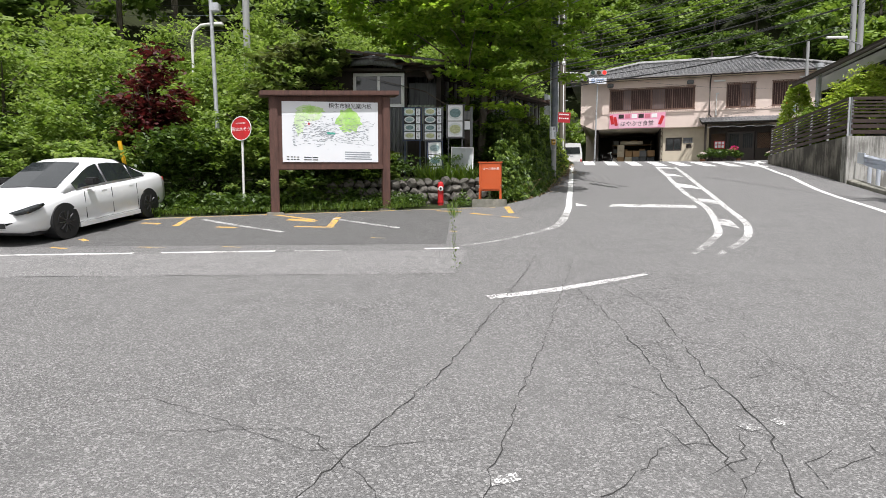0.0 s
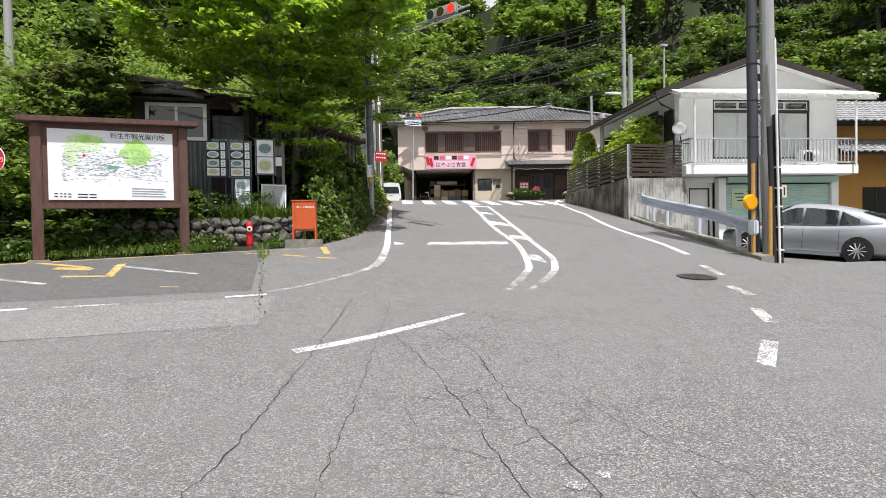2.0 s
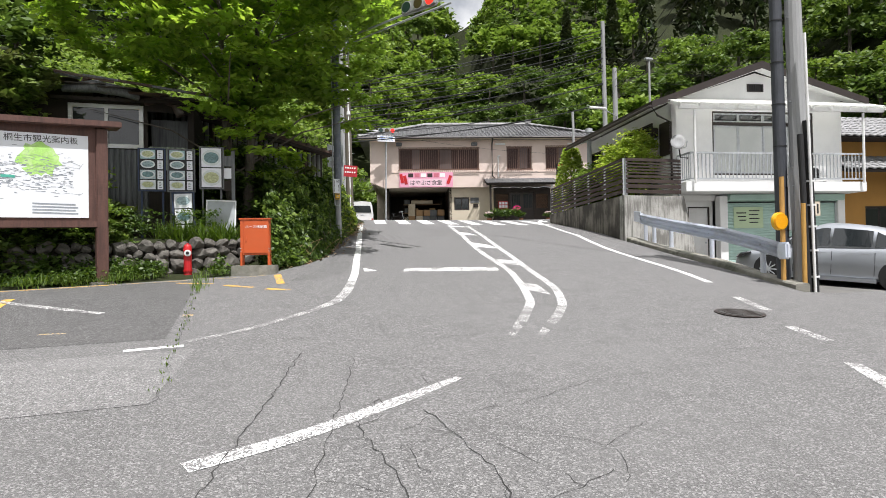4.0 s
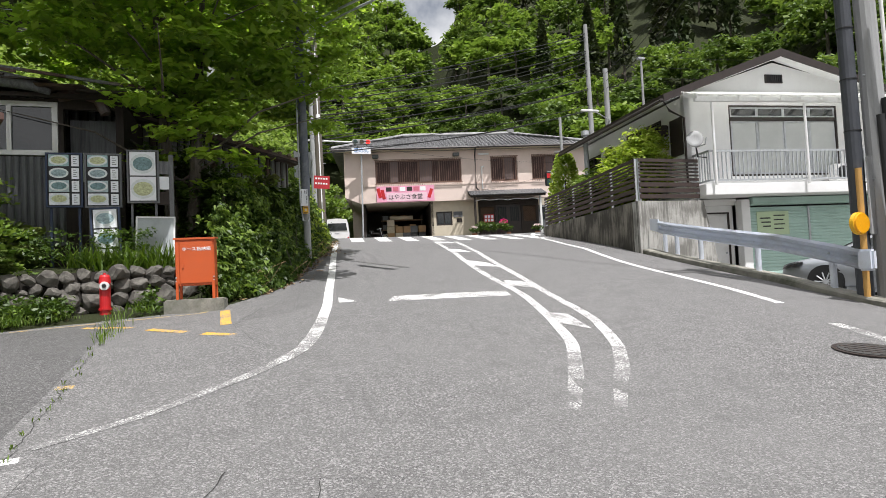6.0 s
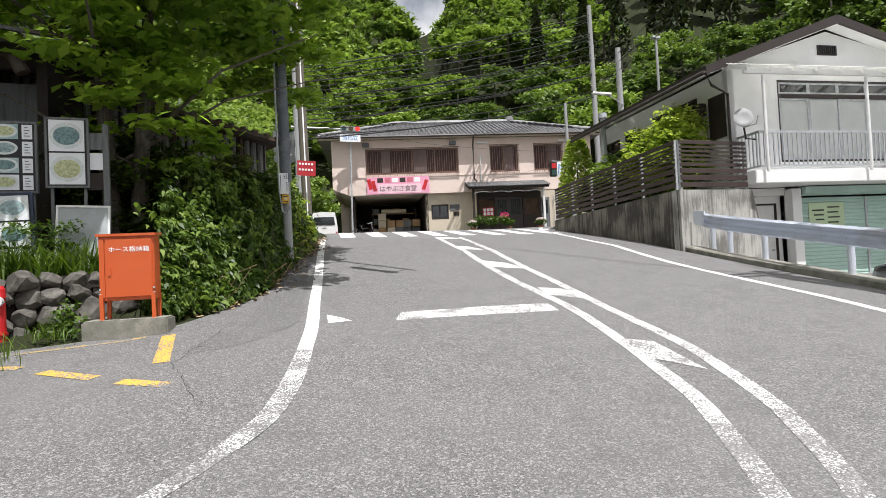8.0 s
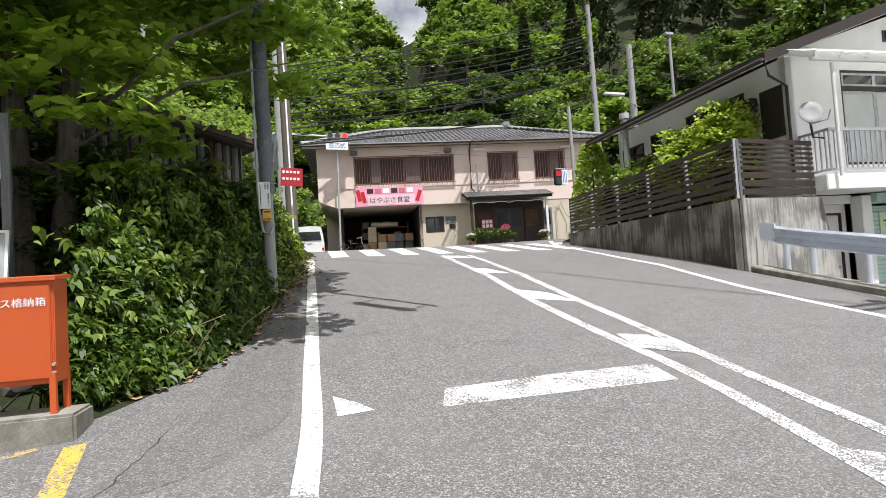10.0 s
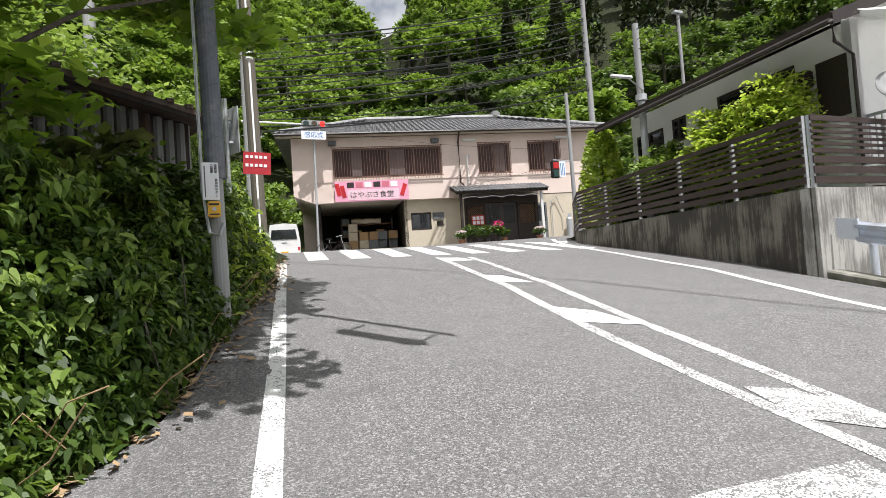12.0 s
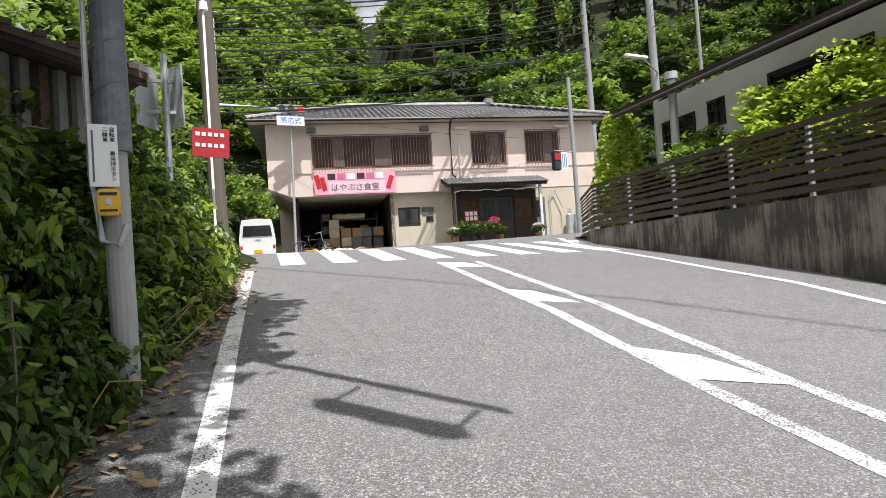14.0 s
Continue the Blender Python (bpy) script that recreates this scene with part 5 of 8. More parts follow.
        part("rafter", prism([(-1.12, 6.14), (0.0, 6.57), (0.0, 6.69), (-1.12, 6.26)], "x", x - 0.025, x + 0.025), M_WHITE, aw)
    for x in (0.28, 3.45, W + 0.0):
        part("awning_post", tube((x, -0.96, 3.6), (x, -0.96, 6.07), 0.04, seg=10), M_WHITE, h)
    # roof
    for s, x0, z0, xa in ((1, -0.95, 6.32, ax), (-1, W + 0.75, 6.62, ax)):
        part("roof_slope", prism([(x0, z0), (xa, az + 0.06), (xa, az + 0.22), (x0, z0 + 0.16)], "y", -0.4, D + 0.6), M_BROWN, h, "dark brown sheet roof")
        part("bargeboard", prism([(x0, z0 - 0.08), (xa, az - 0.04), (xa, az + 0.2), (x0, z0 + 0.14)], "y", -0.45, -0.39), M_BROWN, h)
    part("soffit", prism([(-0.9, 6.34), (0.0, 6.66), (0.0, 6.62), (-0.9, 6.3)], "y", -0.36, D), M_WHITE_WALL, h)
    part("front_soffit", prism([(-0.9, 6.31), (ax, az + 0.02), (W + 0.7, 6.6), (W + 0.7, 6.56), (ax, az - 0.03), (-0.9, 6.27)], "y", -0.39, 0.0), M_WHITE_WALL, h)
    part("gutter", polytube([(-1.0, -0.42, 6.3), (-1.0, D + 0.5, 6.3)], 0.06, 8), M_BROWN, h)
    part("drainpipe", polytube([(-1.0, -0.45, 6.3), (-0.6, -0.15, 6.05), (-0.06, -0.06, 5.85), (-0.06, -0.06, 3.7)], 0.035, 8), M_BROWN, h, "dark brown drainpipe")
    v = part("gable_vent", box(2.93, 3.57, -0.03, 0.0, 7.0, 7.28), M_BROWN, h, "black louvred gable vent")
    for i in range(8):
        part("louvre", box(3.0 + i * 0.07, 3.04 + i * 0.07, -0.05, -0.03, 7.02, 7.26), M_BLACK, v)
    return HM


glass_pane = plain("pale_window_glass", (0.5, 0.52, 0.5), 0.08, var=0.12, scale=1.2, bumps=0, spec=0.7)
HM = house()
dish = thing("satellite_dish", HM @ pose(-0.14, -0.68, 4.58), "pale grey satellite dish on the balcony rail", "satellite dish")
bm = bmesh.new()
bmesh.ops.create_uvsphere(bm, u_segments=28, v_segments=14, radius=0.6)
bmesh.ops.delete(bm, geom=[v for v in bm.verts if v.co.z > -0.5], context="VERTS")
for v in bm.verts:
    v.co.z += 0.55
    v.co.y *= 1.12
bmesh.ops.solidify(bm, geom=bm.faces[:], thickness=0.014)
aim = Vector((-0.42, -0.85, 0.3)).normalized().to_track_quat("Z", "Y").to_matrix().to_4x4()
bmesh.ops.transform(bm, matrix=Matrix.Translation((-0.12, -0.16, 0.42)) @ aim @ Matrix.Scale(0.92, 4), verts=bm.verts[:])
part("reflector", bm, M_POLE, dish, smooth=True)
part("mast", polytube([(0.34, 0, -0.1), (0.05, 0, -0.08), (0, 0, 0.3), (-0.04, -0.1, 0.42)], 0.025, 8), M_BLACK, dish)
part("feed_arm", polytube([(0, 0, 0.2), (0.0, -0.45, 0.2), (-0.02, -0.55, 0.38)], 0.015, 6), M_GALV, dish)
ac = thing("outdoor_unit", HM @ pose(-0.25, 1.25, 4.5), "cream air-conditioner unit hung on the side wall", "air conditioner")
part("casing", box(-0.22, 0.18, -0.4, 0.4, 0, 0.6, 0.02), M_CREAM, ac)
part("grille", tube((-0.235, 0, 0.3), (-0.22, 0, 0.3), 0.24, seg=20), M_GREYWOOD, ac)
for y in (-0.35, 0.3):
    part("bracket", box(-0.2, 0.22, y, y + 0.05, -0.12, 0.0), M_GALV, ac)
ac2 = thing("balcony_unit", HM @ pose(5.2, -0.4, 3.66), "white air-conditioner unit on the balcony floor", "air conditioner")
part("casing", box(-0.4, 0.4, -0.15, 0.15, 0.05, 0.6, 0.02), M_WHITE, ac2)
part("grille", tube((-0.1, -0.16, 0.32), (-0.1, -0.15, 0.32), 0.22, seg=20), M_BLACK, ac2)
for x in (-0.35, 0.25):
    part("foot", box(x, x + 0.1, -0.15, 0.15, 0, 0.05), M_BLACK, ac2)
flue = thing("stove_flue", HM @ pose(-0.62, 5.9, 3.1), "tall grey stove flue with a cowl beside the house", "flue")
part("pipe", tube((0, 0, 0), (0, 0, 3.6), 0.1, seg=14), M_GALV, flue)
part("cowl", tube((0, 0, 3.62), (0, 0, 3.8), 0.16, seg=14), M_GALV, flue)
lamp = thing("wall_lamp", HM @ pose(-0.16, 0.95, 5.5), "dark wall lamp on the house side", "lamp")
part("body", box(-0.12, 0.12, -0.12, 0.12, 0, 0.35, 0.03), M_BROWN, lamp)

# concrete yard
bm = bmesh.new()
pts = [(11.2, 12.3), (12.3, 20.0), (15.0, 20.2), (15.0, 21.2), (22.5, 20.3), (40, 18), (40, 12.3)]
vs = [bm.verts.new((x, y, yard_z(x, y))) for x, y in pts]
bm.faces.new(vs)
bmesh.ops.triangulate(bm, faces=bm.faces[:])
tagged(part("yard", bm, M_YARD), "bare concrete forecourt in front of the white house", "yard", kind="structure")

# ochre neighbour house
nb = thing("ochre_house", Matrix.Translation((22.6, 21.2, 0.4)) @ pose(0, 0, 0, 0, 0, -8), "ochre-walled house with grey tiled roofs beside the white house", "house")
M_OCHRE = plain("ochre_wall", (0.42, 0.22, 0.055), 0.9, var=0.12, scale=1.5)
part("wall", wall_with_holes(0, 8, 0, 5.2, 0, 0.2, [(1.2, 2.6, 1.1, 2.6)]), M_OCHRE, nb)
part("side_wall", box(0, 0.2, 0.2, 7, 0, 5.2), M_OCHRE, nb)
window_unit(nb, 1.2, 2.6, 1.1, 2.6, 0.04, 2, M_BROWN, M_GLASS_DARK)
lr = part("lower_roof", prism([(-1.3, 3.9), (0.0, 4.55), (0.0, 4.4), (-1.3, 3.8)], "x", -0.9, 8), M_DARKWOOD_SHADE, nb)
tiled_slope(lr, (-0.9, -1.35, 3.92), (8, -1.35, 3.92), (8, 0, 4.6), (-0.9, 0, 4.6), 5, 26, M_TILE_LIGHT)
ur = part("upper_roof", prism([(-1.0, 5.2), (3.5, 7.0), (8, 5.2)], "x", -0.9, 8.5), M_DARKWOOD_SHADE, nb)
tiled_slope(ur, (-0.9, -1.05, 5.22), (8.5, -1.05, 5.22), (8.5, 3.5, 7.03), (-0.9, 3.5, 7.03), 10, 28, M_TILE_LIGHT)
# ---- left side: lot edge, boards, shed ----
def guide_board():
    a = math.degrees(math.atan2(1.16, 2.55))
    b = thing("guide_board", Matrix.Translation((-4.94, 14.42, 0)) @ pose(0, 0, 0, 0, 0, a), "brown timber town map board on two posts", "signboard")
    L = 2.84
    for x, z0 in ((0, 0.72), (L, 0.8)):
        part("post", box(x - 0.1, x + 0.1, -0.09, 0.09, z0, 3.72 + 0.03 * x, 0.02), M_BOARD_WOOD, b, "thick brown timber post")
        part("footing", box(x - 0.2, x + 0.2, -0.18, 0.18, z0 - 0.15, z0 + 0.1, 0.02), M_KERB, b)
    part("cap_beam", prism([(-0.32, 3.62), (L + 0.32, 3.84), (L + 0.32, 3.96), (-0.32, 3.74)], "y", -0.2, 0.2, bevel=0.015), M_BOARD_WOOD, b, "brown timber cap beam")
    part("lower_rail", prism([(-0.1, 1.86), (L + 0.1, 1.94), (L + 0.1, 2.07), (-0.1, 1.99)], "y", -0.08, 0.08, bevel=0.01), M_BOARD_WOOD, b)
    part("backing", prism([(0.1, 1.95), (L - 0.1, 2.02), (L - 0.1, 3.82), (0.1, 3.64)], "y", -0.03, 0.04), M_BOARD_WOOD, b)
    m = part("map_panel", prism([(0.2, 2.06), (L - 0.22, 2.11), (L - 0.22, 3.64), (0.2, 3.54)], "y", -0.05, -0.032), M_MAPWHITE, b, "white printed map panel with green patches")
    r = np.random.default_rng(8)
    M_LGREEN = plain("map_light_green", (0.42, 0.72, 0.18), 0.6, var=0.2, scale=9, fine=40, bumps=0, dirt=(0.66, 0.8, 0.45))
    M_PGREEN = plain("map_pale_green", (0.62, 0.8, 0.45), 0.6, var=0.12, scale=9, bumps=0, dirt=(0.8, 0.84, 0.76))
    M_GREY = plain("map_grey", (0.3, 0.33, 0.36), 0.6, var=0.3, scale=9, bumps=0)
    M_TEAL = plain("map_teal", (0.08, 0.42, 0.32), 0.6, var=0.1, bumps=0)

    def blot(cx, cz, rx, rz, mat, y, n=26, seed=0.0):
        bm = bmesh.new()
        bm.faces.new([bm.verts.new((cx + rx * math.cos(i * 2 * math.pi / n) * (1 + 0.6 * noise.noise((seed, i * 0.7, 1))), y, cz + rz * math.sin(i * 2 * math.pi / n) * (1 + 0.6 * noise.noise((seed, i * 0.7, 7))))) for i in range(n)])
        part("map_area", bm, mat, m)
    blot(0.85, 3.28, 0.34, 0.2, M_PGREEN, -0.0515, seed=1)
    blot(0.62, 3.05, 0.12, 0.3, M_PGREEN, -0.0513, seed=2)
    blot(0.95, 3.36, 0.26, 0.1, M_LGREEN, -0.0522, seed=3)
    blot(1.85, 3.14, 0.3, 0.3, M_LGREEN, -0.0515, seed=4)
    blot(0.85, 3.02, 0.03, 0.03, M_RED, -0.0525, seed=5)
    part("map_mark", box(1.3, 1.5, -0.0535, -0.0505, 2.78, 2.83), M_TEAL, m)
    bm = bmesh.new()
    for i in range(420):
        x, z = r.uniform(0.42, 2.35), r.normal(2.84, 0.19)
        if 2.4 < z < 3.4:
            w = r.uniform(0.015, 0.08)
            box(x, x + w, -0.0528, -0.0505, z, z + r.uniform(0.006, 0.016), bm=bm)
    tagged(part("map_caption", bm, M_GREY, m), kind="stuff")
    bm = bmesh.new()
    for i in range(26):
        p = [(r.uniform(0.45, 2.3), r.uniform(2.5, 3.2))]
        for k in range(4):
            p.append((p[-1][0] + r.uniform(-0.2, 0.25), p[-1][1] + r.uniform(-0.1, 0.1)))
        polytube([(x, -0.0505, max(2.42, z)) for x, z in p], 0.003, 4, bm)
    tagged(part("map_lines", bm, M_GREY, m), kind="stuff")
    writing("桐生市観光案内板", 0.14, pose(1.9, -0.052, 3.5, 0, -2, 0), M_INK, m)
    for i in range(4):
        part("lettering_bar", box(1.75, 2.45 - 0.04 * (i % 2), -0.0535, -0.0505, 2.17 + i * 0.055, 2.195 + i * 0.055), M_GREY, m)
    for i in range(2):
        for a, b in ((0.3, 0.36), (0.4, 0.44), (0.47, 0.51), (0.54, 0.6), (0.72, 0.9), (0.93, 1.06)):
            part("lettering_bar", box(a, b, -0.0535, -0.0505, 2.12 + i * 0.06, 2.142 + i * 0.06), M_INK, m)


guide_board()


def hose_box():
    h = thing("fire_hose_box", Matrix.Translation((0.1, 16.3, 1.155)) @ pose(0, 0, 0, 0, 0, -7) @ Matrix.Diagonal((1.04, 1.0, 1.0, 1)), "vermilion steel fire hose cabinet on a concrete plinth", "hose cabinet")
    part("plinth", box(-0.17, 0.72, -0.1, 0.32, -0.34, 0.0, 0.02), M_KERB, h, "stained concrete plinth")
    for x in (0.02, 0.56):
        for y in (0.0, 0.26):
            part("leg", box(x - 0.02, x + 0.02, y - 0.02, y + 0.02, 0, 0.3), M_ORANGE, h)
    part("body", box(0.0, 0.58, 0.0, 0.27, 0.22, 0.99, 0.008), M_ORANGE, h)
    part("top", prism([(-0.03, 0.98), (0.3, 1.0), (0.3, 1.03), (-0.03, 1.01)], "x", -0.02, 0.6), M_ORANGE, h)
    d = part("door", box(0.07, 0.56, -0.018, -0.002, 0.26, 0.95, 0.006), M_ORANGE, h)
    part("side_strip", box(0.01, 0.06, -0.016, -0.002, 0.26, 0.95), M_ORANGE, h)
    part("handle", box(0.1, 0.13, -0.03, -0.018, 0.52, 0.62), M_ORANGE, d)
    writing("ホース格納箱", 0.072, pose(0.32, -0.02, 0.82), M_INK_WHITE, d)
    for x in (0.01, 0.57):
        for z in (0.3, 0.36):
            part("bolt", tube((x, -0.02, z), (x, 0.0, z), 0.012, seg=8), M_GALV, h)
    return h


hose_box()


def hydrant():
    h = thing("fire_hydrant", Matrix.Translation((-0.965, 16.5, 0.97)) @ Matrix.Diagonal((0.98, 0.98, 1.02, 1)), "small red post hydrant with a white outlet cap", "hydrant")
    bm = tube((0, 0, -0.05), (0, 0, 0.5), 0.085, 0.08, 18)
    tube((0, 0, 0.5), (0, 0, 0.6), 0.09, 0.08, 18, bm)
    part("barrel", bm, M_RED, h)
    part("bonnet", tube((0, 0, 0.6), (0, 0, 0.635), 0.078, 0.06, 18), M_RED, h)
    part("stem", tube((0, 0, 0.63), (0, 0, 0.665), 0.022), M_RED, h)
    part("outlet_ring", tube((0.01, -0.11, 0.46), (0.01, -0.02, 0.46), 0.068, seg=20), M_WHITE, h, "white outlet ring")
    part("outlet_cap", tube((0.01, -0.13, 0.46), (0.01, -0.11, 0.46), 0.032, seg=16), M_BLACK, h)
    part("flange", tube((0, 0, 0.08), (0, 0, 0.11), 0.1, seg=18), M_RED, h)


hydrant()


def cistern_sign():
    s = thing("cistern_sign", Matrix.Translation((-5.94, 14.9, 0.75)) @ pose(0, 0, 0, 0, 0, -14), "round red cistern sign on a white pole", "sign")
    part("pole", tube((0, 0.03, 0), (0, 0.03, 2.3), 0.03, seg=12), M_WHITE, s)
    d = part("disc", tube((0, 0.0, 2.18), (0, -0.015, 2.18), 0.3, seg=40), M_RED, s, "red enamel disc")
    part("rim", polytube([(0.295 * math.cos(i * math.pi / 20), -0.012, 2.18 + 0.295 * math.sin(i * math.pi / 20)) for i in range(41)], 0.012, 6), M_INK_WHITE, d)
    writing("防火水そう", 0.115, pose(0, -0.018, 2.16), M_INK_WHITE, d)
    writing("FIRE CISTERN", 0.045, pose(0, -0.018, 2.31), M_INK_WHITE, d)
    part("bracket", box(-0.05, 0.05, 0.0, 0.06, 2.1, 2.14, bm=box(-0.05, 0.05, 0.0, 0.06, 2.3, 2.34)), M_GALV, s)


cistern_sign()
lp = thing("floodlight_pole", Matrix.Translation((-7.14, 16.3, 0.9)), "slender grey steel pole with a small floodlight", "lamp post")
part("pole", tube((0, 0, 0), (-0.14, 0, 5.9), 0.06, 0.05, 12), M_GALV, lp)
part("floodlight", box(-0.08, 0.16, -0.2, 0.0, 5.3, 5.55, 0.03), M_GALV, lp)
part("arm", tube((-0.13, 0, 5.45), (0.0, -0.06, 5.45), 0.02), M_GALV, lp)
sl = thing("street_lamp", Matrix.Translation((-10.6, 22.0, 1.6)), "white curved-neck street lamp among the trees", "lamp post")
part("pole", polytube([(0, 0, 0), (0, 0, 5.4), (0.1, 0, 5.75), (0.35, 0, 5.95), (0.8, 0, 6.0)], 0.06, 10), M_WHITE, sl)
part("head", box(0.7, 1.2, -0.1, 0.1, 5.93, 6.05, 0.03), M_WHITE, sl)
st = thing("yellow_stake", Matrix.Translation((-8.75, 14.75, 1.0)), "leaning yellow marker stake behind the car", "stake")
part("stake", tube((0.12, 0, -0.6), (-0.2, -0.2, 1.6), 0.05, seg=8), M_YELLOW, st)

# dry-stone wall, stone by stone
bm, prev = bmesh.new(), None
for k in range(13):
    x = -4.4 + k * 0.375
    y, z = lot_y(x) + 1.12, gz(x, lot_y(x)) + 0.05
    ring = [bm.verts.new(v) for v in ((x, y, z - 0.3), (x, y + 0.06, z + 0.74), (x, y + 0.42, z + 0.74), (x, y + 0.42, z - 0.3))]
    if prev:
        for j in range(4):
            bm.faces.new((prev[j], prev[(j + 1) % 4], ring[(j + 1) % 4], ring[j]))
    else:
        bm.faces.new(ring[::-1])
    prev = ring
bm.faces.new(prev)
bmesh.ops.recalc_face_normals(bm, faces=bm.faces[:])
sw = tagged(part("stone_wall", bm, M_DARK), "low wall of rough grey field stones", "wall", kind="structure")
srng = random.Random(3)
stone_meshes = []
for k in range(7):
    bm = bmesh.new()
    bmesh.ops.create_icosphere(bm, subdivisions=2, radius=0.5)
    cuts = [(Vector((srng.gauss(0, 1), srng.gauss(0, 1), srng.gauss(0, 1))).normalized(), srng.uniform(0.3, 0.44)) for _ in range(11)]
    for v in bm.verts:
        for n, d in cuts:
            v.co -= n * max(0.0, v.co.dot(n) - d)
        v.co *= 1.12 + 0.1 * noise.noise(v.co * 5 + Vector((0, k * 3, 0)))
        v.co.y *= 0.75
    me = bpy.data.meshes.new("stone")
    bm.to_mesh(me)
    bm.free()
    me.materials.append(M_STONE)
    stone_meshes.append(me)
for row in range(4):
    x = -4.2 + srng.random() * 0.2
    while x < 0.0:
        s = srng.uniform(0.2, 0.4) * (1.1 if row < 2 else 0.85)
        ob = new("stone", srng.choice(stone_meshes))
        ob.parent = sw
        ob.matrix_local = Matrix.Translation((x + s / 2, lot_y(x) + 1.06 + row * 0.02 + srng.uniform(-0.05, 0.03), gz(x, lot_y(x)) + 0.12 + row * 0.2 + srng.uniform(-0.04, 0.04))) @ pose(0, 0, 0, srng.uniform(-30, 30), srng.uniform(-40, 40), srng.uniform(-40, 40)) @ Matrix.Diagonal((s * 1.15, s, s * srng.uniform(0.75, 1.0), 1))
        x += s * 0.92


def photo_board(x0, x1, z0, z1, y, rows, cols, strips, lean, label, frame_mat):
    """A framed menu board with picture panels and printed strips, standing on two legs."""
    b = thing("menu_board", Matrix.Translation((x0, y, 1.55)) @ pose(0, 0, 0, 0, lean, 0), label, "menu board", "menu boards by the shed")
    w, a, c = x1 - x0, z0 - 1.55, z1 - 1.55
    part("backing", box(0, w, 0.0, 0.03, a, c), M_INK, b)
    part("frame", wall_with_holes(-0.03, w + 0.03, a - 0.03, c + 0.03, -0.02, 0.04, [(0, w, a, c)]), frame_mat, b)
    for x in (0.04, w - 0.04):
        part("leg", box(x - 0.02, x + 0.02, 0.03, 0.07, -0.3, c), frame_mat, b)
    pw = (w * (0.64 if strips else 0.94)) / cols
    ph = (c - a) / rows
    for i in range(rows):
        for j in range(cols):
            px0, pz0 = 0.02 + j * pw, a + i * ph + 0.02
            p = part("picture_panel", box(px0, px0 + pw - 0.02, -0.008, -0.001, pz0, pz0 + ph - 0.025), (M_PH1, M_MAPWHITE, M_PH2, M_INK)[(i + j + cols) % 4] if strips else M_MAPWHITE, b)
            bm = bmesh.new()
            n = 20
            bm.faces.new([bm.verts.new((px0 + pw / 2 - 0.01 + pw * 0.46 * math.cos(t * 2 * math.pi / n), -0.0095, pz0 + ph * 0.47 + ph * 0.4 * math.sin(t * 2 * math.pi / n))) for t in range(n)])
            part("dish_picture", bm, M_DISH, p)
            bm = bmesh.new()
            bm.faces.new([bm.verts.new((px0 + pw / 2 - 0.01 + pw * 0.36 * math.cos(t * 2 * math.pi / n), -0.011, pz0 + ph * 0.47 + ph * 0.28 * math.sin(t * 2 * math.pi / n))) for t in range(n)])
            part("food_picture", bm, (M_FOOD1, M_FOOD2, M_FOOD3)[(i + 2 * j) % 3], p)
        if strips:
            s0 = w * 0.72
            t = part("price_strip", box(s0, w - 0.03, -0.008, -0.001, a + i * ph + 0.02, a + (i + 1) * ph - 0.015), M_MAPWHITE, b)
            for k in range(4):
                part("lettering_bar", box(s0 + 0.03, w - 0.06 - 0.02 * (k % 2), -0.011, -0.0085, a + i * ph + 0.06 + k * 0.04, a + i * ph + 0.072 + k * 0.04), M_GREYWOOD, t)
    return b


M_PH1 = plain("faded_teal_print", (0.33, 0.48, 0.5), 0.5, var=0.25, scale=8, bumps=0)
M_PH2 = plain("faded_grey_print", (0.42, 0.52, 0.54), 0.5, var=0.25, scale=8, bumps=0)
M_DISH = plain("plate_print", (0.68, 0.72, 0.72), 0.5, var=0.15, scale=12, bumps=0)
M_FOOD1 = plain("food_print_yellow", (0.5, 0.53, 0.3), 0.5, var=0.5, scale=25, bumps=0)
M_FOOD2 = plain("food_print_green", (0.16, 0.26, 0.27), 0.5, var=0.6, scale=25, bumps=0)
M_FOOD3 = plain("food_print_brown", (0.3, 0.4, 0.42), 0.5, var=0.6, scale=25, bumps=0)
M_BLUEFRAME = plain("dark_blue_frame", (0.03, 0.045, 0.09), 0.6, var=0.2)
photo_board(-0.88, -0.38, 3.03, 4.0, 18.3, 2, 1, False, 0, "large framed board with two faded food photos", M_GREYWOOD)
photo_board(-1.59, -1.03, 2.95, 3.92, 18.3, 4, 1, True, 0, "dark framed board with rows of faded food photos", M_GREYWOOD)
photo_board(-2.22, -1.68, 2.96, 3.92, 18.3, 4, 1, True, 0, "dark framed board with rows of faded food photos", M_BLUEFRAME)
photo_board(-1.41, -0.98, 1.75, 2.85, 18.0, 3, 1, False, -2, "small blue framed board with food photos", M_BLUEFRAME)
wb = thing("blank_board", Matrix.Translation((-0.77, 17.98, 1.6)) @ pose(0, 0, 0, -6, 1.5, 0), "pale blank weathered panel with white edge", "board")
part("panel", box(0.02, 0.66, 0, 0.02, 0.0, 1.1), plain("pale_worn_panel", (0.4, 0.43, 0.44), 0.7, var=0.1, scale=3, dirt=(0.28, 0.3, 0.3)), wb)
part("edge", wall_with_holes(0, 0.68, -0.02, 1.13, -0.015, 0.03, [(0.03, 0.65, 0.01, 1.1)]), M_WHITE, wb)
gp = thing("grey_post", Matrix.Translation((-0.14, 18.35, 1.5)), "weathered timber post with small notices", "post")
part("post", box(-0.04, 0.04, -0.04, 0.04, 0, 2.45), M_GREYWOOD, gp)
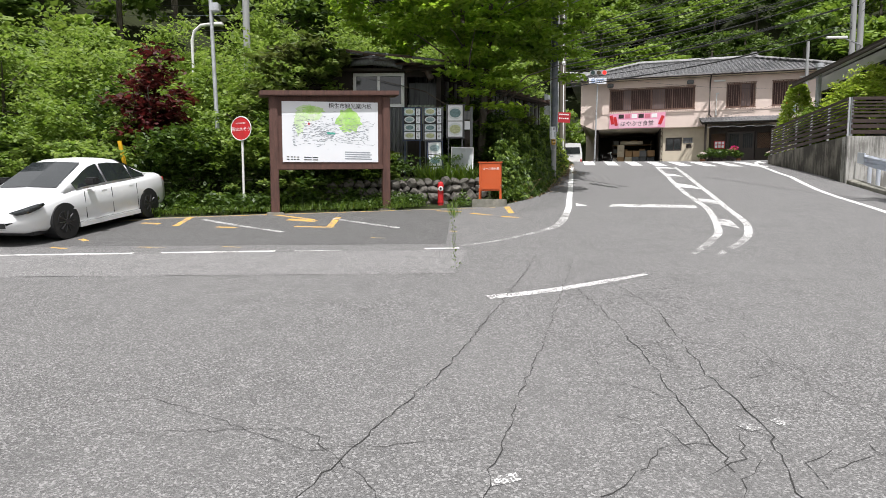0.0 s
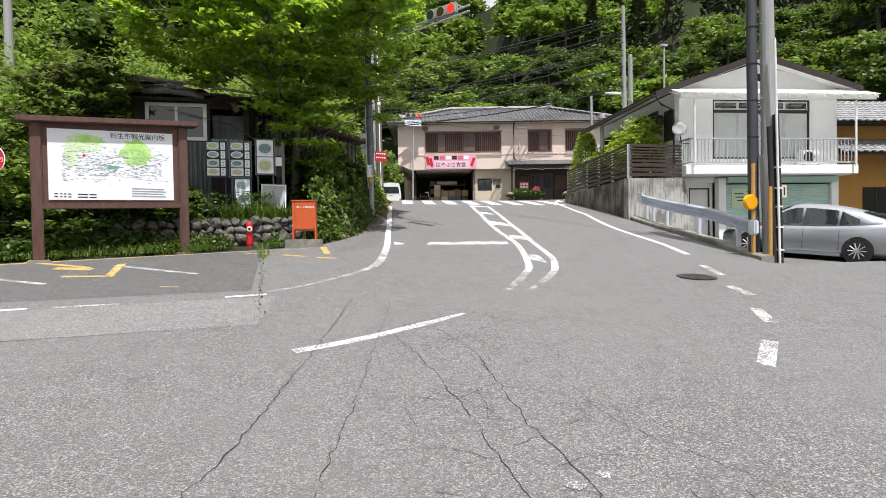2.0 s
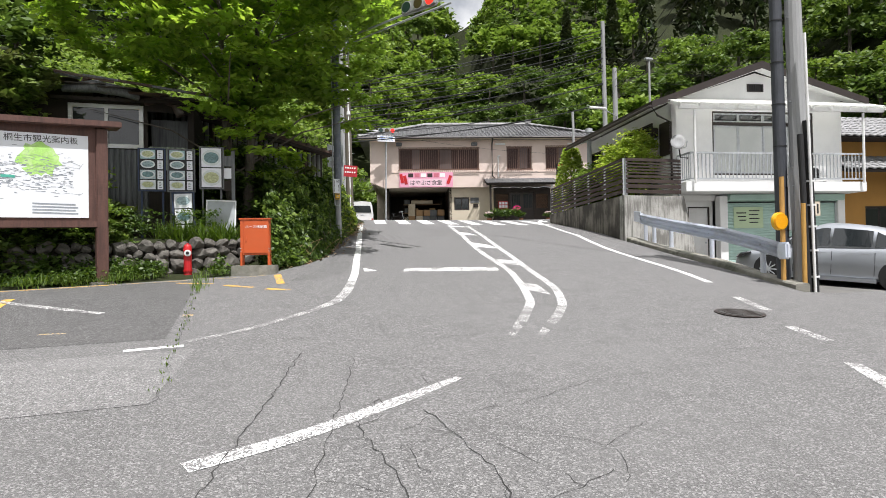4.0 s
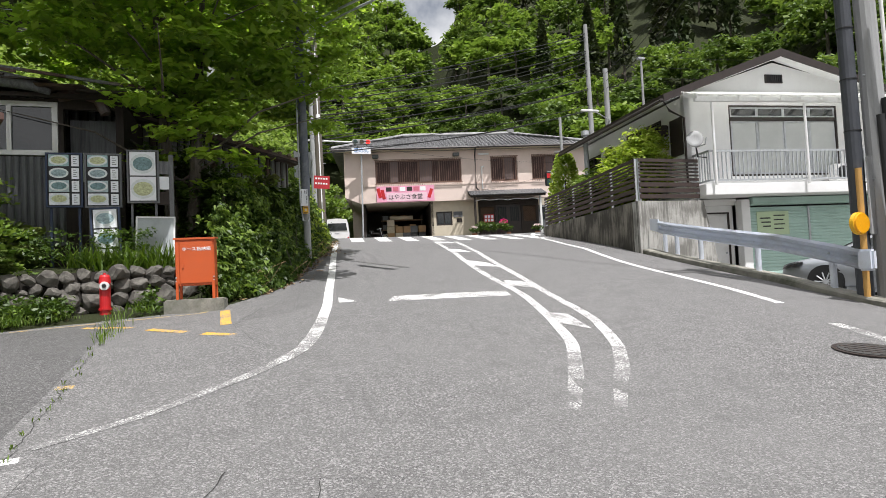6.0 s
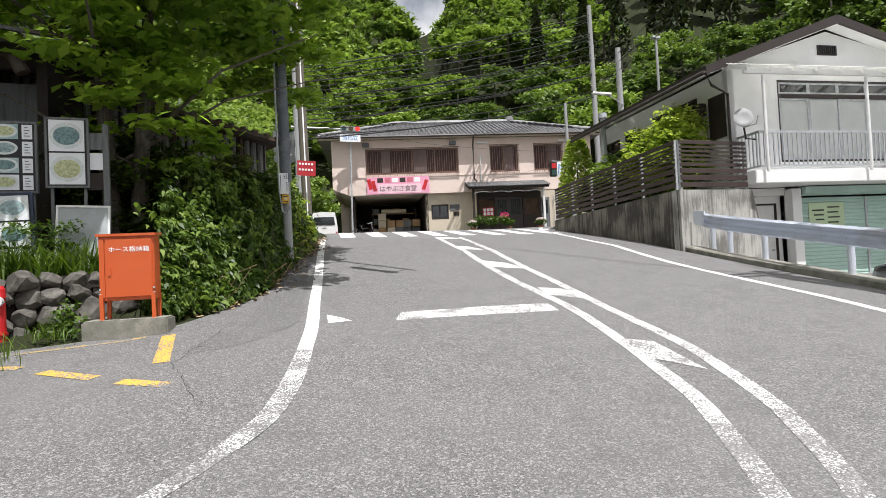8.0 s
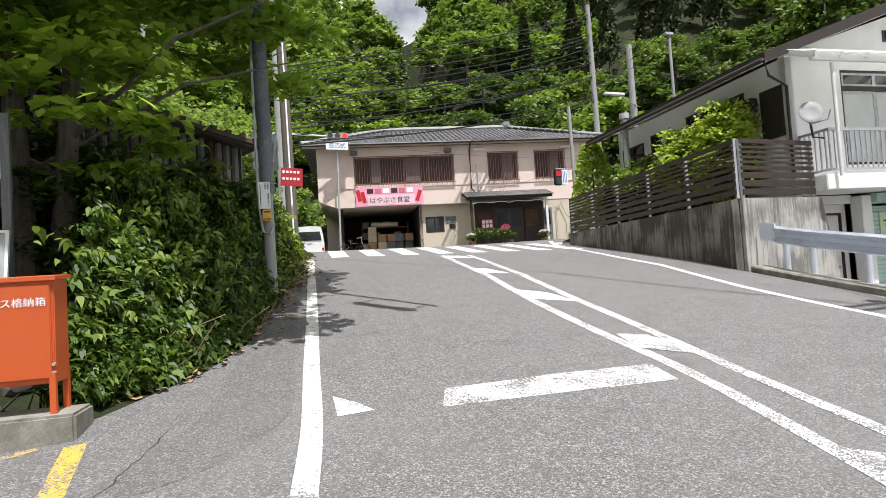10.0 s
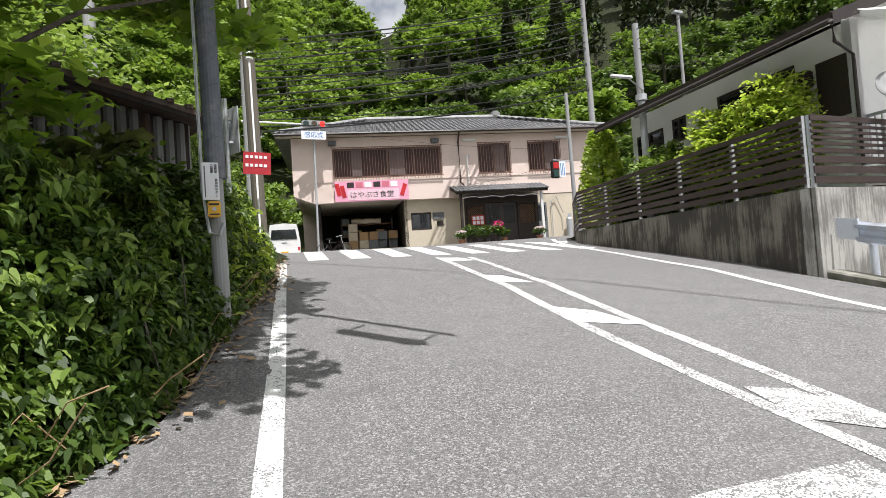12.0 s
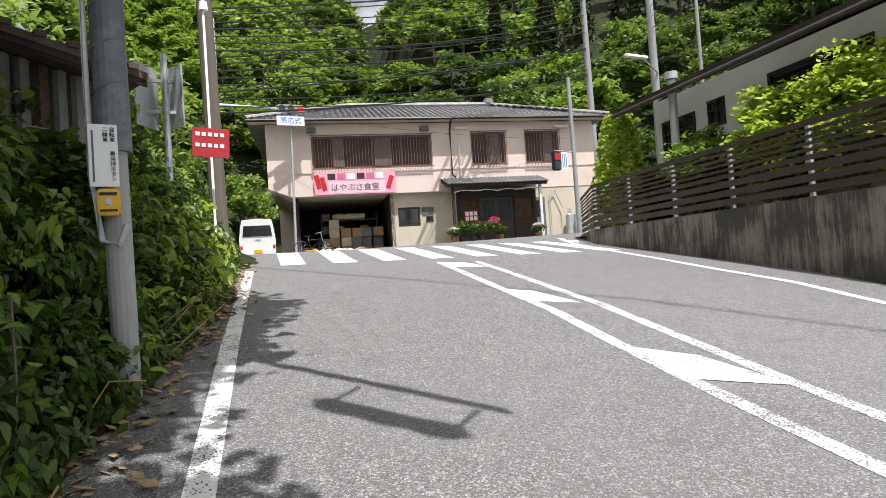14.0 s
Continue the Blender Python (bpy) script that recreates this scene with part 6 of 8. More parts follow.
for z, m in ((2.2, M_GREYWOOD), (1.9, M_MAPWHITE), (1.6, M_DARKWOOD_SHADE)):
    part("notice", box(-0.26, -0.03, -0.03, -0.01, z - 0.13, z + 0.12), m, gp)


def shed():
    s = thing("old_shed", Matrix.Translation((0, 19.5, 1.7)), "dilapidated timber shed with sagging rusted roof", "shed")
    part("front_wall", wall_with_holes(-6.2, -1.15, 0, 3.6, 0, 0.12, [(-4.0, -2.36, 2.45, 3.5), (-2.25, -1.3, 1.9, 3.4)]), M_DARKWOOD_SHADE, s, "dark weathered board wall")
    part("side_wall", box(-1.27, -1.15, 0.12, 4.5, 0, 3.6), M_DARKWOOD_SHADE, s)
    part("back_wall", box(-6.2, -1.15, 4.4, 4.5, 0, 3.6), M_DARKWOOD_SHADE, s)
    part("side_wall", box(-6.2, -6.08, 0.12, 4.5, 0, 3.6), M_DARKWOOD_SHADE, s)
    w = part("window", wall_with_holes(-4.02, -2.34, 2.43, 3.52, -0.05, 0.03, [(-3.92, -3.22, 2.53, 3.42), (-3.14, -2.44, 2.53, 3.42)]), M_WHITE, s, "old white framed sliding window")
    part("pane", box(-3.93, -3.2, -0.02, -0.01, 2.52, 3.43), M_GLASS_DARK, w)
    part("pane", box(-3.15, -2.43, 0.0, 0.01, 2.52, 3.43), M_GLASS_DARK, w)
    for i in range(14):
        x = -4.05 + i * 0.13
        part("sheet_rib", prism([(x, 0), (x + 0.05, -0.05), (x + 0.1, -0.05), (x + 0.13, 0)], "z", 0.6, 2.4), M_GREYWOOD, s)
    for i in range(7):
        x = -2.25 + i * 0.13
        part("corrugated_rib", prism([(x, 0.06), (x + 0.05, 0.0), (x + 0.09, 0.0), (x + 0.13, 0.06)], "z", 1.9, 2.5), plain("pale_green_sheet_metal", (0.3, 0.34, 0.27), 0.6, var=0.15), s)
    part("inner_sheet", box(-2.25, -1.3, 0.5, 0.52, 2.5, 3.3), M_GREYWOOD, s, "grey panel inside the open bay")
    part("duct", polytube([(-2.3, -0.1, 3.62), (-1.9, -0.15, 3.7), (-1.6, -0.1, 3.6), (-1.45, -0.1, 3.3)], 0.11, 10), M_RUST, s, "rusted flue pipe under the eave")
    part("eave_beam", box(-4.3, -1.0, -0.35, -0.25, 3.54, 3.62), M_DARKWOOD_SHADE, s)
    # sagging roof of overlapping sheets
    r = np.random.default_rng(2)
    for i in range(9):
        x0, x1 = -6.6 + i * 0.68, -6.6 + (i + 1) * 0.68 + 0.16
        z = 4.35 - 0.09 * i + r.uniform(-0.06, 0.06)
        bm = prism([(-0.75 + r.uniform(-0.15, 0.1), z - 0.12 + r.uniform(-0.05, 0.05)), (2.3, z + 0.35), (4.9, z - 0.1), (4.9, z - 0.14), (2.3, z + 0.31), (-0.75, z - 0.16)], "x", x0, x1)
        part("roof_sheet", bm, (M_RUST, M_DARKWOOD_SHADE, M_DARKWOOD_SHADE)[i % 3], s)
    for i in range(6):
        x = -5.0 + i * 0.75
        part("loose_plank", tube((x, -0.75, 4.2 - 0.09 * i), (x + 1.4, -0.6 + r.uniform(-0.1, 0.1), 4.06 - 0.09 * i + r.uniform(-0.1, 0.1)), 0.035, seg=5), (M_GREYWOOD, M_RUST)[i % 2], s)
    part("tarp_fold", polytube([(-4.0, -0.5, 3.75), (-3.3, -0.55, 3.82), (-2.7, -0.5, 3.74), (-2.35, -0.45, 3.6)], [0.1, 0.16, 0.13, 0.06], 8), M_GREYWOOD, s, "grey tarpaulin bunched under the eave", True)


shed()
M_SHEET = plain("grey_corrugated_iron", (0.2, 0.205, 0.2), 0.55, var=0.15, scale=3, dirt=(0.16, 0.13, 0.1), stretch=(3, 3, 0.4))
s2 = thing("roadside_shed", Matrix.Translation((2.85, 23.03, 1.9)) @ pose(0, 0, 0, 0, 0, 22.6), "dark corrugated iron shed behind the bushes", "shed")
eave = lambda x: 2.93 - 0.1716 * x
part("wall", prism([(-7.0, 0), (-0.25, 0), (-0.25, eave(-0.25) - 0.08), (-7.0, eave(-7) - 0.08)], "y", 0.5, 0.6), M_DARKWOOD_SHADE, s2)
part("wall", box(-0.35, -0.25, 0.6, 4.4, 0, eave(-0.25) - 0.08), M_DARKWOOD_SHADE, s2)
for i in range(23):
    y = 0.5 + i * 0.165
    part("sheet_rib", prism([(-0.25, y), (-0.21, y + 0.04), (-0.21, y + 0.09), (-0.25, y + 0.13)], "z", 0.2, eave(-0.25) - 0.1), M_SHEET, s2)
for i in range(40):
    x = -6.95 + i * 0.167
    part("sheet_rib", prism([(x, 0.5), (x + 0.04, 0.46), (x + 0.09, 0.46), (x + 0.13, 0.5)], "z", 0.2, eave(x) - 0.13), M_SHEET if i % 9 else M_RUST, s2)
part("roof", prism([(-7.3, eave(-7.3) - 0.09), (0.0, eave(0) - 0.09), (0.0, eave(0) - 0.01), (-7.3, eave(-7.3) - 0.01)], "y", 0.0, 4.8), M_RUST, s2, "rusted corrugated roof")
for i in range(26):
    x = -7.2 + i * 0.28
    part("roof_rib", box(x, x + 0.1, -0.03, 4.8, eave(x) - 0.03, eave(x) + 0.03), M_RUST, s2)
part("fascia", prism([(-7.3, eave(-7.3) - 0.16), (0.0, eave(0) - 0.16), (0.0, eave(0) - 0.02), (-7.3, eave(-7.3) - 0.02)], "y", 0.02, 0.05), M_DARKWOOD_SHADE, s2)
rv = thing("roof_cowl", s2.matrix_world @ pose(-2.6, 1.6, eave(-2.6)), "small grey metal cowl on the shed roof", "vent")
part("body", box(-0.22, 0.22, -0.18, 0.18, -0.05, 0.26, 0.03), M_GALV, rv)
part("hood", prism([(-0.3, 0.26), (0.3, 0.26), (0.0, 0.46)], "y", -0.26, 0.26), M_GALV, rv)

# ---- plants ----
prng = np.random.default_rng(77)


def branchy(base, height, spread, n, rng, r0=0.1):
    """A trunk that forks into limbs; returns its mesh and the limb ends."""
    bm = bmesh.new()
    ends = []
    b = Vector(base)
    fork = b + Vector((rng.normal(0, 0.05), rng.normal(0, 0.05), height * 0.4))
    polytube([b, b + (fork - b) * 0.5 + Vector((0.03, 0, 0)), fork], [r0 * 1.25, r0 * 1.0, r0 * 0.8], 8, bm)
    for i in range(n):
        a = 2 * math.pi * (i + rng.uniform(0, 0.6)) / n
        d = Vector((math.cos(a) * spread * rng.uniform(0.5, 1), math.sin(a) * spread * rng.uniform(0.5, 1), height * rng.uniform(0.35, 0.62)))
        mid = fork + d * 0.5 + Vector((0, 0, 0.12 * height * rng.uniform(0, 1)))
        end = fork + d
        polytube([fork - Vector((0, 0, 0.1)), mid, end], [r0 * 0.55, r0 * 0.32, r0 * 0.08], 6, bm)
        ends += [mid, end]
        for k in range(3):
            e2 = mid + Vector((rng.normal(0, spread * 0.3), rng.normal(0, spread * 0.3), rng.uniform(0, height * 0.2)))
            polytube([mid, (mid + e2) / 2 + Vector((0, 0, 0.05)), e2], [r0 * 0.25, r0 * 0.14, r0 * 0.04], 5, bm)
            ends.append(e2)
    return bm, ends


def sprays(rng, centres, per, rad, flat):
    return np.concatenate([blob_points(rng, per, c, (rad * rng.uniform(0.7, 1.3), rad * rng.uniform(0.7, 1.3), rad * flat), 0.05) for c in centres])


# the big maple over the lot edge
mp = thing("maple_tree", Matrix.Translation((-0.2, 19.3, 1.75)), "tall spreading maple with twin trunks and layered fresh leaves", "tree")
bm = bmesh.new()
limbs = []
for k, (dx, lean) in enumerate(((0.0, -0.04), (0.3, 0.05))):
    b = Vector((dx, 0, -0.2))
    t1, t2, t3 = b + Vector((lean * 2, 0.05, 1.9)), b + Vector((lean * 5, 0.1, 4.2)), b + Vector((lean * 9, 0.2, 7.4))
    polytube([b, t1, t2, t3], [0.16, 0.125, 0.09, 0.03], 9, bm)
    limbs += [t1, t2, t3]
    for i in range(11):
        s = (t1 + (t2 - t1) * (i / 5)) if i < 6 else (t2 + (t3 - t2) * ((i - 6) / 5))
        a = 2 * math.pi * (i * 0.382 + k * 0.5)
        L = 3.7 - i * 0.18
        e = s + Vector((math.cos(a) * L, math.sin(a) * L, 1.0 + prng.uniform(0, 1.0)))
        mid = s + (e - s) * 0.5 + Vector((0, 0, 0.35))
        polytube([s, mid, e], [0.036, 0.02, 0.006], 6, bm)
        limbs += [mid, e, (mid + e) / 2]
part("trunk", bm, M_BARK, mp, "grey-brown twin trunk and limbs")
cs = []
while len(cs) < 400:
    p = prng.uniform(-1, 1, 3)
    if p[0] ** 2 + p[1] ** 2 + (0.8 * p[2]) ** 2 > 1 or p[0] ** 2 + p[1] ** 2 + p[2] ** 2 < 0.14:
        continue
    c = np.array([-0.1 + p[0] * 4.9, 0.3 + p[1] * 3.6 + 0.25 * max(0.0, p[0]) * 3, 7.1 + p[2] * 3.0])
    low = 3.7 + 0.3 * abs(c[0] - 0.3) * (1 if c[0] < 0 else 0.25)
    sx, sy = -0.2 + c[0] - 0.045 * c[2], 19.3 + c[1] + 0.369 * c[2]
    if c[2] < low or (sx > 2.9 and sy < 20.7) or (sx > 3.4 and sy < 22.5):
        continue
    cs.append(c)
for c in prng.uniform((1.4, 0.4, 3.4), (3.6, 2.2, 5.0), (18, 3)):
    cs.append(c)
for c in prng.uniform((-0.5, -1.3, 1.7), (1.6, 0.3, 4.8), (34, 3)):
    cs.append(c)
for c in prng.uniform((2.2, -3.4, 5.6), (3.35, -1.2, 7.4), (28, 3)):
    cs.append(c)
raw_mesh("crown", leaves(sprays(prng, cs, 100, 0.72, 0.16), 0.15, prng, 1.2, 1.4, 0.25), 4, L_MAPLE, mp)


def shrub(name, base, size, mat, n, leaf, label, cat="shrub", stem=True, rng=prng, group=""):
    s = thing(name, Matrix.Translation(base), label, cat, group)
    if stem:
        bm, ends = branchy((0, 0, -0.1), size[2] * 0.75, size[0] * 0.5, 5, rng, 0.05 + 0.015 * size[2])
        part("stem", bm, M_BARK, s)["kind"] = "stuff"
    k = max(8, n // 55)
    d = rng.normal(size=(k, 3))
    d /= np.linalg.norm(d, axis=1)[:, None]
    cc = d * rng.uniform(0.35, 0.95, (k, 1)) * np.array([size[0] / 2, size[1] / 2, size[2] / 2]) + np.array([0, 0, size[2] * 0.55])
    cc[:, 2] = np.maximum(cc[:, 2], 0.1)
    raw_mesh("foliage", leaves(sprays(rng, cc, n // k, 0.17 * (size[0] + size[2]) / 2, 0.45), leaf, rng, 0.8), 4, mat, s)
    return s


# sunlit trees behind the roadside shed
for x, y, w, h in ((-1.2, 31.5, 5.0, 7.5), (-6.0, 30.5, 5.0, 7.8), (1.9, 35.5, 4.2, 6.5), (-10.5, 30.0, 5.0, 8.0)):
    shrub("broadleaf_tree", (x, y, land(x, y)), (w, w, h), L_BANK, 6500, 0.17, "light green spreading tree behind the shed", "tree", group="trees behind the shed")
# bank of shrubs behind the lot
LM = [L_BANK, L_FOREST_LIGHT, L_BUSH, L_BANK]
for i in range(26):
    x = -19.0 + i * 0.62 + prng.uniform(-0.3, 0.3)
    d = 1.0 + (i % 3) * 1.5 + prng.uniform(0, 0.6)
    if -6.9 < x < -5.6 and d < 1.6:
        d = 1.7
    y = lot_y(x) + d
    h = (1.5, 2.4, 3.4)[i % 3] * prng.uniform(0.8, 1.15)
    shrub("bank_shrub", (x, y, land(x, y)), (2.3, 2.0, h), LM[i % 4], 3400, 0.095, "tangled green shrub on the bank behind the lot", stem=False, group="bank shrubs")
for x, y, w, h in ((-16, 19.5, 5, 5.5), (-12.8, 19.5, 4.2, 4.6), (-19.5, 17, 5, 5.0), (-10.6, 20.5, 3.6, 3.8), (-7.6, 20.5, 3.4, 3.6), (-8.6, 24.0, 4.6, 6.0), (-5.4, 26.5, 4.8, 6.5), (-12.5, 25.5, 5.0, 7.0), (-16.5, 24.0, 5.0, 7.0)):
    shrub("broadleaf_tree", (x, y, land(x, y)), (w, w, h), L_BANK if w > 4 else L_FOREST_LIGHT, 7500, 0.125, "bushy light green young tree on the bank", "tree", group="bank trees")
shrub("red_maple", (-8.9, 15.9, 1.5), (2.2, 1.6, 3.7), L_RED, 3600, 0.12, "dark red leaved small maple on the bank", "tree")
for i in range(7):
    x = -5.3 + i * 0.42
    y = lot_y(x) + 1.35 + prng.uniform(0, 0.5)
    shrub("hedge_shrub", (x, y, gz(x, lot_y(x))), (1.1, 1.0, 1.35 * prng.uniform(0.75, 1.15)), L_BUSH if i % 3 else L_VINE, 1000, 0.11, "green undergrowth behind the map board", stem=False, group="undergrowth behind the board")
for x, y, z, w, h in ((-5.4, 18.6, 4.0, 2.3, 2.3), (-4.5, 18.5, 4.5, 1.4, 1.5), (-6.4, 18.6, 2.6, 2.2, 3.2), (-7.0, 18.2, 1.6, 2.0, 2.2), (-4.0, 18.6, 1.6, 1.6, 1.5), (-2.9, 18.5, 1.6, 1.2, 1.1), (0.9, 21.5, 1.9, 1.6, 2.1), (2.0, 22.3, 2.2, 1.3, 1.7), (-0.4, 22.3, 2.0, 1.8, 2.4), (2.1, 25.4, 2.6, 1.2, 2.4), (1.4, 20.6, 1.8, 1.6, 2.2)):
    shrub("climbing_vine", (x, y, z), (w, w * 0.7, h), L_VINE, 1800, 0.13, "vine with yellow-green leaves overgrowing the shed", "vine", stem=False, group="vines on the shed")

for x, y, z, w, h in ((0.1, 20.3, 1.6, 2.2, 3.0), (-1.0, 20.4, 1.6, 2.0, 2.6), (0.35, 19.5, 1.5, 1.7, 2.7), (1.05, 19.9, 1.6, 1.6, 2.0), (1.5, 20.9, 1.8, 1.6, 2.0), (-0.5, 19.9, 1.6, 1.6, 2.9), (2.1, 21.6, 1.9, 1.4, 1.9)):
    shrub("thicket_shrub", (x, y, z), (w, w * 0.8, h), L_BUSH, 3600, 0.085, "leafy green thicket between the maple and the sheds", stem=False, group="thicket under the maple")

for x, d, z, w, h in ((-4.3, 1.0, 0.05, 1.0, 1.0), (-3.7, 1.25, 0.5, 0.9, 0.7), (-3.0, 1.3, 0.7, 0.8, 0.5), (-5.2, 1.0, 0.0, 1.2, 1.1), (-2.3, 1.35, 0.75, 0.7, 0.45), (-6.3, 0.95, 0.0, 1.0, 0.8)):
    shrub("bank_vine", (x, lot_y(x) + d, gz(x, lot_y(x)) + z), (w, w * 0.6, h), L_BANK, 520, 0.085, "bright yellow-green vine hanging over the stones", "vine", stem=False, group="vines on the stone wall")

# long-leaved clumps above the stone wall, verge grass and litter
def blades(rng, base, n, h, w, spread):
    b = np.asarray(base) + np.concatenate([rng.normal(0, spread, (n, 2)), np.zeros((n, 1))], axis=1)
    d = rng.normal(0, 0.45, (n, 2))
    hh = h * rng.uniform(0.5, 1.15, n)
    tip = b + np.stack([d[:, 0] * hh * 0.9, d[:, 1] * hh * 0.9, hh], axis=1)
    mid = (b + tip) / 2 + np.stack([-d[:, 0] * hh * 0.12, -d[:, 1] * hh * 0.12, hh * 0.12], axis=1)
    side = np.stack([-d[:, 1], d[:, 0], np.zeros(n)], axis=1)
    side /= np.linalg.norm(side, axis=1)[:, None] + 1e-9
    side *= w
    return np.stack([b - side * 0.5, mid - side, tip, mid + side], axis=1).reshape(-1, 3)


for i, (x, y) in enumerate(((-1.55, 17.65), (-1.2, 17.7), (-0.85, 17.62), (-0.5, 17.7), (-0.2, 17.62))):
    t = thing("iris_clump", Matrix.Translation((x, y, 1.55)), "clump of long sword-shaped green leaves above the stones", "plant", "iris clumps")
    raw_mesh("leaves", blades(prng, (0, 0, 0), 110, 0.62, 0.016, 0.11), 4, L_GRASS, t)
g = []
for i in range(420):
    x = prng.uniform(-13, 0.6)
    y = lot_y(x) + abs(prng.normal(0.15, 0.35)) - 0.03
    if (-0.2 < x < 0.95 and y > 16.4) or -1.35 < x < -0.5:
        continue
    g.append(blades(prng, (x, y, land(x, y) + 0.02), 16, prng.uniform(0.06, 0.24), 0.006, 0.09))
for i in range(26):
    y = 8.7 + i * 0.27
    x = float(np.interp(y, [8.4, 12.5, 15.6], [-0.22, -0.45, -0.6])) + prng.normal(0, 0.02)
    g.append(blades(prng, (x, y, gz(x, y)), int(5 + 14 * (i > 18)), 0.05 + 0.12 * (i > 18) + 0.1 * (i > 23), 0.006, 0.03 + 0.05 * (i > 19)))
tagged(raw_mesh("verge_grass", np.concatenate(g), 4, L_GRASS), "short weedy grass along the edge of the lot", "grass", kind="stuff")
weeds = []
for i in range(300):
    x = prng.uniform(-8, 1.0)
    y = lot_y(x) + abs(prng.normal(0.5, 0.4)) + 0.1
    if (-0.2 < x < 0.95 and y > 16.35) or -1.45 < x < -0.45:
        continue
    weeds.append(leaves(blob_points(prng, 26, (x, y, land(x, y) + 0.1), (0.2, 0.2, 0.13), 0.1), 0.055, prng, 0.7))
tagged(raw_mesh("verge_weeds", np.concatenate(weeds), 4, L_BUSH), "low leafy weeds on the verge", "weeds", kind="stuff")

ug = []
for i in range(1150):
    x = prng.uniform(-15, -0.35)
    d = prng.uniform(0.35, 2.2) if x < -3 else (prng.uniform(0.3, 0.8) if i % 3 else prng.uniform(1.7, 2.4))
    y = lot_y(x) + d
    if -1.45 < x < -0.45 and d < 1.0:
        continue
    ug.append(leaves(blob_points(prng, 24, (x, y, land(x, y) + 0.12 + 0.22 * min(d, 1.6) * prng.uniform(0, 1.6)), (0.24, 0.24, 0.2 if x < -3 else 0.09), 0.1), 0.085 if x < -3 else 0.05, prng, 0.5, 1.5, 0.1))
tagged(raw_mesh("bank_undergrowth", np.concatenate(ug), 4, L_BUSH), "thick low green undergrowth covering the bank", "undergrowth", kind="stuff")

# thick roadside bushes up to the crossing
SX, SY = [0.75, 1.5, 2.04, 2.48, 2.95, 3.52, 4.3, 4.55], [16.75, 17.2, 17.85, 19.3, 21.0, 23.2, 28.2, 30.6]


def bush_run(s0, s1, n_clump, per, leaf, mat, label, lo=0.0, hi=3.0, depth=(0.0, 3.0), scale=1.0):
    t = thing("roadside_bush", Matrix.Translation((0, 0, 0)), label, "bush", "roadside bushes")
    cc = []
    for _ in range(n_clump):
        s = prng.uniform(s0, s1)
        x, y = float(np.interp(s, SY, SX)), s
        d = depth[0] + (depth[1] - depth[0]) * prng.uniform(0, 1) ** 1.2
        if s < 19.2:
            d = min(d, prng.uniform(0, max(0.1, (x - 0.75) / 0.93)))
        px, py = x - 0.93 * d - 0.12, y + 0.30 * d
        top = (0.25 + 1.95 * (1 - math.exp(-(1.2 if s < 18.2 else 2.6) * d))) * scale * (0.78 + 0.6 * noise.noise((px * 1.1, py * 1.1, 2.0))) * (1.12 if 22.5 < s < 28 else 1.0)
        z = gz(3, py) - 0.05 if py > 18 else land(px, py)
        f = 1 - abs(prng.normal(0, 0.36))
        cc.append((px, py, z + max(0.03, top * max(0.0, f))))
    raw_mesh("foliage", leaves(sprays(prng, cc, per, 0.16, 0.5), leaf, prng, 0.9, 1.9, 0.3, True, spray_ways(prng, len(cc), per)), 7, mat, t)
    tall = []
    for _ in range(14 if scale > 0.8 else 0):
        c = np.array(cc[prng.integers(len(cc))])
        L = prng.uniform(0.25, 0.65)
        lean = prng.normal(0, 0.18, 2)
        m_ = int(L * 34)
        u = prng.uniform(0, 1, m_)
        tall.append(np.stack([c[0] + lean[0] * u + prng.normal(0, 0.07, m_), c[1] + lean[1] * u + prng.normal(0, 0.07, m_), c[2] + L * u], axis=1))
    if tall:
        raw_mesh("sprig", leaves(np.concatenate(tall), leaf * 1.1, prng, 0.4, 1.6, 0.3, True), 7, mat, t, "stuff")
    bm = bmesh.new()
    for _ in range(16):
        c = Vector(cc[prng.integers(len(cc))])
        b = Vector((c.x - 0.1 + prng.normal(0, 0.2), c.y + prng.normal(0, 0.2), gz(3, c.y) - 0.1))
        polytube([b, (b + c) / 2 + Vector((prng.normal(0, 0.06), prng.normal(0, 0.06), 0.1)), c], [0.014, 0.01, 0.004], 5, bm)
    part("twig", bm, M_BARK, t)["kind"] = "stuff"
    return t


B1 = "dense bush of pointed green leaves crowding the road edge"
for s0, s1 in ((16.75, 18.6), (18.4, 20.6), (20.4, 22.8), (22.6, 25.4), (25.2, 28.2), (28.0, 30.4)):
    bush_run(s0, s1, 900, 22, 0.052, L_BUSH, B1)
    bush_run(s0, s1, 190, 18, 0.072, L_FOREST_LIGHT, "bright green saplings in the roadside thicket", depth=(0.3, 2.6), scale=1.08)
bush_run(20.6, 29.5, 240, 14, 0.075, L_LIME, "yellow-green sprigs at the edge of the thicket", depth=(0.0, 0.6))
bush_run(17.0, 23.0, 200, 12, 0.07, L_VINE, "low yellowish weeds at the foot of the thicket", depth=(0.0, 0.7), scale=0.5)
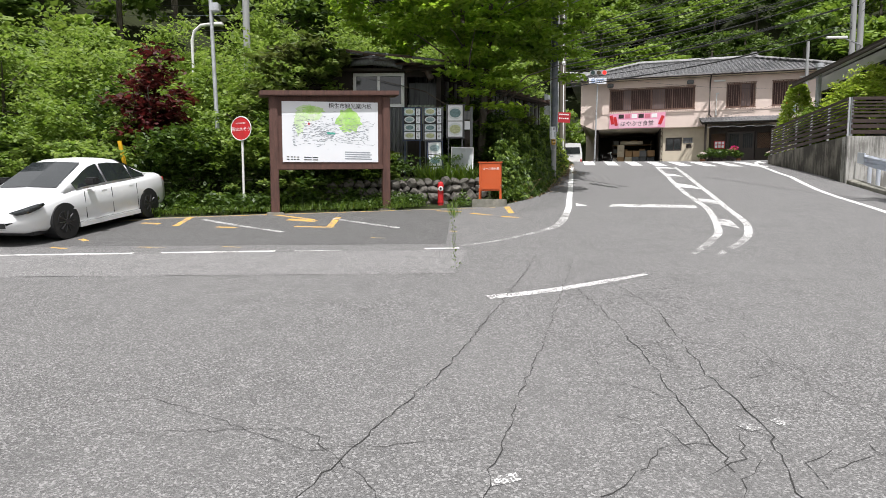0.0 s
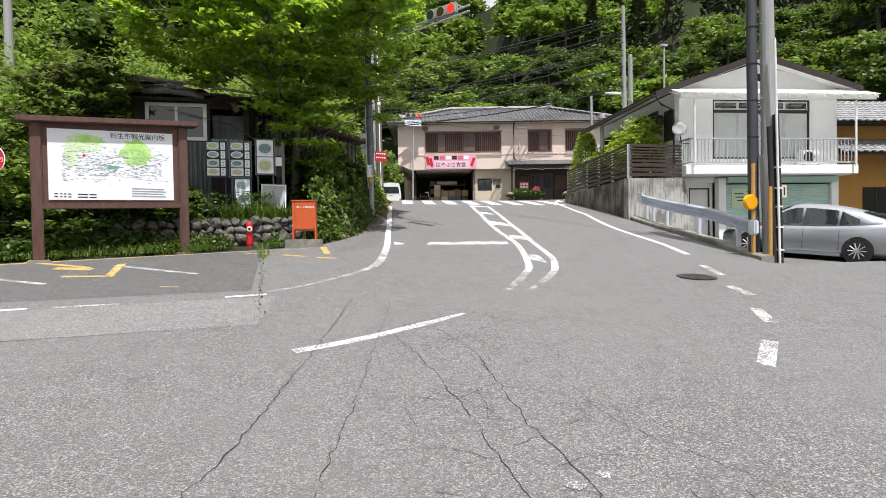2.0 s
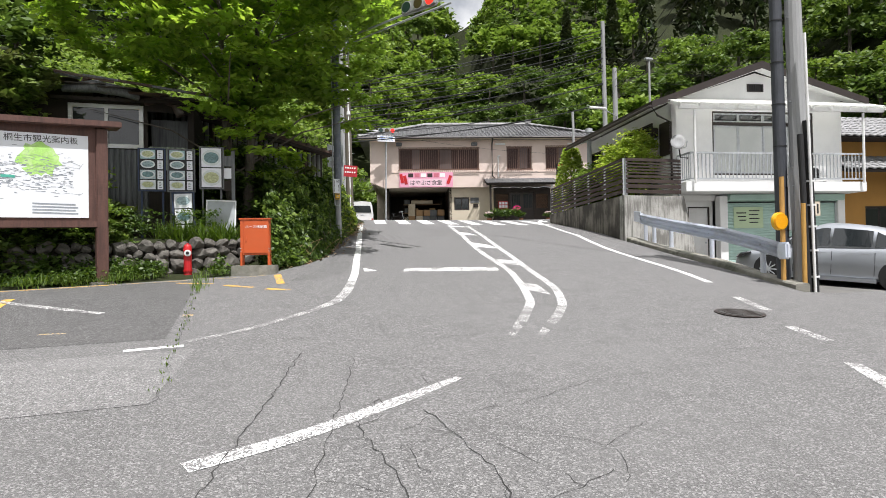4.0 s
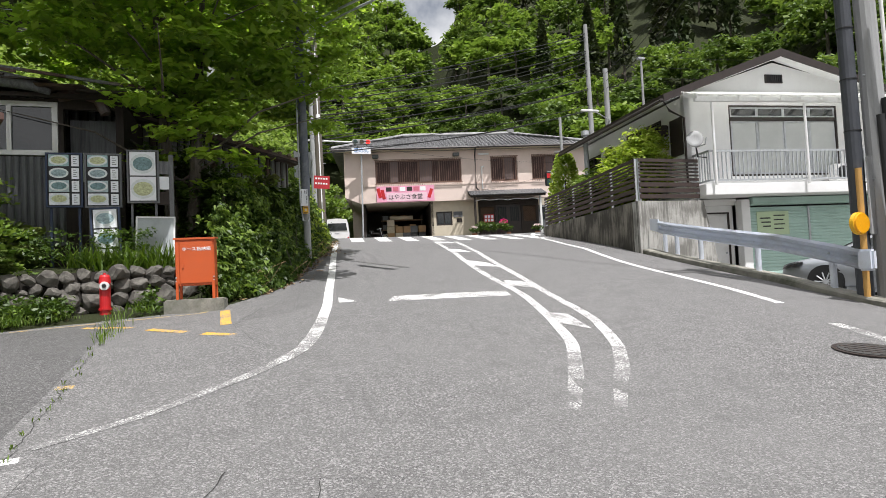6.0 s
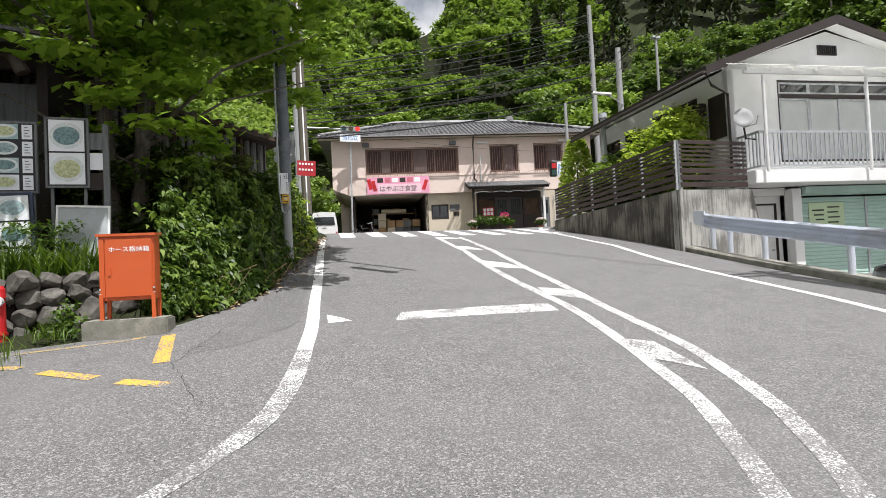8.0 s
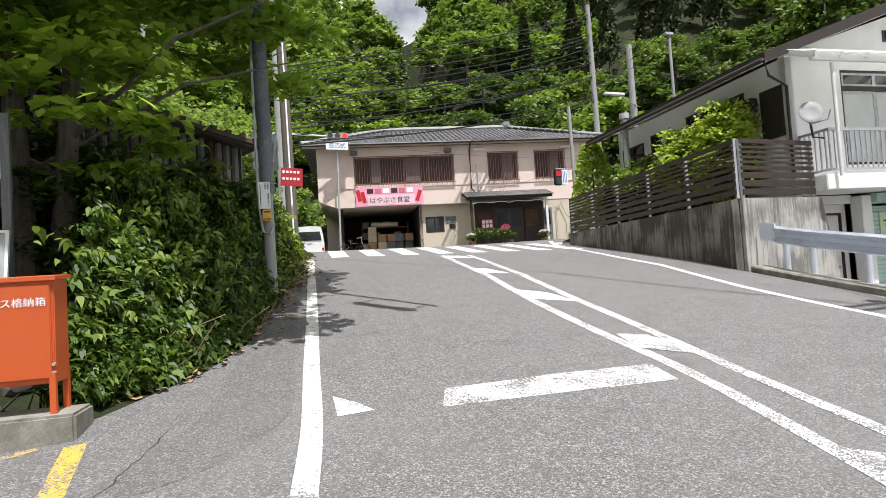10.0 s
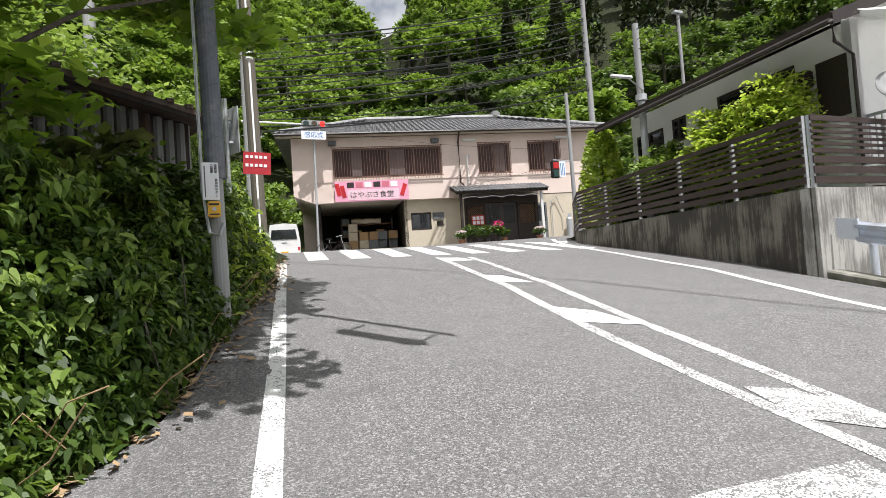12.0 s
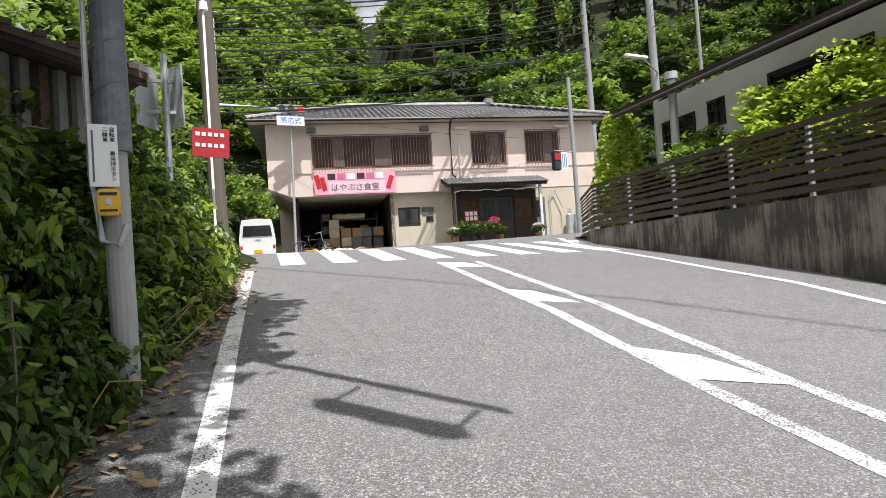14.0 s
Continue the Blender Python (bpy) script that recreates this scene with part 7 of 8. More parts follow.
# big soft leaves beside the path's end
for k, (x, y, h) in enumerate(((2.0, 18.75, 0.75), (2.25, 19.2, 1.0), (1.75, 18.3, 0.55))):
    t = thing("broad_leaf_plant", Matrix.Translation((x, y, gz(3, y) - 0.03)), "young plant with broad soft green leaves", "plant", "broad-leaved plants")
    part("stem", polytube([(0, 0, 0), (0.03, 0, h * 0.6), (0.02, 0.02, h)], 0.007, 5), M_BARK, t)
    raw_mesh("leaves", leaves(np.array([(0.13 * math.cos(i * 1.9), 0.13 * math.sin(i * 1.9), h * (0.5 + 0.06 * i)) for i in range(9)]), 0.11, prng, 1.5, 1.25, 0.15, True), 7, L_FOREST_LIGHT, t)
st2 = []
for i in range(900):
    s = prng.uniform(16.9, 29)
    x = float(np.interp(s, SY, SX)) + prng.normal(-0.05, 0.14)
    st2.append((x, s, gz(x, s) + prng.uniform(0.004, 0.05)))
tagged(raw_mesh("leaf_litter", leaves(np.array(st2), 0.06, prng, 2.0, 1.7), 4, M_STRAW), "dry brown leaf litter along the road edge", "litter", kind="stuff")
bm = bmesh.new()
for i in range(60):
    s = prng.uniform(17.2, 24)
    x = float(np.interp(s, SY, SX)) - prng.uniform(0.0, 0.5)
    a = prng.uniform(0, 6.28)
    L = prng.uniform(0.25, 0.8)
    z = gz(3, s)
    polytube([(x, s, z + 0.02), (x + math.cos(a) * L * 0.5, s + math.sin(a) * L * 0.4, z + L * 0.6 * prng.uniform(0, 1) + 0.03), (x + math.cos(a) * L, s + math.sin(a) * L * 0.8, z + 0.05 + L * prng.uniform(0, 0.9))], 0.005, 4, bm)
tagged(part("dry_stalks", bm, M_STRAW), "dry straw-coloured stalks in the bush", "stalks", kind="stuff")

# terrace shrubs behind the slat fence
for x, y, w, h, m, lab in ((13.7, 21.9, 1.9, 2.75, L_LIME, "yellow-green maple shrub rising over the fence"), (14.0, 23.5, 1.9, 2.5, L_LIME, "yellow-green maple shrub rising over the fence"), (14.25, 25.5, 1.8, 2.1, L_FOREST_LIGHT, "round green shrub behind the fence"), (14.5, 27.2, 1.2, 1.6, L_BUSH, "low green shrub behind the fence")):
    shrub("terrace_shrub", (x, y, 3.1), (w, w * 0.9, h), m, 9500, 0.085, lab, "shrub", group="terrace shrubs")
cf = thing("golden_conifer", Matrix.Translation((14.95, 29.0, 2.9)), "golden-green conical conifer at the end of the wall", "tree")
part("trunk", tube((0, 0, 0), (0, 0, 2.6), 0.07, 0.02, 7), M_BARK, cf)
hh = prng.uniform(0, 1, 3400)
aa = prng.uniform(0, 6.28, 3400)
rr = (1.05 * np.sqrt(1 - hh * 0.9) * np.clip(hh * 6 + 0.5, 0, 1)) * prng.uniform(0.6, 1.0, 3400)
raw_mesh("foliage", leaves(np.stack([np.cos(aa) * rr, np.sin(aa) * rr, 0.25 + hh * 3.3], axis=1), 0.12, prng, 0.3), 4, L_LIME, cf)
# ---- cars ----
def loft(stations, bm=None):
    """Skin over rings of points, closed at both ends."""
    bm = bm or bmesh.new()
    rings = [[bm.verts.new(p) for p in s] for s in stations]
    n = len(rings[0])
    for a, b in zip(rings, rings[1:]):
        for j in range(n):
            bm.faces.new((a[j], a[(j + 1) % n], b[(j + 1) % n], b[j]))
    bm.faces.new(rings[0][::-1])
    bm.faces.new(rings[-1])
    bmesh.ops.recalc_face_normals(bm, faces=bm.faces[:])
    return bm


def wheel(parent, x, y, side, r, rim_mat):
    s = 1 if side > 0 else -1
    w = part("wheel", tube((x, y - 0.1 * s, r), (x, y + 0.1 * s, r), r, seg=28), M_BLACK, parent, "black tyre")
    rim = part("rim", tube((x, y + 0.1 * s, r), (x, y + 0.106 * s, r), r * 0.68, seg=24), M_BLACK, w)
    for i in range(10):
        a = i * 2 * math.pi / 10
        part("spoke", polytube([(x, y + 0.108 * s, r), (x + r * 0.64 * math.cos(a), y + 0.112 * s, r + r * 0.64 * math.sin(a))], 0.016, 5), rim_mat, rim)
    part("hub", tube((x, y + 0.105 * s, r), (x, y + 0.125 * s, r), 0.05, seg=12), rim_mat, rim)


def saloon(name, m, L, W, H, paint, rim_mat, label, nose=0.95, deck=0.75, hatch=False):
    """A car along +x (nose at +x), its middle at the origin, wheels on z = 0."""
    c = thing(name, m, label, "car")
    h = L / 2
    wb = 2.66
    fx, rx = h - nose, h - nose - wb
    belt = 0.93
    #         x, half width, underside, bonnet/belt height
    body = [(-h, 0.62, 0.42, 0.78), (-h + 0.08, 0.8, 0.3, 0.92 if not hatch else 0.98), (-h + 0.3, 0.87, 0.22, 1.0 if not hatch else 1.05), (rx, 0.895, 0.2, 0.99), (rx + 0.7, 0.9, 0.18, 0.955), (0.1, 0.9, 0.18, 0.935), (fx - 0.75, 0.9, 0.18, 0.925), (fx - 0.35, 0.9, 0.18, 0.905),
            (fx, 0.89, 0.2, 0.85), (h - 0.5, 0.86, 0.2, 0.78), (h - 0.2, 0.78, 0.22, 0.7), (h - 0.04, 0.62, 0.28, 0.6), (h, 0.5, 0.34, 0.52)]
    k = W / 1.8
    rings = []
    for x, w, z0, z1 in body:
        w *= k
        rings.append([(x, -w * 0.86, z0), (x, -w * 0.97, z0 + 0.08), (x, -w, (z0 + z1) * 0.5), (x, -w * 0.985, z1 - 0.14), (x, -w * 0.93, z1 - 0.04), (x, -w * 0.8, z1), (x, 0, z1 + 0.03),
                      (x, w * 0.8, z1), (x, w * 0.93, z1 - 0.04), (x, w * 0.985, z1 - 0.14), (x, w, (z0 + z1) * 0.5), (x, w * 0.97, z0 + 0.08), (x, w * 0.86, z0)])
    b = part("body", loft(rings), paint, c, smooth=True)
    # glasshouse
    tail = -h + (0.12 if hatch else 0.62)
    gl = [(tail, 0.70, 0.93, 1.0), (tail + 0.35, 0.62, 0.93, 1.17 if not hatch else 1.2), (tail + 0.85, 0.59, 0.93, H - 0.06), (-0.35, 0.58, 0.92, H), (0.05, 0.58, 0.91, H - 0.01), (fx - 1.05, 0.59, 0.9, H - 0.055), (fx - 0.6, 0.65, 0.9, 1.16), (fx - 0.12, 0.7, 0.85, 0.9)]
    def ring(x, wt, zb, zt, grow=0.0):
        wb_, wt_ = 0.83 * k + grow, wt * k + grow
        zt += grow
        return [(x, -wb_, zb), (x, -wb_ + (wb_ - wt_) * 0.85, zb + (zt - zb) * 0.83), (x, -wt_ * 0.86, zt), (x, 0, zt + 0.02), (x, wt_ * 0.86, zt), (x, wb_ - (wb_ - wt_) * 0.85, zb + (zt - zb) * 0.83), (x, wb_, zb)]
    if hatch:
        gl = [(tail, 0.70, 0.93, 1.0), (tail + 0.3, 0.64, 0.93, 1.17), (tail + 0.8, 0.60, 0.93, H - 0.17), (-0.75, 0.59, 0.92, H - 0.055), (-0.25, 0.58, 0.92, H - 0.005), (0.15, 0.58, 0.91, H), (fx - 0.95, 0.59, 0.9, H - 0.06), (fx - 0.5, 0.65, 0.9, 1.2), (fx + 0.05, 0.7, 0.83, 0.88)]
    part("glasshouse_shell", loft([ring(*q) for q in gl]), paint, c, smooth=True)

    def at(x, grow):
        return ring(x, *[float(np.interp(x, [q[0] for q in gl], [q[n] for q in gl])) for n in (1, 2, 3)], grow)

    def pane(name, rows, label=""):
        bm = bmesh.new()
        vs = [[bm.verts.new(p) for p in row] for row in rows]
        for a, bb in zip(vs, vs[1:]):
            for j in range(len(a) - 1):
                bm.faces.new((a[j], a[j + 1], bb[j + 1], bb[j]))
        bmesh.ops.recalc_face_normals(bm, faces=bm.faces[:])
        bmesh.ops.solidify(bm, geom=bm.faces[:], thickness=0.008)
        bmesh.ops.recalc_face_normals(bm, faces=bm.faces[:])
        return part(name, bm, M_GLASS_DARK, c, label)
    pane("windscreen", [at(x, 0.026)[2:5] for x in np.linspace(gl[-3][0] + 0.05, gl[-1][0] - 0.06, 6)], "dark windscreen")
    pane("rear_window", [at(x, 0.026)[2:5] for x in np.linspace(gl[0][0] + 0.08, gl[2][0] - 0.06, 6)], "dark rear window")
    for s in (0, 1):
        sg = -1 if s == 0 else 1
        ia, ib = (0, 1) if s == 0 else (6, 5)
        for x0, x1, cut0, cut1 in ((0.0, fx - 0.42, 0.0, 0.35), (-0.86, -0.07, 0.0, 0.0), (-1.36, -0.93, 0.38, 0.0)):
            rows = []
            for x in sorted({x0, (x0 + x1) / 2, x1} | {q[0] for q in gl if x0 < q[0] < x1}):
                f = (x - x0) / (x1 - x0)
                r = at(x, 0.03)
                a, bb = Vector(r[ia]), Vector(r[ib])
                lo = 0.1 + cut0 * (1 - f) * 0.3
                hi = 0.93 - cut0 * (1 - f) - cut1 * max(0.0, f - 0.5)
                rows.append([tuple(a.lerp(bb, lo)), tuple(a.lerp(bb, hi))])
            pane("side_window", rows, "dark side window")
        y = sg * 0.9 * k
        for xs_ in (0.72, -0.1, -0.95):
            part("door_seam", box(xs_ - 0.004, xs_ + 0.004, y - 0.012, y - 0.003 * sg, 0.3, 0.84), M_BLACK, c)
        part("sill", box(rx + 0.38, fx - 0.38, min(y, y - 0.06 * sg), max(y, y - 0.06 * sg), 0.15, 0.24), paint, c)
        for xs_ in (0.12, -0.78):
            part("door_handle", box(xs_ - 0.085, xs_ + 0.085, y * 0.975 - 0.012, y * 0.975 + 0.012, 0.79, 0.815, 0.004), paint if not hatch else M_GALV, c)
        part("wing_mirror", box(fx - 0.82, fx - 0.64, min(y * 0.96, y + 0.2 * sg), max(y * 0.96, y + 0.2 * sg), 0.96, 1.1, 0.03), M_BLACK if not hatch else paint, c)
        part("headlight", loft([[(x, sg * a * k, z0), (x, sg * b_ * k, z1), (x, sg * (b_ - 0.1) * k, z1 - 0.03)] for x, a, b_, z0, z1 in ((h - 0.5, 0.885, 0.86, 0.7, 0.74), (h - 0.36, 0.88, 0.83, 0.64, 0.73), (h - 0.2, 0.83, 0.76, 0.59, 0.69), (h - 0.06, 0.68, 0.6, 0.56, 0.63))]), M_GLASS_DARK, c, "dark headlight", True)
        part("tail_light", box(-h + 0.015, -h + 0.12, min(sg * 0.5 * k, sg * 0.76 * k), max(sg * 0.5 * k, sg * 0.76 * k), 0.79, 0.88, 0.015), M_RED, c, "red tail light")
        for xw in (fx, rx):
            part("wheel_arch", tube((xw, sg * 0.6 * k, 0.33), (xw, sg * 0.896 * k, 0.33), 0.35, seg=28), M_BLACK, c)
            wheel(c, xw, sg * 0.8 * k, sg, 0.32, rim_mat)
    part("grille", box(h - 0.14, h + 0.005, -0.5 * k, 0.5 * k, 0.3, 0.46, 0.03), M_BLACK, c, "black lower grille")
    part("under_tray", box(-h + 0.3, h - 0.3, -0.75 * k, 0.75 * k, 0.16, 0.22), M_BLACK, c)
    return c


M_CARWHITE = plain("pearl_white_car_paint", (0.76, 0.77, 0.78), 0.18, var=0.02, bumps=0, spec=0.6)
M_CARSILVER = plain("silver_car_paint", (0.4, 0.42, 0.45), 0.33, 0.55, var=0.03, bumps=0, spec=0.6)
fw, rw = (-7.96, 11.03), (-7.8, 13.66)
zf, zr = gz(*fw), gz(*rw)
yaw = math.degrees(math.atan2(fw[1] - rw[1], fw[0] - rw[0]))
pit = math.degrees(math.atan2(zr - zf, 2.64))
mid_ = ((fw[0] + rw[0]) / 2 - 0.76, (fw[1] + rw[1]) / 2)
saloon("white_saloon", Matrix.Translation((mid_[0], mid_[1], (zf + zr) / 2 + 0.02)) @ pose(0, 0, 0, 0, 0, yaw) @ pose(0, 0, 0, 0, pit, 0) @ Matrix.Translation((0.0, 0, 0)), 4.5, 1.78, 1.44, M_CARWHITE, plain("dark_alloy_rim", (0.035, 0.035, 0.037), 0.35, 0.3, var=0.1), "white saloon car parked on the lot")
saloon("silver_hatchback", Matrix.Translation((14.2, 14.35, yard_z(14.2, 14.35) + 0.01)) @ pose(0, 0, 0, 0, 0, 115) @ pose(0, 0, 0, 0, -3.9, 0), 4.46, 1.76, 1.5, M_CARSILVER, M_GALV, "silver hatchback parked on the concrete yard", hatch=True)


def kei_van(m):
    v = thing("kei_van", m, "small white delivery van parked nose out beside the garage", "van")
    b = loft([[(-0.72, y, z0), (-0.74, y, 0.9), (-0.66, y, 1.5), (-0.6, y, 1.75), (0, y, 1.8), (0.6, y, 1.75), (0.66, y, 1.5), (0.74, y, 0.9), (0.72, y, z0)] for y, z0 in ((-1.6, 0.3), (-1.55, 0.22), (1.6, 0.22), (1.62, 0.35))])
    part("body", b, M_WHITE, v)
    part("rear_window", prism([(-0.6, 1.05), (0.6, 1.05), (0.54, 1.5), (-0.54, 1.5)], "y", -1.625, -1.6), M_GLASS_DARK, v)
    part("bumper", box(-0.72, 0.72, -1.68, -1.58, 0.22, 0.48, 0.03), M_WHITE, v)
    part("number_plate", box(-0.17, 0.17, -1.695, -1.68, 0.33, 0.47), M_YELLOW, v, "yellow number plate")
    part("handle", box(-0.12, 0.12, -1.62, -1.6, 0.86, 0.92, 0.01), M_GALV, v)
    for s in (-1, 1):
        part("tail_light", box(s * 0.66 - 0.05, s * 0.66 + 0.05, -1.62, -1.6, 0.5, 0.66), M_RED, v)
        part("side_window", box(s * 0.71 - 0.01, s * 0.71 + 0.01, -1.4, 1.2, 1.05, 1.45), M_GLASS_DARK, v)
        for y in (-1.0, 1.1):
            part("wheel", tube((s * 0.6, y, 0.27), (s * 0.73, y, 0.27), 0.27, seg=20), M_BLACK, v)


kei_van(Matrix.Translation((6.75, 43.3, land(6.7, 43.3) - 0.02)) @ pose(0, 0, 0, 0, 0, -8))


# ---- poles, signals, wires ----
def utility_pole(base, h, r, label, mat=M_POLE, lean=(0, 0), arms=2, name="utility_pole"):
    p = thing(name, Matrix.Translation(base), label, "utility pole", "utility poles")
    top = Vector((lean[0], lean[1], h))
    part("shaft", tube((0, 0, -0.3), top, r, r * 0.72, 14), mat, p)
    for i in range(int(h / 0.9) - 2):
        z = 2.2 + i * 0.9
        q = top * (z / h)
        part("step_bolt", tube((q.x - 0.0, q.y - 0.02, z), (q.x + (0.22 if i % 2 else -0.22), q.y - 0.02, z), 0.01, seg=5), M_GALV, p)
    for i in range(arms):
        z = h - 0.4 - i * 0.7
        q = top * (z / h)
        a = part("cross_arm", box(q.x - 0.9, q.x + 0.9, q.y - 0.05, q.y + 0.05, z - 0.05, z + 0.05), M_GALV, p)
        for x in (-0.8, -0.3, 0.35, 0.8):
            part("insulator", tube((q.x + x, q.y, z + 0.05), (q.x + x, q.y, z + 0.2), 0.045, 0.03, 8), M_WHITE, a)
    return p


# pedestrian-button pole at the bushes
bp = thing("signal_pole", Matrix.Translation((2.65, 20.47, 1.67)), "blue-grey wrapped signal pole with push-button box", "signal pole")
part("shaft", tube((0, 0, -0.2), (-0.06, 0, 8.2), 0.085, 0.08, 16), M_POLE, bp)
part("sleeve", tube((-0.005, 0, 1.75), (-0.06, 0, 8.3), 0.108, 0.102, 18), M_POLE_SLEEVE, bp, "blue-grey ribbed wrap")
for i in range(22):
    z = 1.9 + i * 0.29
    part("wrap_ridge", polytube([(-0.008 * z + 0.11 * math.cos(a * math.pi / 8), 0.11 * math.sin(a * math.pi / 8), z + 0.05 * math.cos(a * math.pi / 8)) for a in range(17)], 0.006, 4), M_POLE_SLEEVE, bp)
part("conduit", polytube([(-0.16, -0.03, 6.5), (-0.15, -0.03, 1.6), (-0.1, -0.06, 1.15), (0.0, -0.1, 1.12), (0.05, -0.12, 1.25)], 0.022, 8), M_GALV, bp)
part("arm_hoop", polytube([(0.05, 0, 5.2), (0.3, -0.1, 5.4), (0.36, -0.1, 5.9), (0.1, 0, 6.3)], 0.03, 8), M_GALV, bp)
sg_ = part("instruction_plate", box(-0.15, 0.02, -0.135, -0.125, 1.5, 1.91, 0.004), M_MAPWHITE, bp, "white instruction plate with black writing")
writing("自\n転\n車", 0.034, pose(-0.01, -0.137, 1.84), M_INK, sg_)
writing("二\n輪\n車", 0.034, pose(-0.05, -0.137, 1.84), M_INK, sg_)
writing("専\n用\n押\nボ\nタ\nン", 0.034, pose(-0.01, -0.137, 1.63), M_INK, sg_)
for i in range(1):
    part("lettering_bar", box(-0.13, -0.118, -0.137, -0.134, 1.53, 1.87), M_GREYWOOD, sg_)
bb = part("button_box", box(-0.11, 0.02, -0.19, -0.1, 1.31, 1.48, 0.012), M_YELLOW, bp, "yellow push-button box")
part("button", tube((-0.045, -0.205, 1.395), (-0.045, -0.19, 1.395), 0.022, seg=16), M_GALV, bb)
part("label_bar", box(-0.095, 0.005, -0.194, -0.189, 1.435, 1.455), M_INK, bb)
part("label_bar", box(-0.095, 0.005, -0.194, -0.189, 1.33, 1.345), M_INK, bb)
hd = Vector((0.59, -0.807, 0)).normalized()
for dz in (0.0, 0.16):
    part("mast_arm", polytube([(-0.05, 0, 5.72 + dz * 1.4), (1.2, -1.7, 5.86 + dz * 1.1), (2.47, -3.5, 5.93 + dz)], 0.03, 8), M_GALV, bp, "long steel signal arm")


def signal_head(m, lit, label, parent=None, w=1.15):
    s = thing("traffic_signal", m, label, "traffic signal", "traffic signals")
    part("housing", box(-w / 2, w / 2, -0.07, 0.07, -0.17, 0.17, 0.05), M_POLE, s, "grey signal housing")
    cols = (plain("dark_green_lens", (0.02, 0.045, 0.04), 0.3), plain("dark_amber_lens", (0.06, 0.045, 0.02), 0.3), None)
    for i in range(3):
        x = -w / 2 + w * (i + 0.5) / 3
        if i == 2 and lit:
            mm, nt, p = base("lit_red_lens", 0.4)
            p.inputs["Base Color"].default_value = (0.6, 0.01, 0.01, 1)
            p.inputs["Emission Color"].default_value = (1.0, 0.03, 0.02, 1)
            p.inputs["Emission Strength"].default_value = 1.1
        else:
            mm = cols[i] or plain("dark_red_lens", (0.1, 0.01, 0.012), 0.3)
        part("lens", tube((x, -0.085, 0), (x, -0.07, 0), 0.135, seg=24), mm, s)
        part("lens_rim", polytube([(x + 0.145 * math.cos(k * math.pi / 12), -0.075, 0.145 * math.sin(k * math.pi / 12)) for k in range(25)], 0.012, 5), M_POLE, s)
    return s


hp = Vector((-0.807, -0.59, 0))
hc = Vector((4.38, 17.25, 7.6))
signal_head(Matrix.Translation(hc) @ pose(0, 0, 0, 0, 0, math.degrees(math.atan2(hd.y, hd.x))), True, "grey three-lamp signal hanging on the mast arm, red lit")
for k in (-0.45, 0.5):
    hb = thing("signal_hanger", Matrix.Translation(hc + hd * k), "steel bracket between arm and signal", "bracket", "signal brackets")
    part("strap", tube((0, 0, 0.1), (-hp.x * 0.36, -hp.y * 0.36, 0.12), 0.022), M_GALV, hb)

# signal at the crest
cp = thing("crest_signal_pole", Matrix.Translation((8.0, 41.15, 3.24)), "thin grey pole in front of the restaurant", "signal pole")
part("shaft", tube((0, 0, 0), (0.1, 0, 5.7), 0.055, 0.05, 12), M_GALV, cp)
part("base_block", box(-0.35, 0.3, -0.3, 0.3, -0.05, 0.22, 0.04), M_KERB, cp)
cs_ = thing("induction_sign", Matrix.Translation((8.06, 40.95, 9.02)), "white plate with blue writing under the signal", "sign")
part("plate", box(-0.58, 0.58, -0.02, 0.0, -0.2, 0.2, 0.005), M_MAPWHITE, cs_)
writing("感応式", 0.3, pose(0, -0.023, 0.0), plain("blue_ink", (0.06, 0.2, 0.5), 0.6, bumps=0), cs_)
for x in (-0.28, 0.28):
    part("strap", box(x - 0.02, x + 0.02, -0.01, 0.02, 0.2, 0.42), M_GALV, cs_)
signal_head(Matrix.Translation((8.1, 40.95, 9.55)), True, "grey three-lamp signal at the crest, red lit")
ap = thing("arm_pole", Matrix.Translation((5.15, 41.0, 3.2)), "tall white signal pole with a level arm", "signal pole")
part("shaft", tube((0, 0, 0), (0, 0, 9.9), 0.11, 0.09, 14), M_WHITE, ap)
part("arm", tube((-0.3, 0, 6.38), (3.0, 0, 6.33), 0.05, 0.04), M_WHITE, ap)
yb = thing("yellow_crate", Matrix.Translation((8.5, 40.75, 3.25)), "small yellow plastic crate by the pole", "crate")
part("crate", box(-0.2, 0.2, -0.15, 0.15, 0, 0.24, 0.02), M_YELLOW, yb)
part("rim", box(-0.22, 0.22, -0.17, 0.17, 0.2, 0.24), M_YELLOW, yb)
# pedestrian signal at the wall's far end
pp = thing("pedestrian_signal", Matrix.Translation((18.53, 36.1, 3.23)) @ Matrix.Diagonal((0.82, 0.82, 0.82, 1)), "pole with a pedestrian signal and a white plate", "traffic signal")
part("shaft", tube((0.9, 0.4, 0), (0.85, 0.4, 8.6), 0.13, 0.1, 14), M_POLE, pp)
part("housing", box(-0.8, -0.35, -0.1, 0.15, 3.55, 4.5, 0.04), M_BLACK, pp, "black two-lamp housing")
part("red_lamp", box(-0.74, -0.4, -0.12, -0.1, 4.08, 4.42), M_RED, pp)
part("green_lamp", box(-0.74, -0.4, -0.12, -0.1, 3.62, 3.98), plain("dark_green_lamp", (0.02, 0.06, 0.05), 0.3), pp)
pl_ = part("plate", box(-0.3, 0.1, -0.05, -0.03, 3.6, 4.5), M_MAPWHITE, pp)
for k in range(3):
    part("lettering_bar", box(-0.24 + k * 0.11, -0.19 + k * 0.11, -0.056, -0.051, 3.7, 4.4), plain("blue_bar", (0.1, 0.25, 0.5), 0.6, bumps=0), pl_)
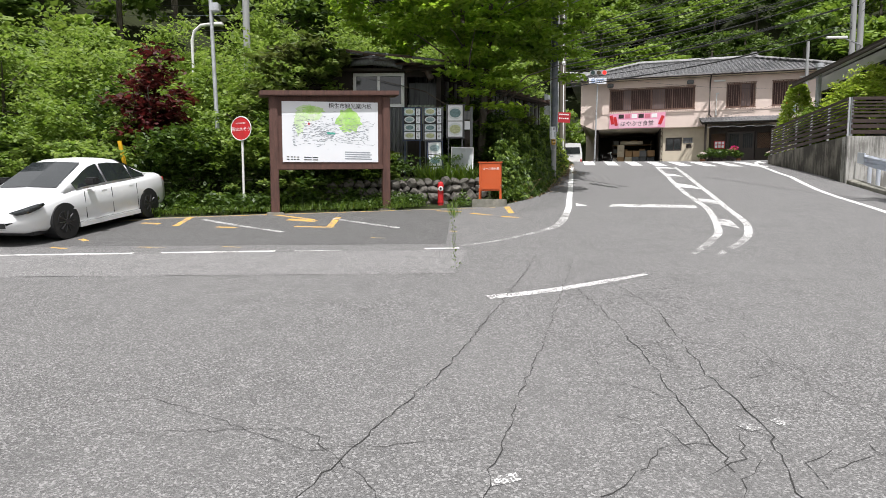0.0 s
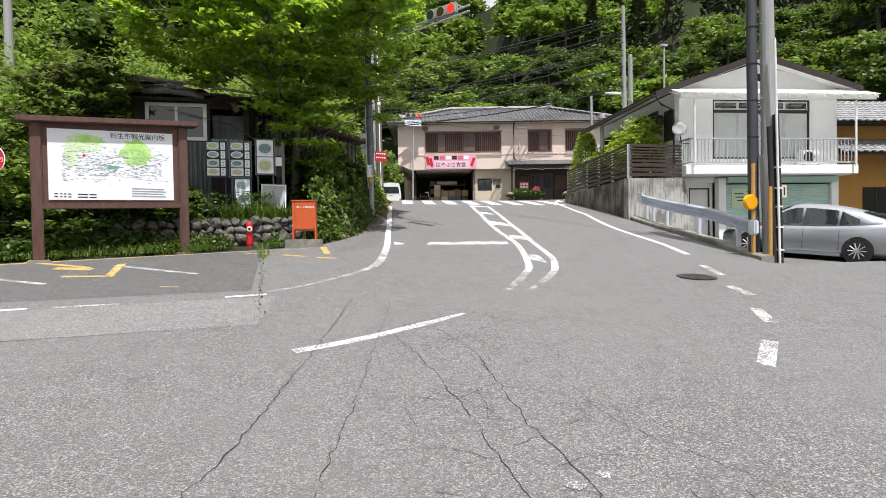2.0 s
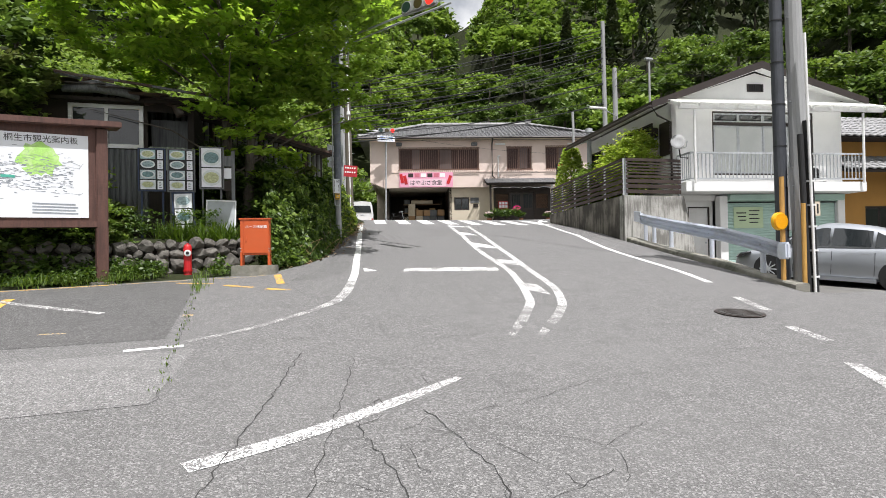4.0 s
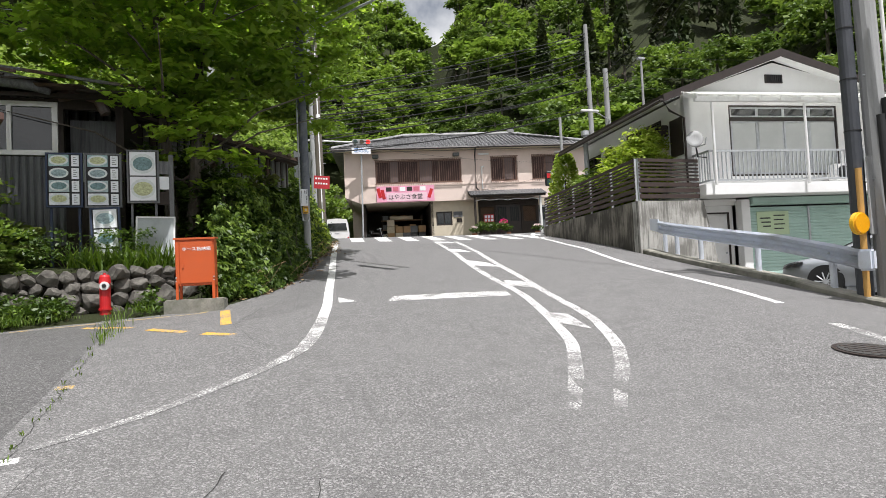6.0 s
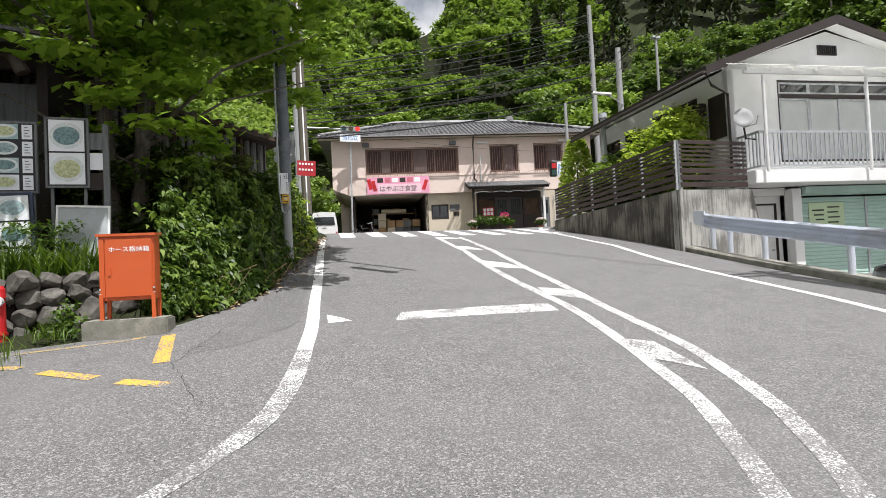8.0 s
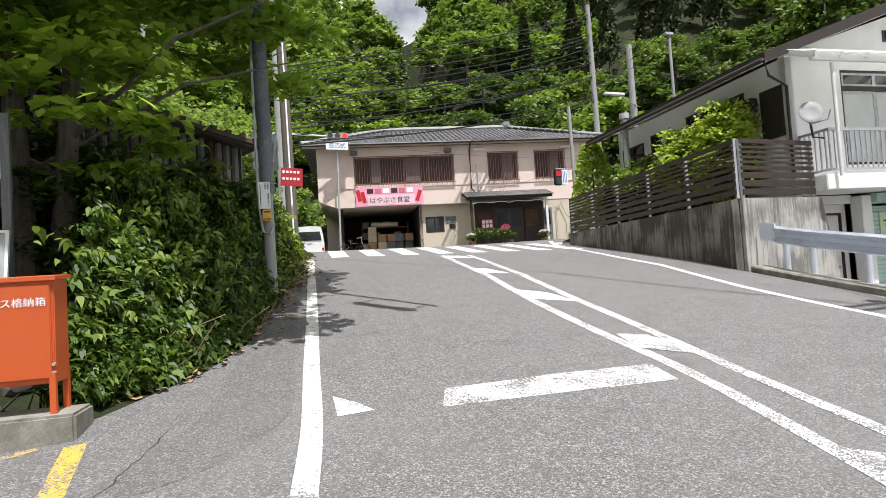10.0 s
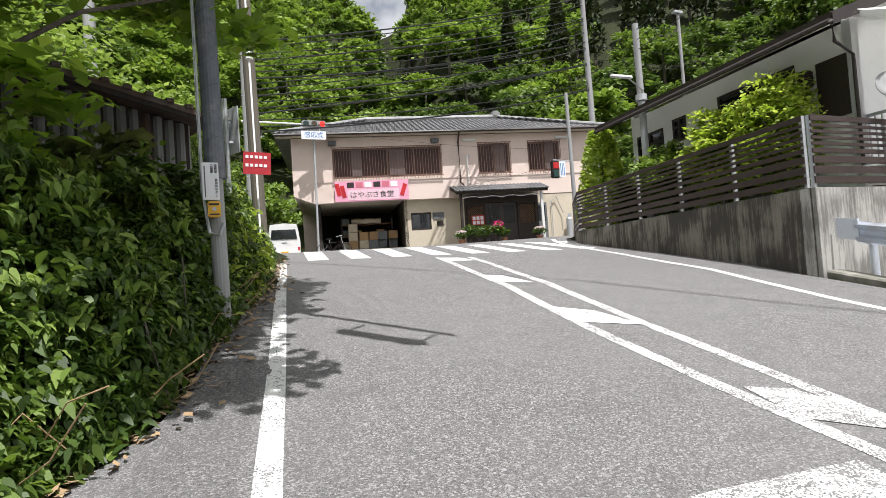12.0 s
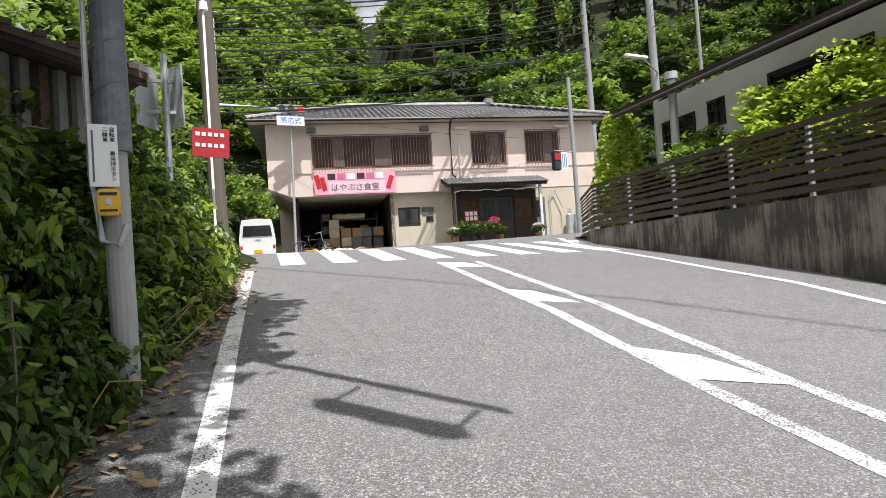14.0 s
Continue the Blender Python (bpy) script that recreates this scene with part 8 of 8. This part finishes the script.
part("bracket", tube((-0.6, 0.1, 4.6), (0.87, 0.4, 4.6), 0.03), M_GALV, pp)

utility_pole((3.85, 27.0, 2.4), 11.5, 0.15, "old weathered grey utility pole above the bushes", plain("weathered_pole", (0.14, 0.122, 0.098), 0.9, var=0.2, scale=3, stretch=(4, 4, 0.3)), (-0.15, 0), 1)
rs = thing("red_banner_sign", Matrix.Translation((3.6, 25.0, 4.3)) @ pose(0, 0, 0, 0, 3, 0), "red and white warning sheet tied to the pole", "sign")
part("sheet", box(-0.25, 0.25, -0.01, 0.01, -0.01, 0.41), plain("red_sheet", (0.45, 0.02, 0.03), 0.6, var=0.15), rs)
for k in range(2):
    for j in range(5):
        part("lettering_bar", box(-0.21 + 0.083 * j, -0.155 + 0.083 * j, -0.015, -0.011, 0.29 - k * 0.16, 0.345 - k * 0.16), M_INK_WHITE, rs)
tm = thing("traffic_mirror", Matrix.Translation((2.93, 24.2, 2.36)), "backs of two grey road signs on a post", "road sign")
part("post", tube((0.1, 0, -0.3), (0.1, 0, 3.1), 0.045), M_GALV, tm)
for dx, yw in ((-0.12, 55), (0.2, -62)):
    pn = part("panel", box(-0.22, 0.22, -0.012, 0.012, 2.15, 2.95, 0.004), M_GALV, tm)
    pn.matrix_local = Matrix.Translation((dx, 0.05, 0)) @ pose(0, 0, 0, 0, 0, yw)
for z in (2.35, 2.75):
    part("stiffener", box(-0.2, 0.3, 0.0, 0.04, z - 0.02, z + 0.02), M_GALV, tm)

# cluster by the guardrail
utility_pole((11.6, 12.92, 0.45), 11.5, 0.19, "grey concrete utility pole with black guard sleeve at the kerb", M_POLE, (-0.12, 0.1), 2)
dp = thing("dark_signal_pole", Matrix.Translation((11.28, 13.12, 0.5)), "dark blue-grey wrapped steel pole beside the guardrail", "signal pole")
part("shaft", tube((0, 0, 0), (-0.1, 0, 9.5), 0.13, 0.115, 16), plain("dark_pole_wrap", (0.05, 0.055, 0.065), 0.55, var=0.25, scale=4), dp)
for k in range(9):
    part("band", tube((-0.012 * k, 0, 1.2 + k * 0.9), (-0.012 * k, 0, 1.22 + k * 0.9), 0.136, seg=16), M_BLACK, dp)
part("back_panel", box(-0.02, 0.28, -0.19, -0.165, 1.2, 2.55, 0.01), M_POLE, dp, "grey cabinet panel on the pole")
gs = thing("guard_sleeve", Matrix.Translation((11.68, 12.72, 0.4)), "black guy-wire guard with white bands", "guard")
part("sleeve", tube((0, 0, 0), (-0.13, 0, 3.6), 0.075, seg=14), M_BLACK, gs)
part("sleeve", tube((-0.2, -0.02, 0), (-0.33, -0.02, 3.3), 0.06, seg=14), M_BLACK, gs)
part("conduit", tube((-0.11, -0.1, 0), (-0.24, -0.1, 5.4), 0.03, seg=10), M_WHITE, gs, "white cable conduit")
for z in (0.3, 0.85, 1.35, 1.8, 2.3):
    part("band", tube((-0.036 * z - 0.02, 0, z), (-0.036 * z - 0.02, 0, z + 0.04), 0.11, seg=14), M_WHITE, gs)
yp = thing("yellow_guard", Matrix.Translation((11.3, 12.62, 0.45)), "weathered yellow pole guard", "guard")
part("guard", tube((0, 0, 0), (0, 0, 1.8), 0.045, seg=10), plain("ochre_guard", (0.5, 0.28, 0.07), 0.6, var=0.2), yp)
ns = thing("number_tag", Matrix.Translation((11.82, 12.75, 2.0)), "small pale tag fixed to the pole", "tag")
part("tag", box(-0.07, 0.07, -0.01, 0.01, 0, 0.3), M_CREAM, ns)
part("lettering_bar", box(-0.02, 0.02, -0.014, -0.011, 0.05, 0.25), M_INK, ns)

utility_pole((19.0, 31.3, 3.1), 8.35, 0.17, "grey concrete utility pole behind the white house", M_POLE, (0, 0), 0)
tp = thing("lamp_pole", Matrix.Translation((21.0, 31.0, 3.0)), "thin grey pole with a small lamp head", "lamp post")
part("shaft", tube((0, 0, 0), (0, 0, 9.0), 0.08, 0.06, 10), M_POLE, tp)
part("head", box(-0.25, 0.2, -0.1, 0.1, 8.95, 9.07, 0.02), M_GALV, tp)
sl2 = thing("street_light", Matrix.Translation((19.0, 31.15, 8.75)), "level tube street light on the pole", "street light")
part("arm", tube((0, 0, 0), (-1.2, -0.5, 0.25), 0.025), M_GALV, sl2)
part("tube", box(-2.0, -1.0, -0.6, -0.45, 0.2, 0.32, 0.03), M_WHITE, sl2)
utility_pole((24.7, 41.4, 3.7), 14.8, 0.2, "tall concrete utility pole against the wooded slope", M_POLE, (-0.1, 0), 0)
utility_pole((4.35, 33.5, 3.1), 12.5, 0.16, "grey utility pole beyond the bushes", M_POLE, (0, 0), 2)
utility_pole((-9.5, 24.5, 3.0), 13.0, 0.16, "grey utility pole among the trees", M_POLE, (0, 0), 2)
utility_pole((-22.0, 24.0, 3.5), 8.5, 0.14, "grey utility pole in the greenery", M_POLE, (0, 0), 1)
utility_pole((0.0, 33.3, 2.6), 8.7, 0.22, "pale pole behind the sheds", M_POLE, (0, 0), 0)


def wire(a, b, sag, r=0.014, mat=M_WIRE, n=14):
    a, b = Vector(a), Vector(b)
    pts = [a + (b - a) * (i / n) - Vector((0, 0, sag * 4 * (i / n) * (1 - i / n))) for i in range(n + 1)]
    t = thing("overhead_wire", Matrix.Translation((0, 0, 0)), "thin overhead cable sagging between the poles", "cable", "overhead wires")
    part("cable", polytube(pts, r, 5), mat, t)


wr = random.Random(9)
for i in range(16):
    wire((4.35, 33.5, 7.2 + i * 0.2), (24.7, 41.4, 12.4 + i * 0.38 + wr.uniform(-0.4, 0.4)), 0.2 + 0.4 * wr.random(), 0.02 if i % 3 else 0.03, M_WIRE)
for i in range(7):
    z = 10.6 + i * 0.7
    wire((-40, 34, z + 1.5), (4.35, 33.5, z + 0.6 + wr.uniform(-0.2, 0.2)), 0.9, 0.016, M_WIRE_PALE if i % 2 else M_WIRE)
for i in range(4):
    wire((24.7, 41.4, 14.2 + i * 0.8), (60, 40, 16.5 + i * 0.8), 0.8, 0.016)
for i in range(5):
    wire((-22, 24, 10.2 + 0.35 * i), (-9.5, 24.5, 12.6 + 0.5 * i), 0.4, 0.013, M_WIRE_PALE)
    wire((-9.5, 24.5, 12.6 + 0.5 * i), (4.2, 27.2, 9.6 + 0.5 * i), 0.5, 0.013, M_WIRE_PALE)
for i in range(3):
    wire((11.35, 13.0, 10.6 - 0.4 * i), (3.75, 27.0, 12.6 - 0.5 * i), 0.5, 0.013)
    wire((11.35, 13.0, 10.6 - 0.4 * i), (19.0, 31.3, 11.2 - 0.4 * i), 0.5, 0.013)
wire((8.1, 40.9, 9.3), (19.3, 36.5, 7.6), 0.25, 0.006)
wire((19.25, 36.45, 7.2), (15.3, 39.5, 6.4), 0.15, 0.006)
wire((3.75, 26.9, 12.2), (3.62, 25.2, 3.2), 0.05, 0.02, M_INK_WHITE)
gw = thing("guy_float", Matrix.Translation((3.68, 25.9, 6.9)), "white plastic ball on the guy wire", "cable ball")
part("ball", tube((0, 0, -0.07), (0, 0, 0.07), 0.075, 0.06, 10), M_INK_WHITE, gw)
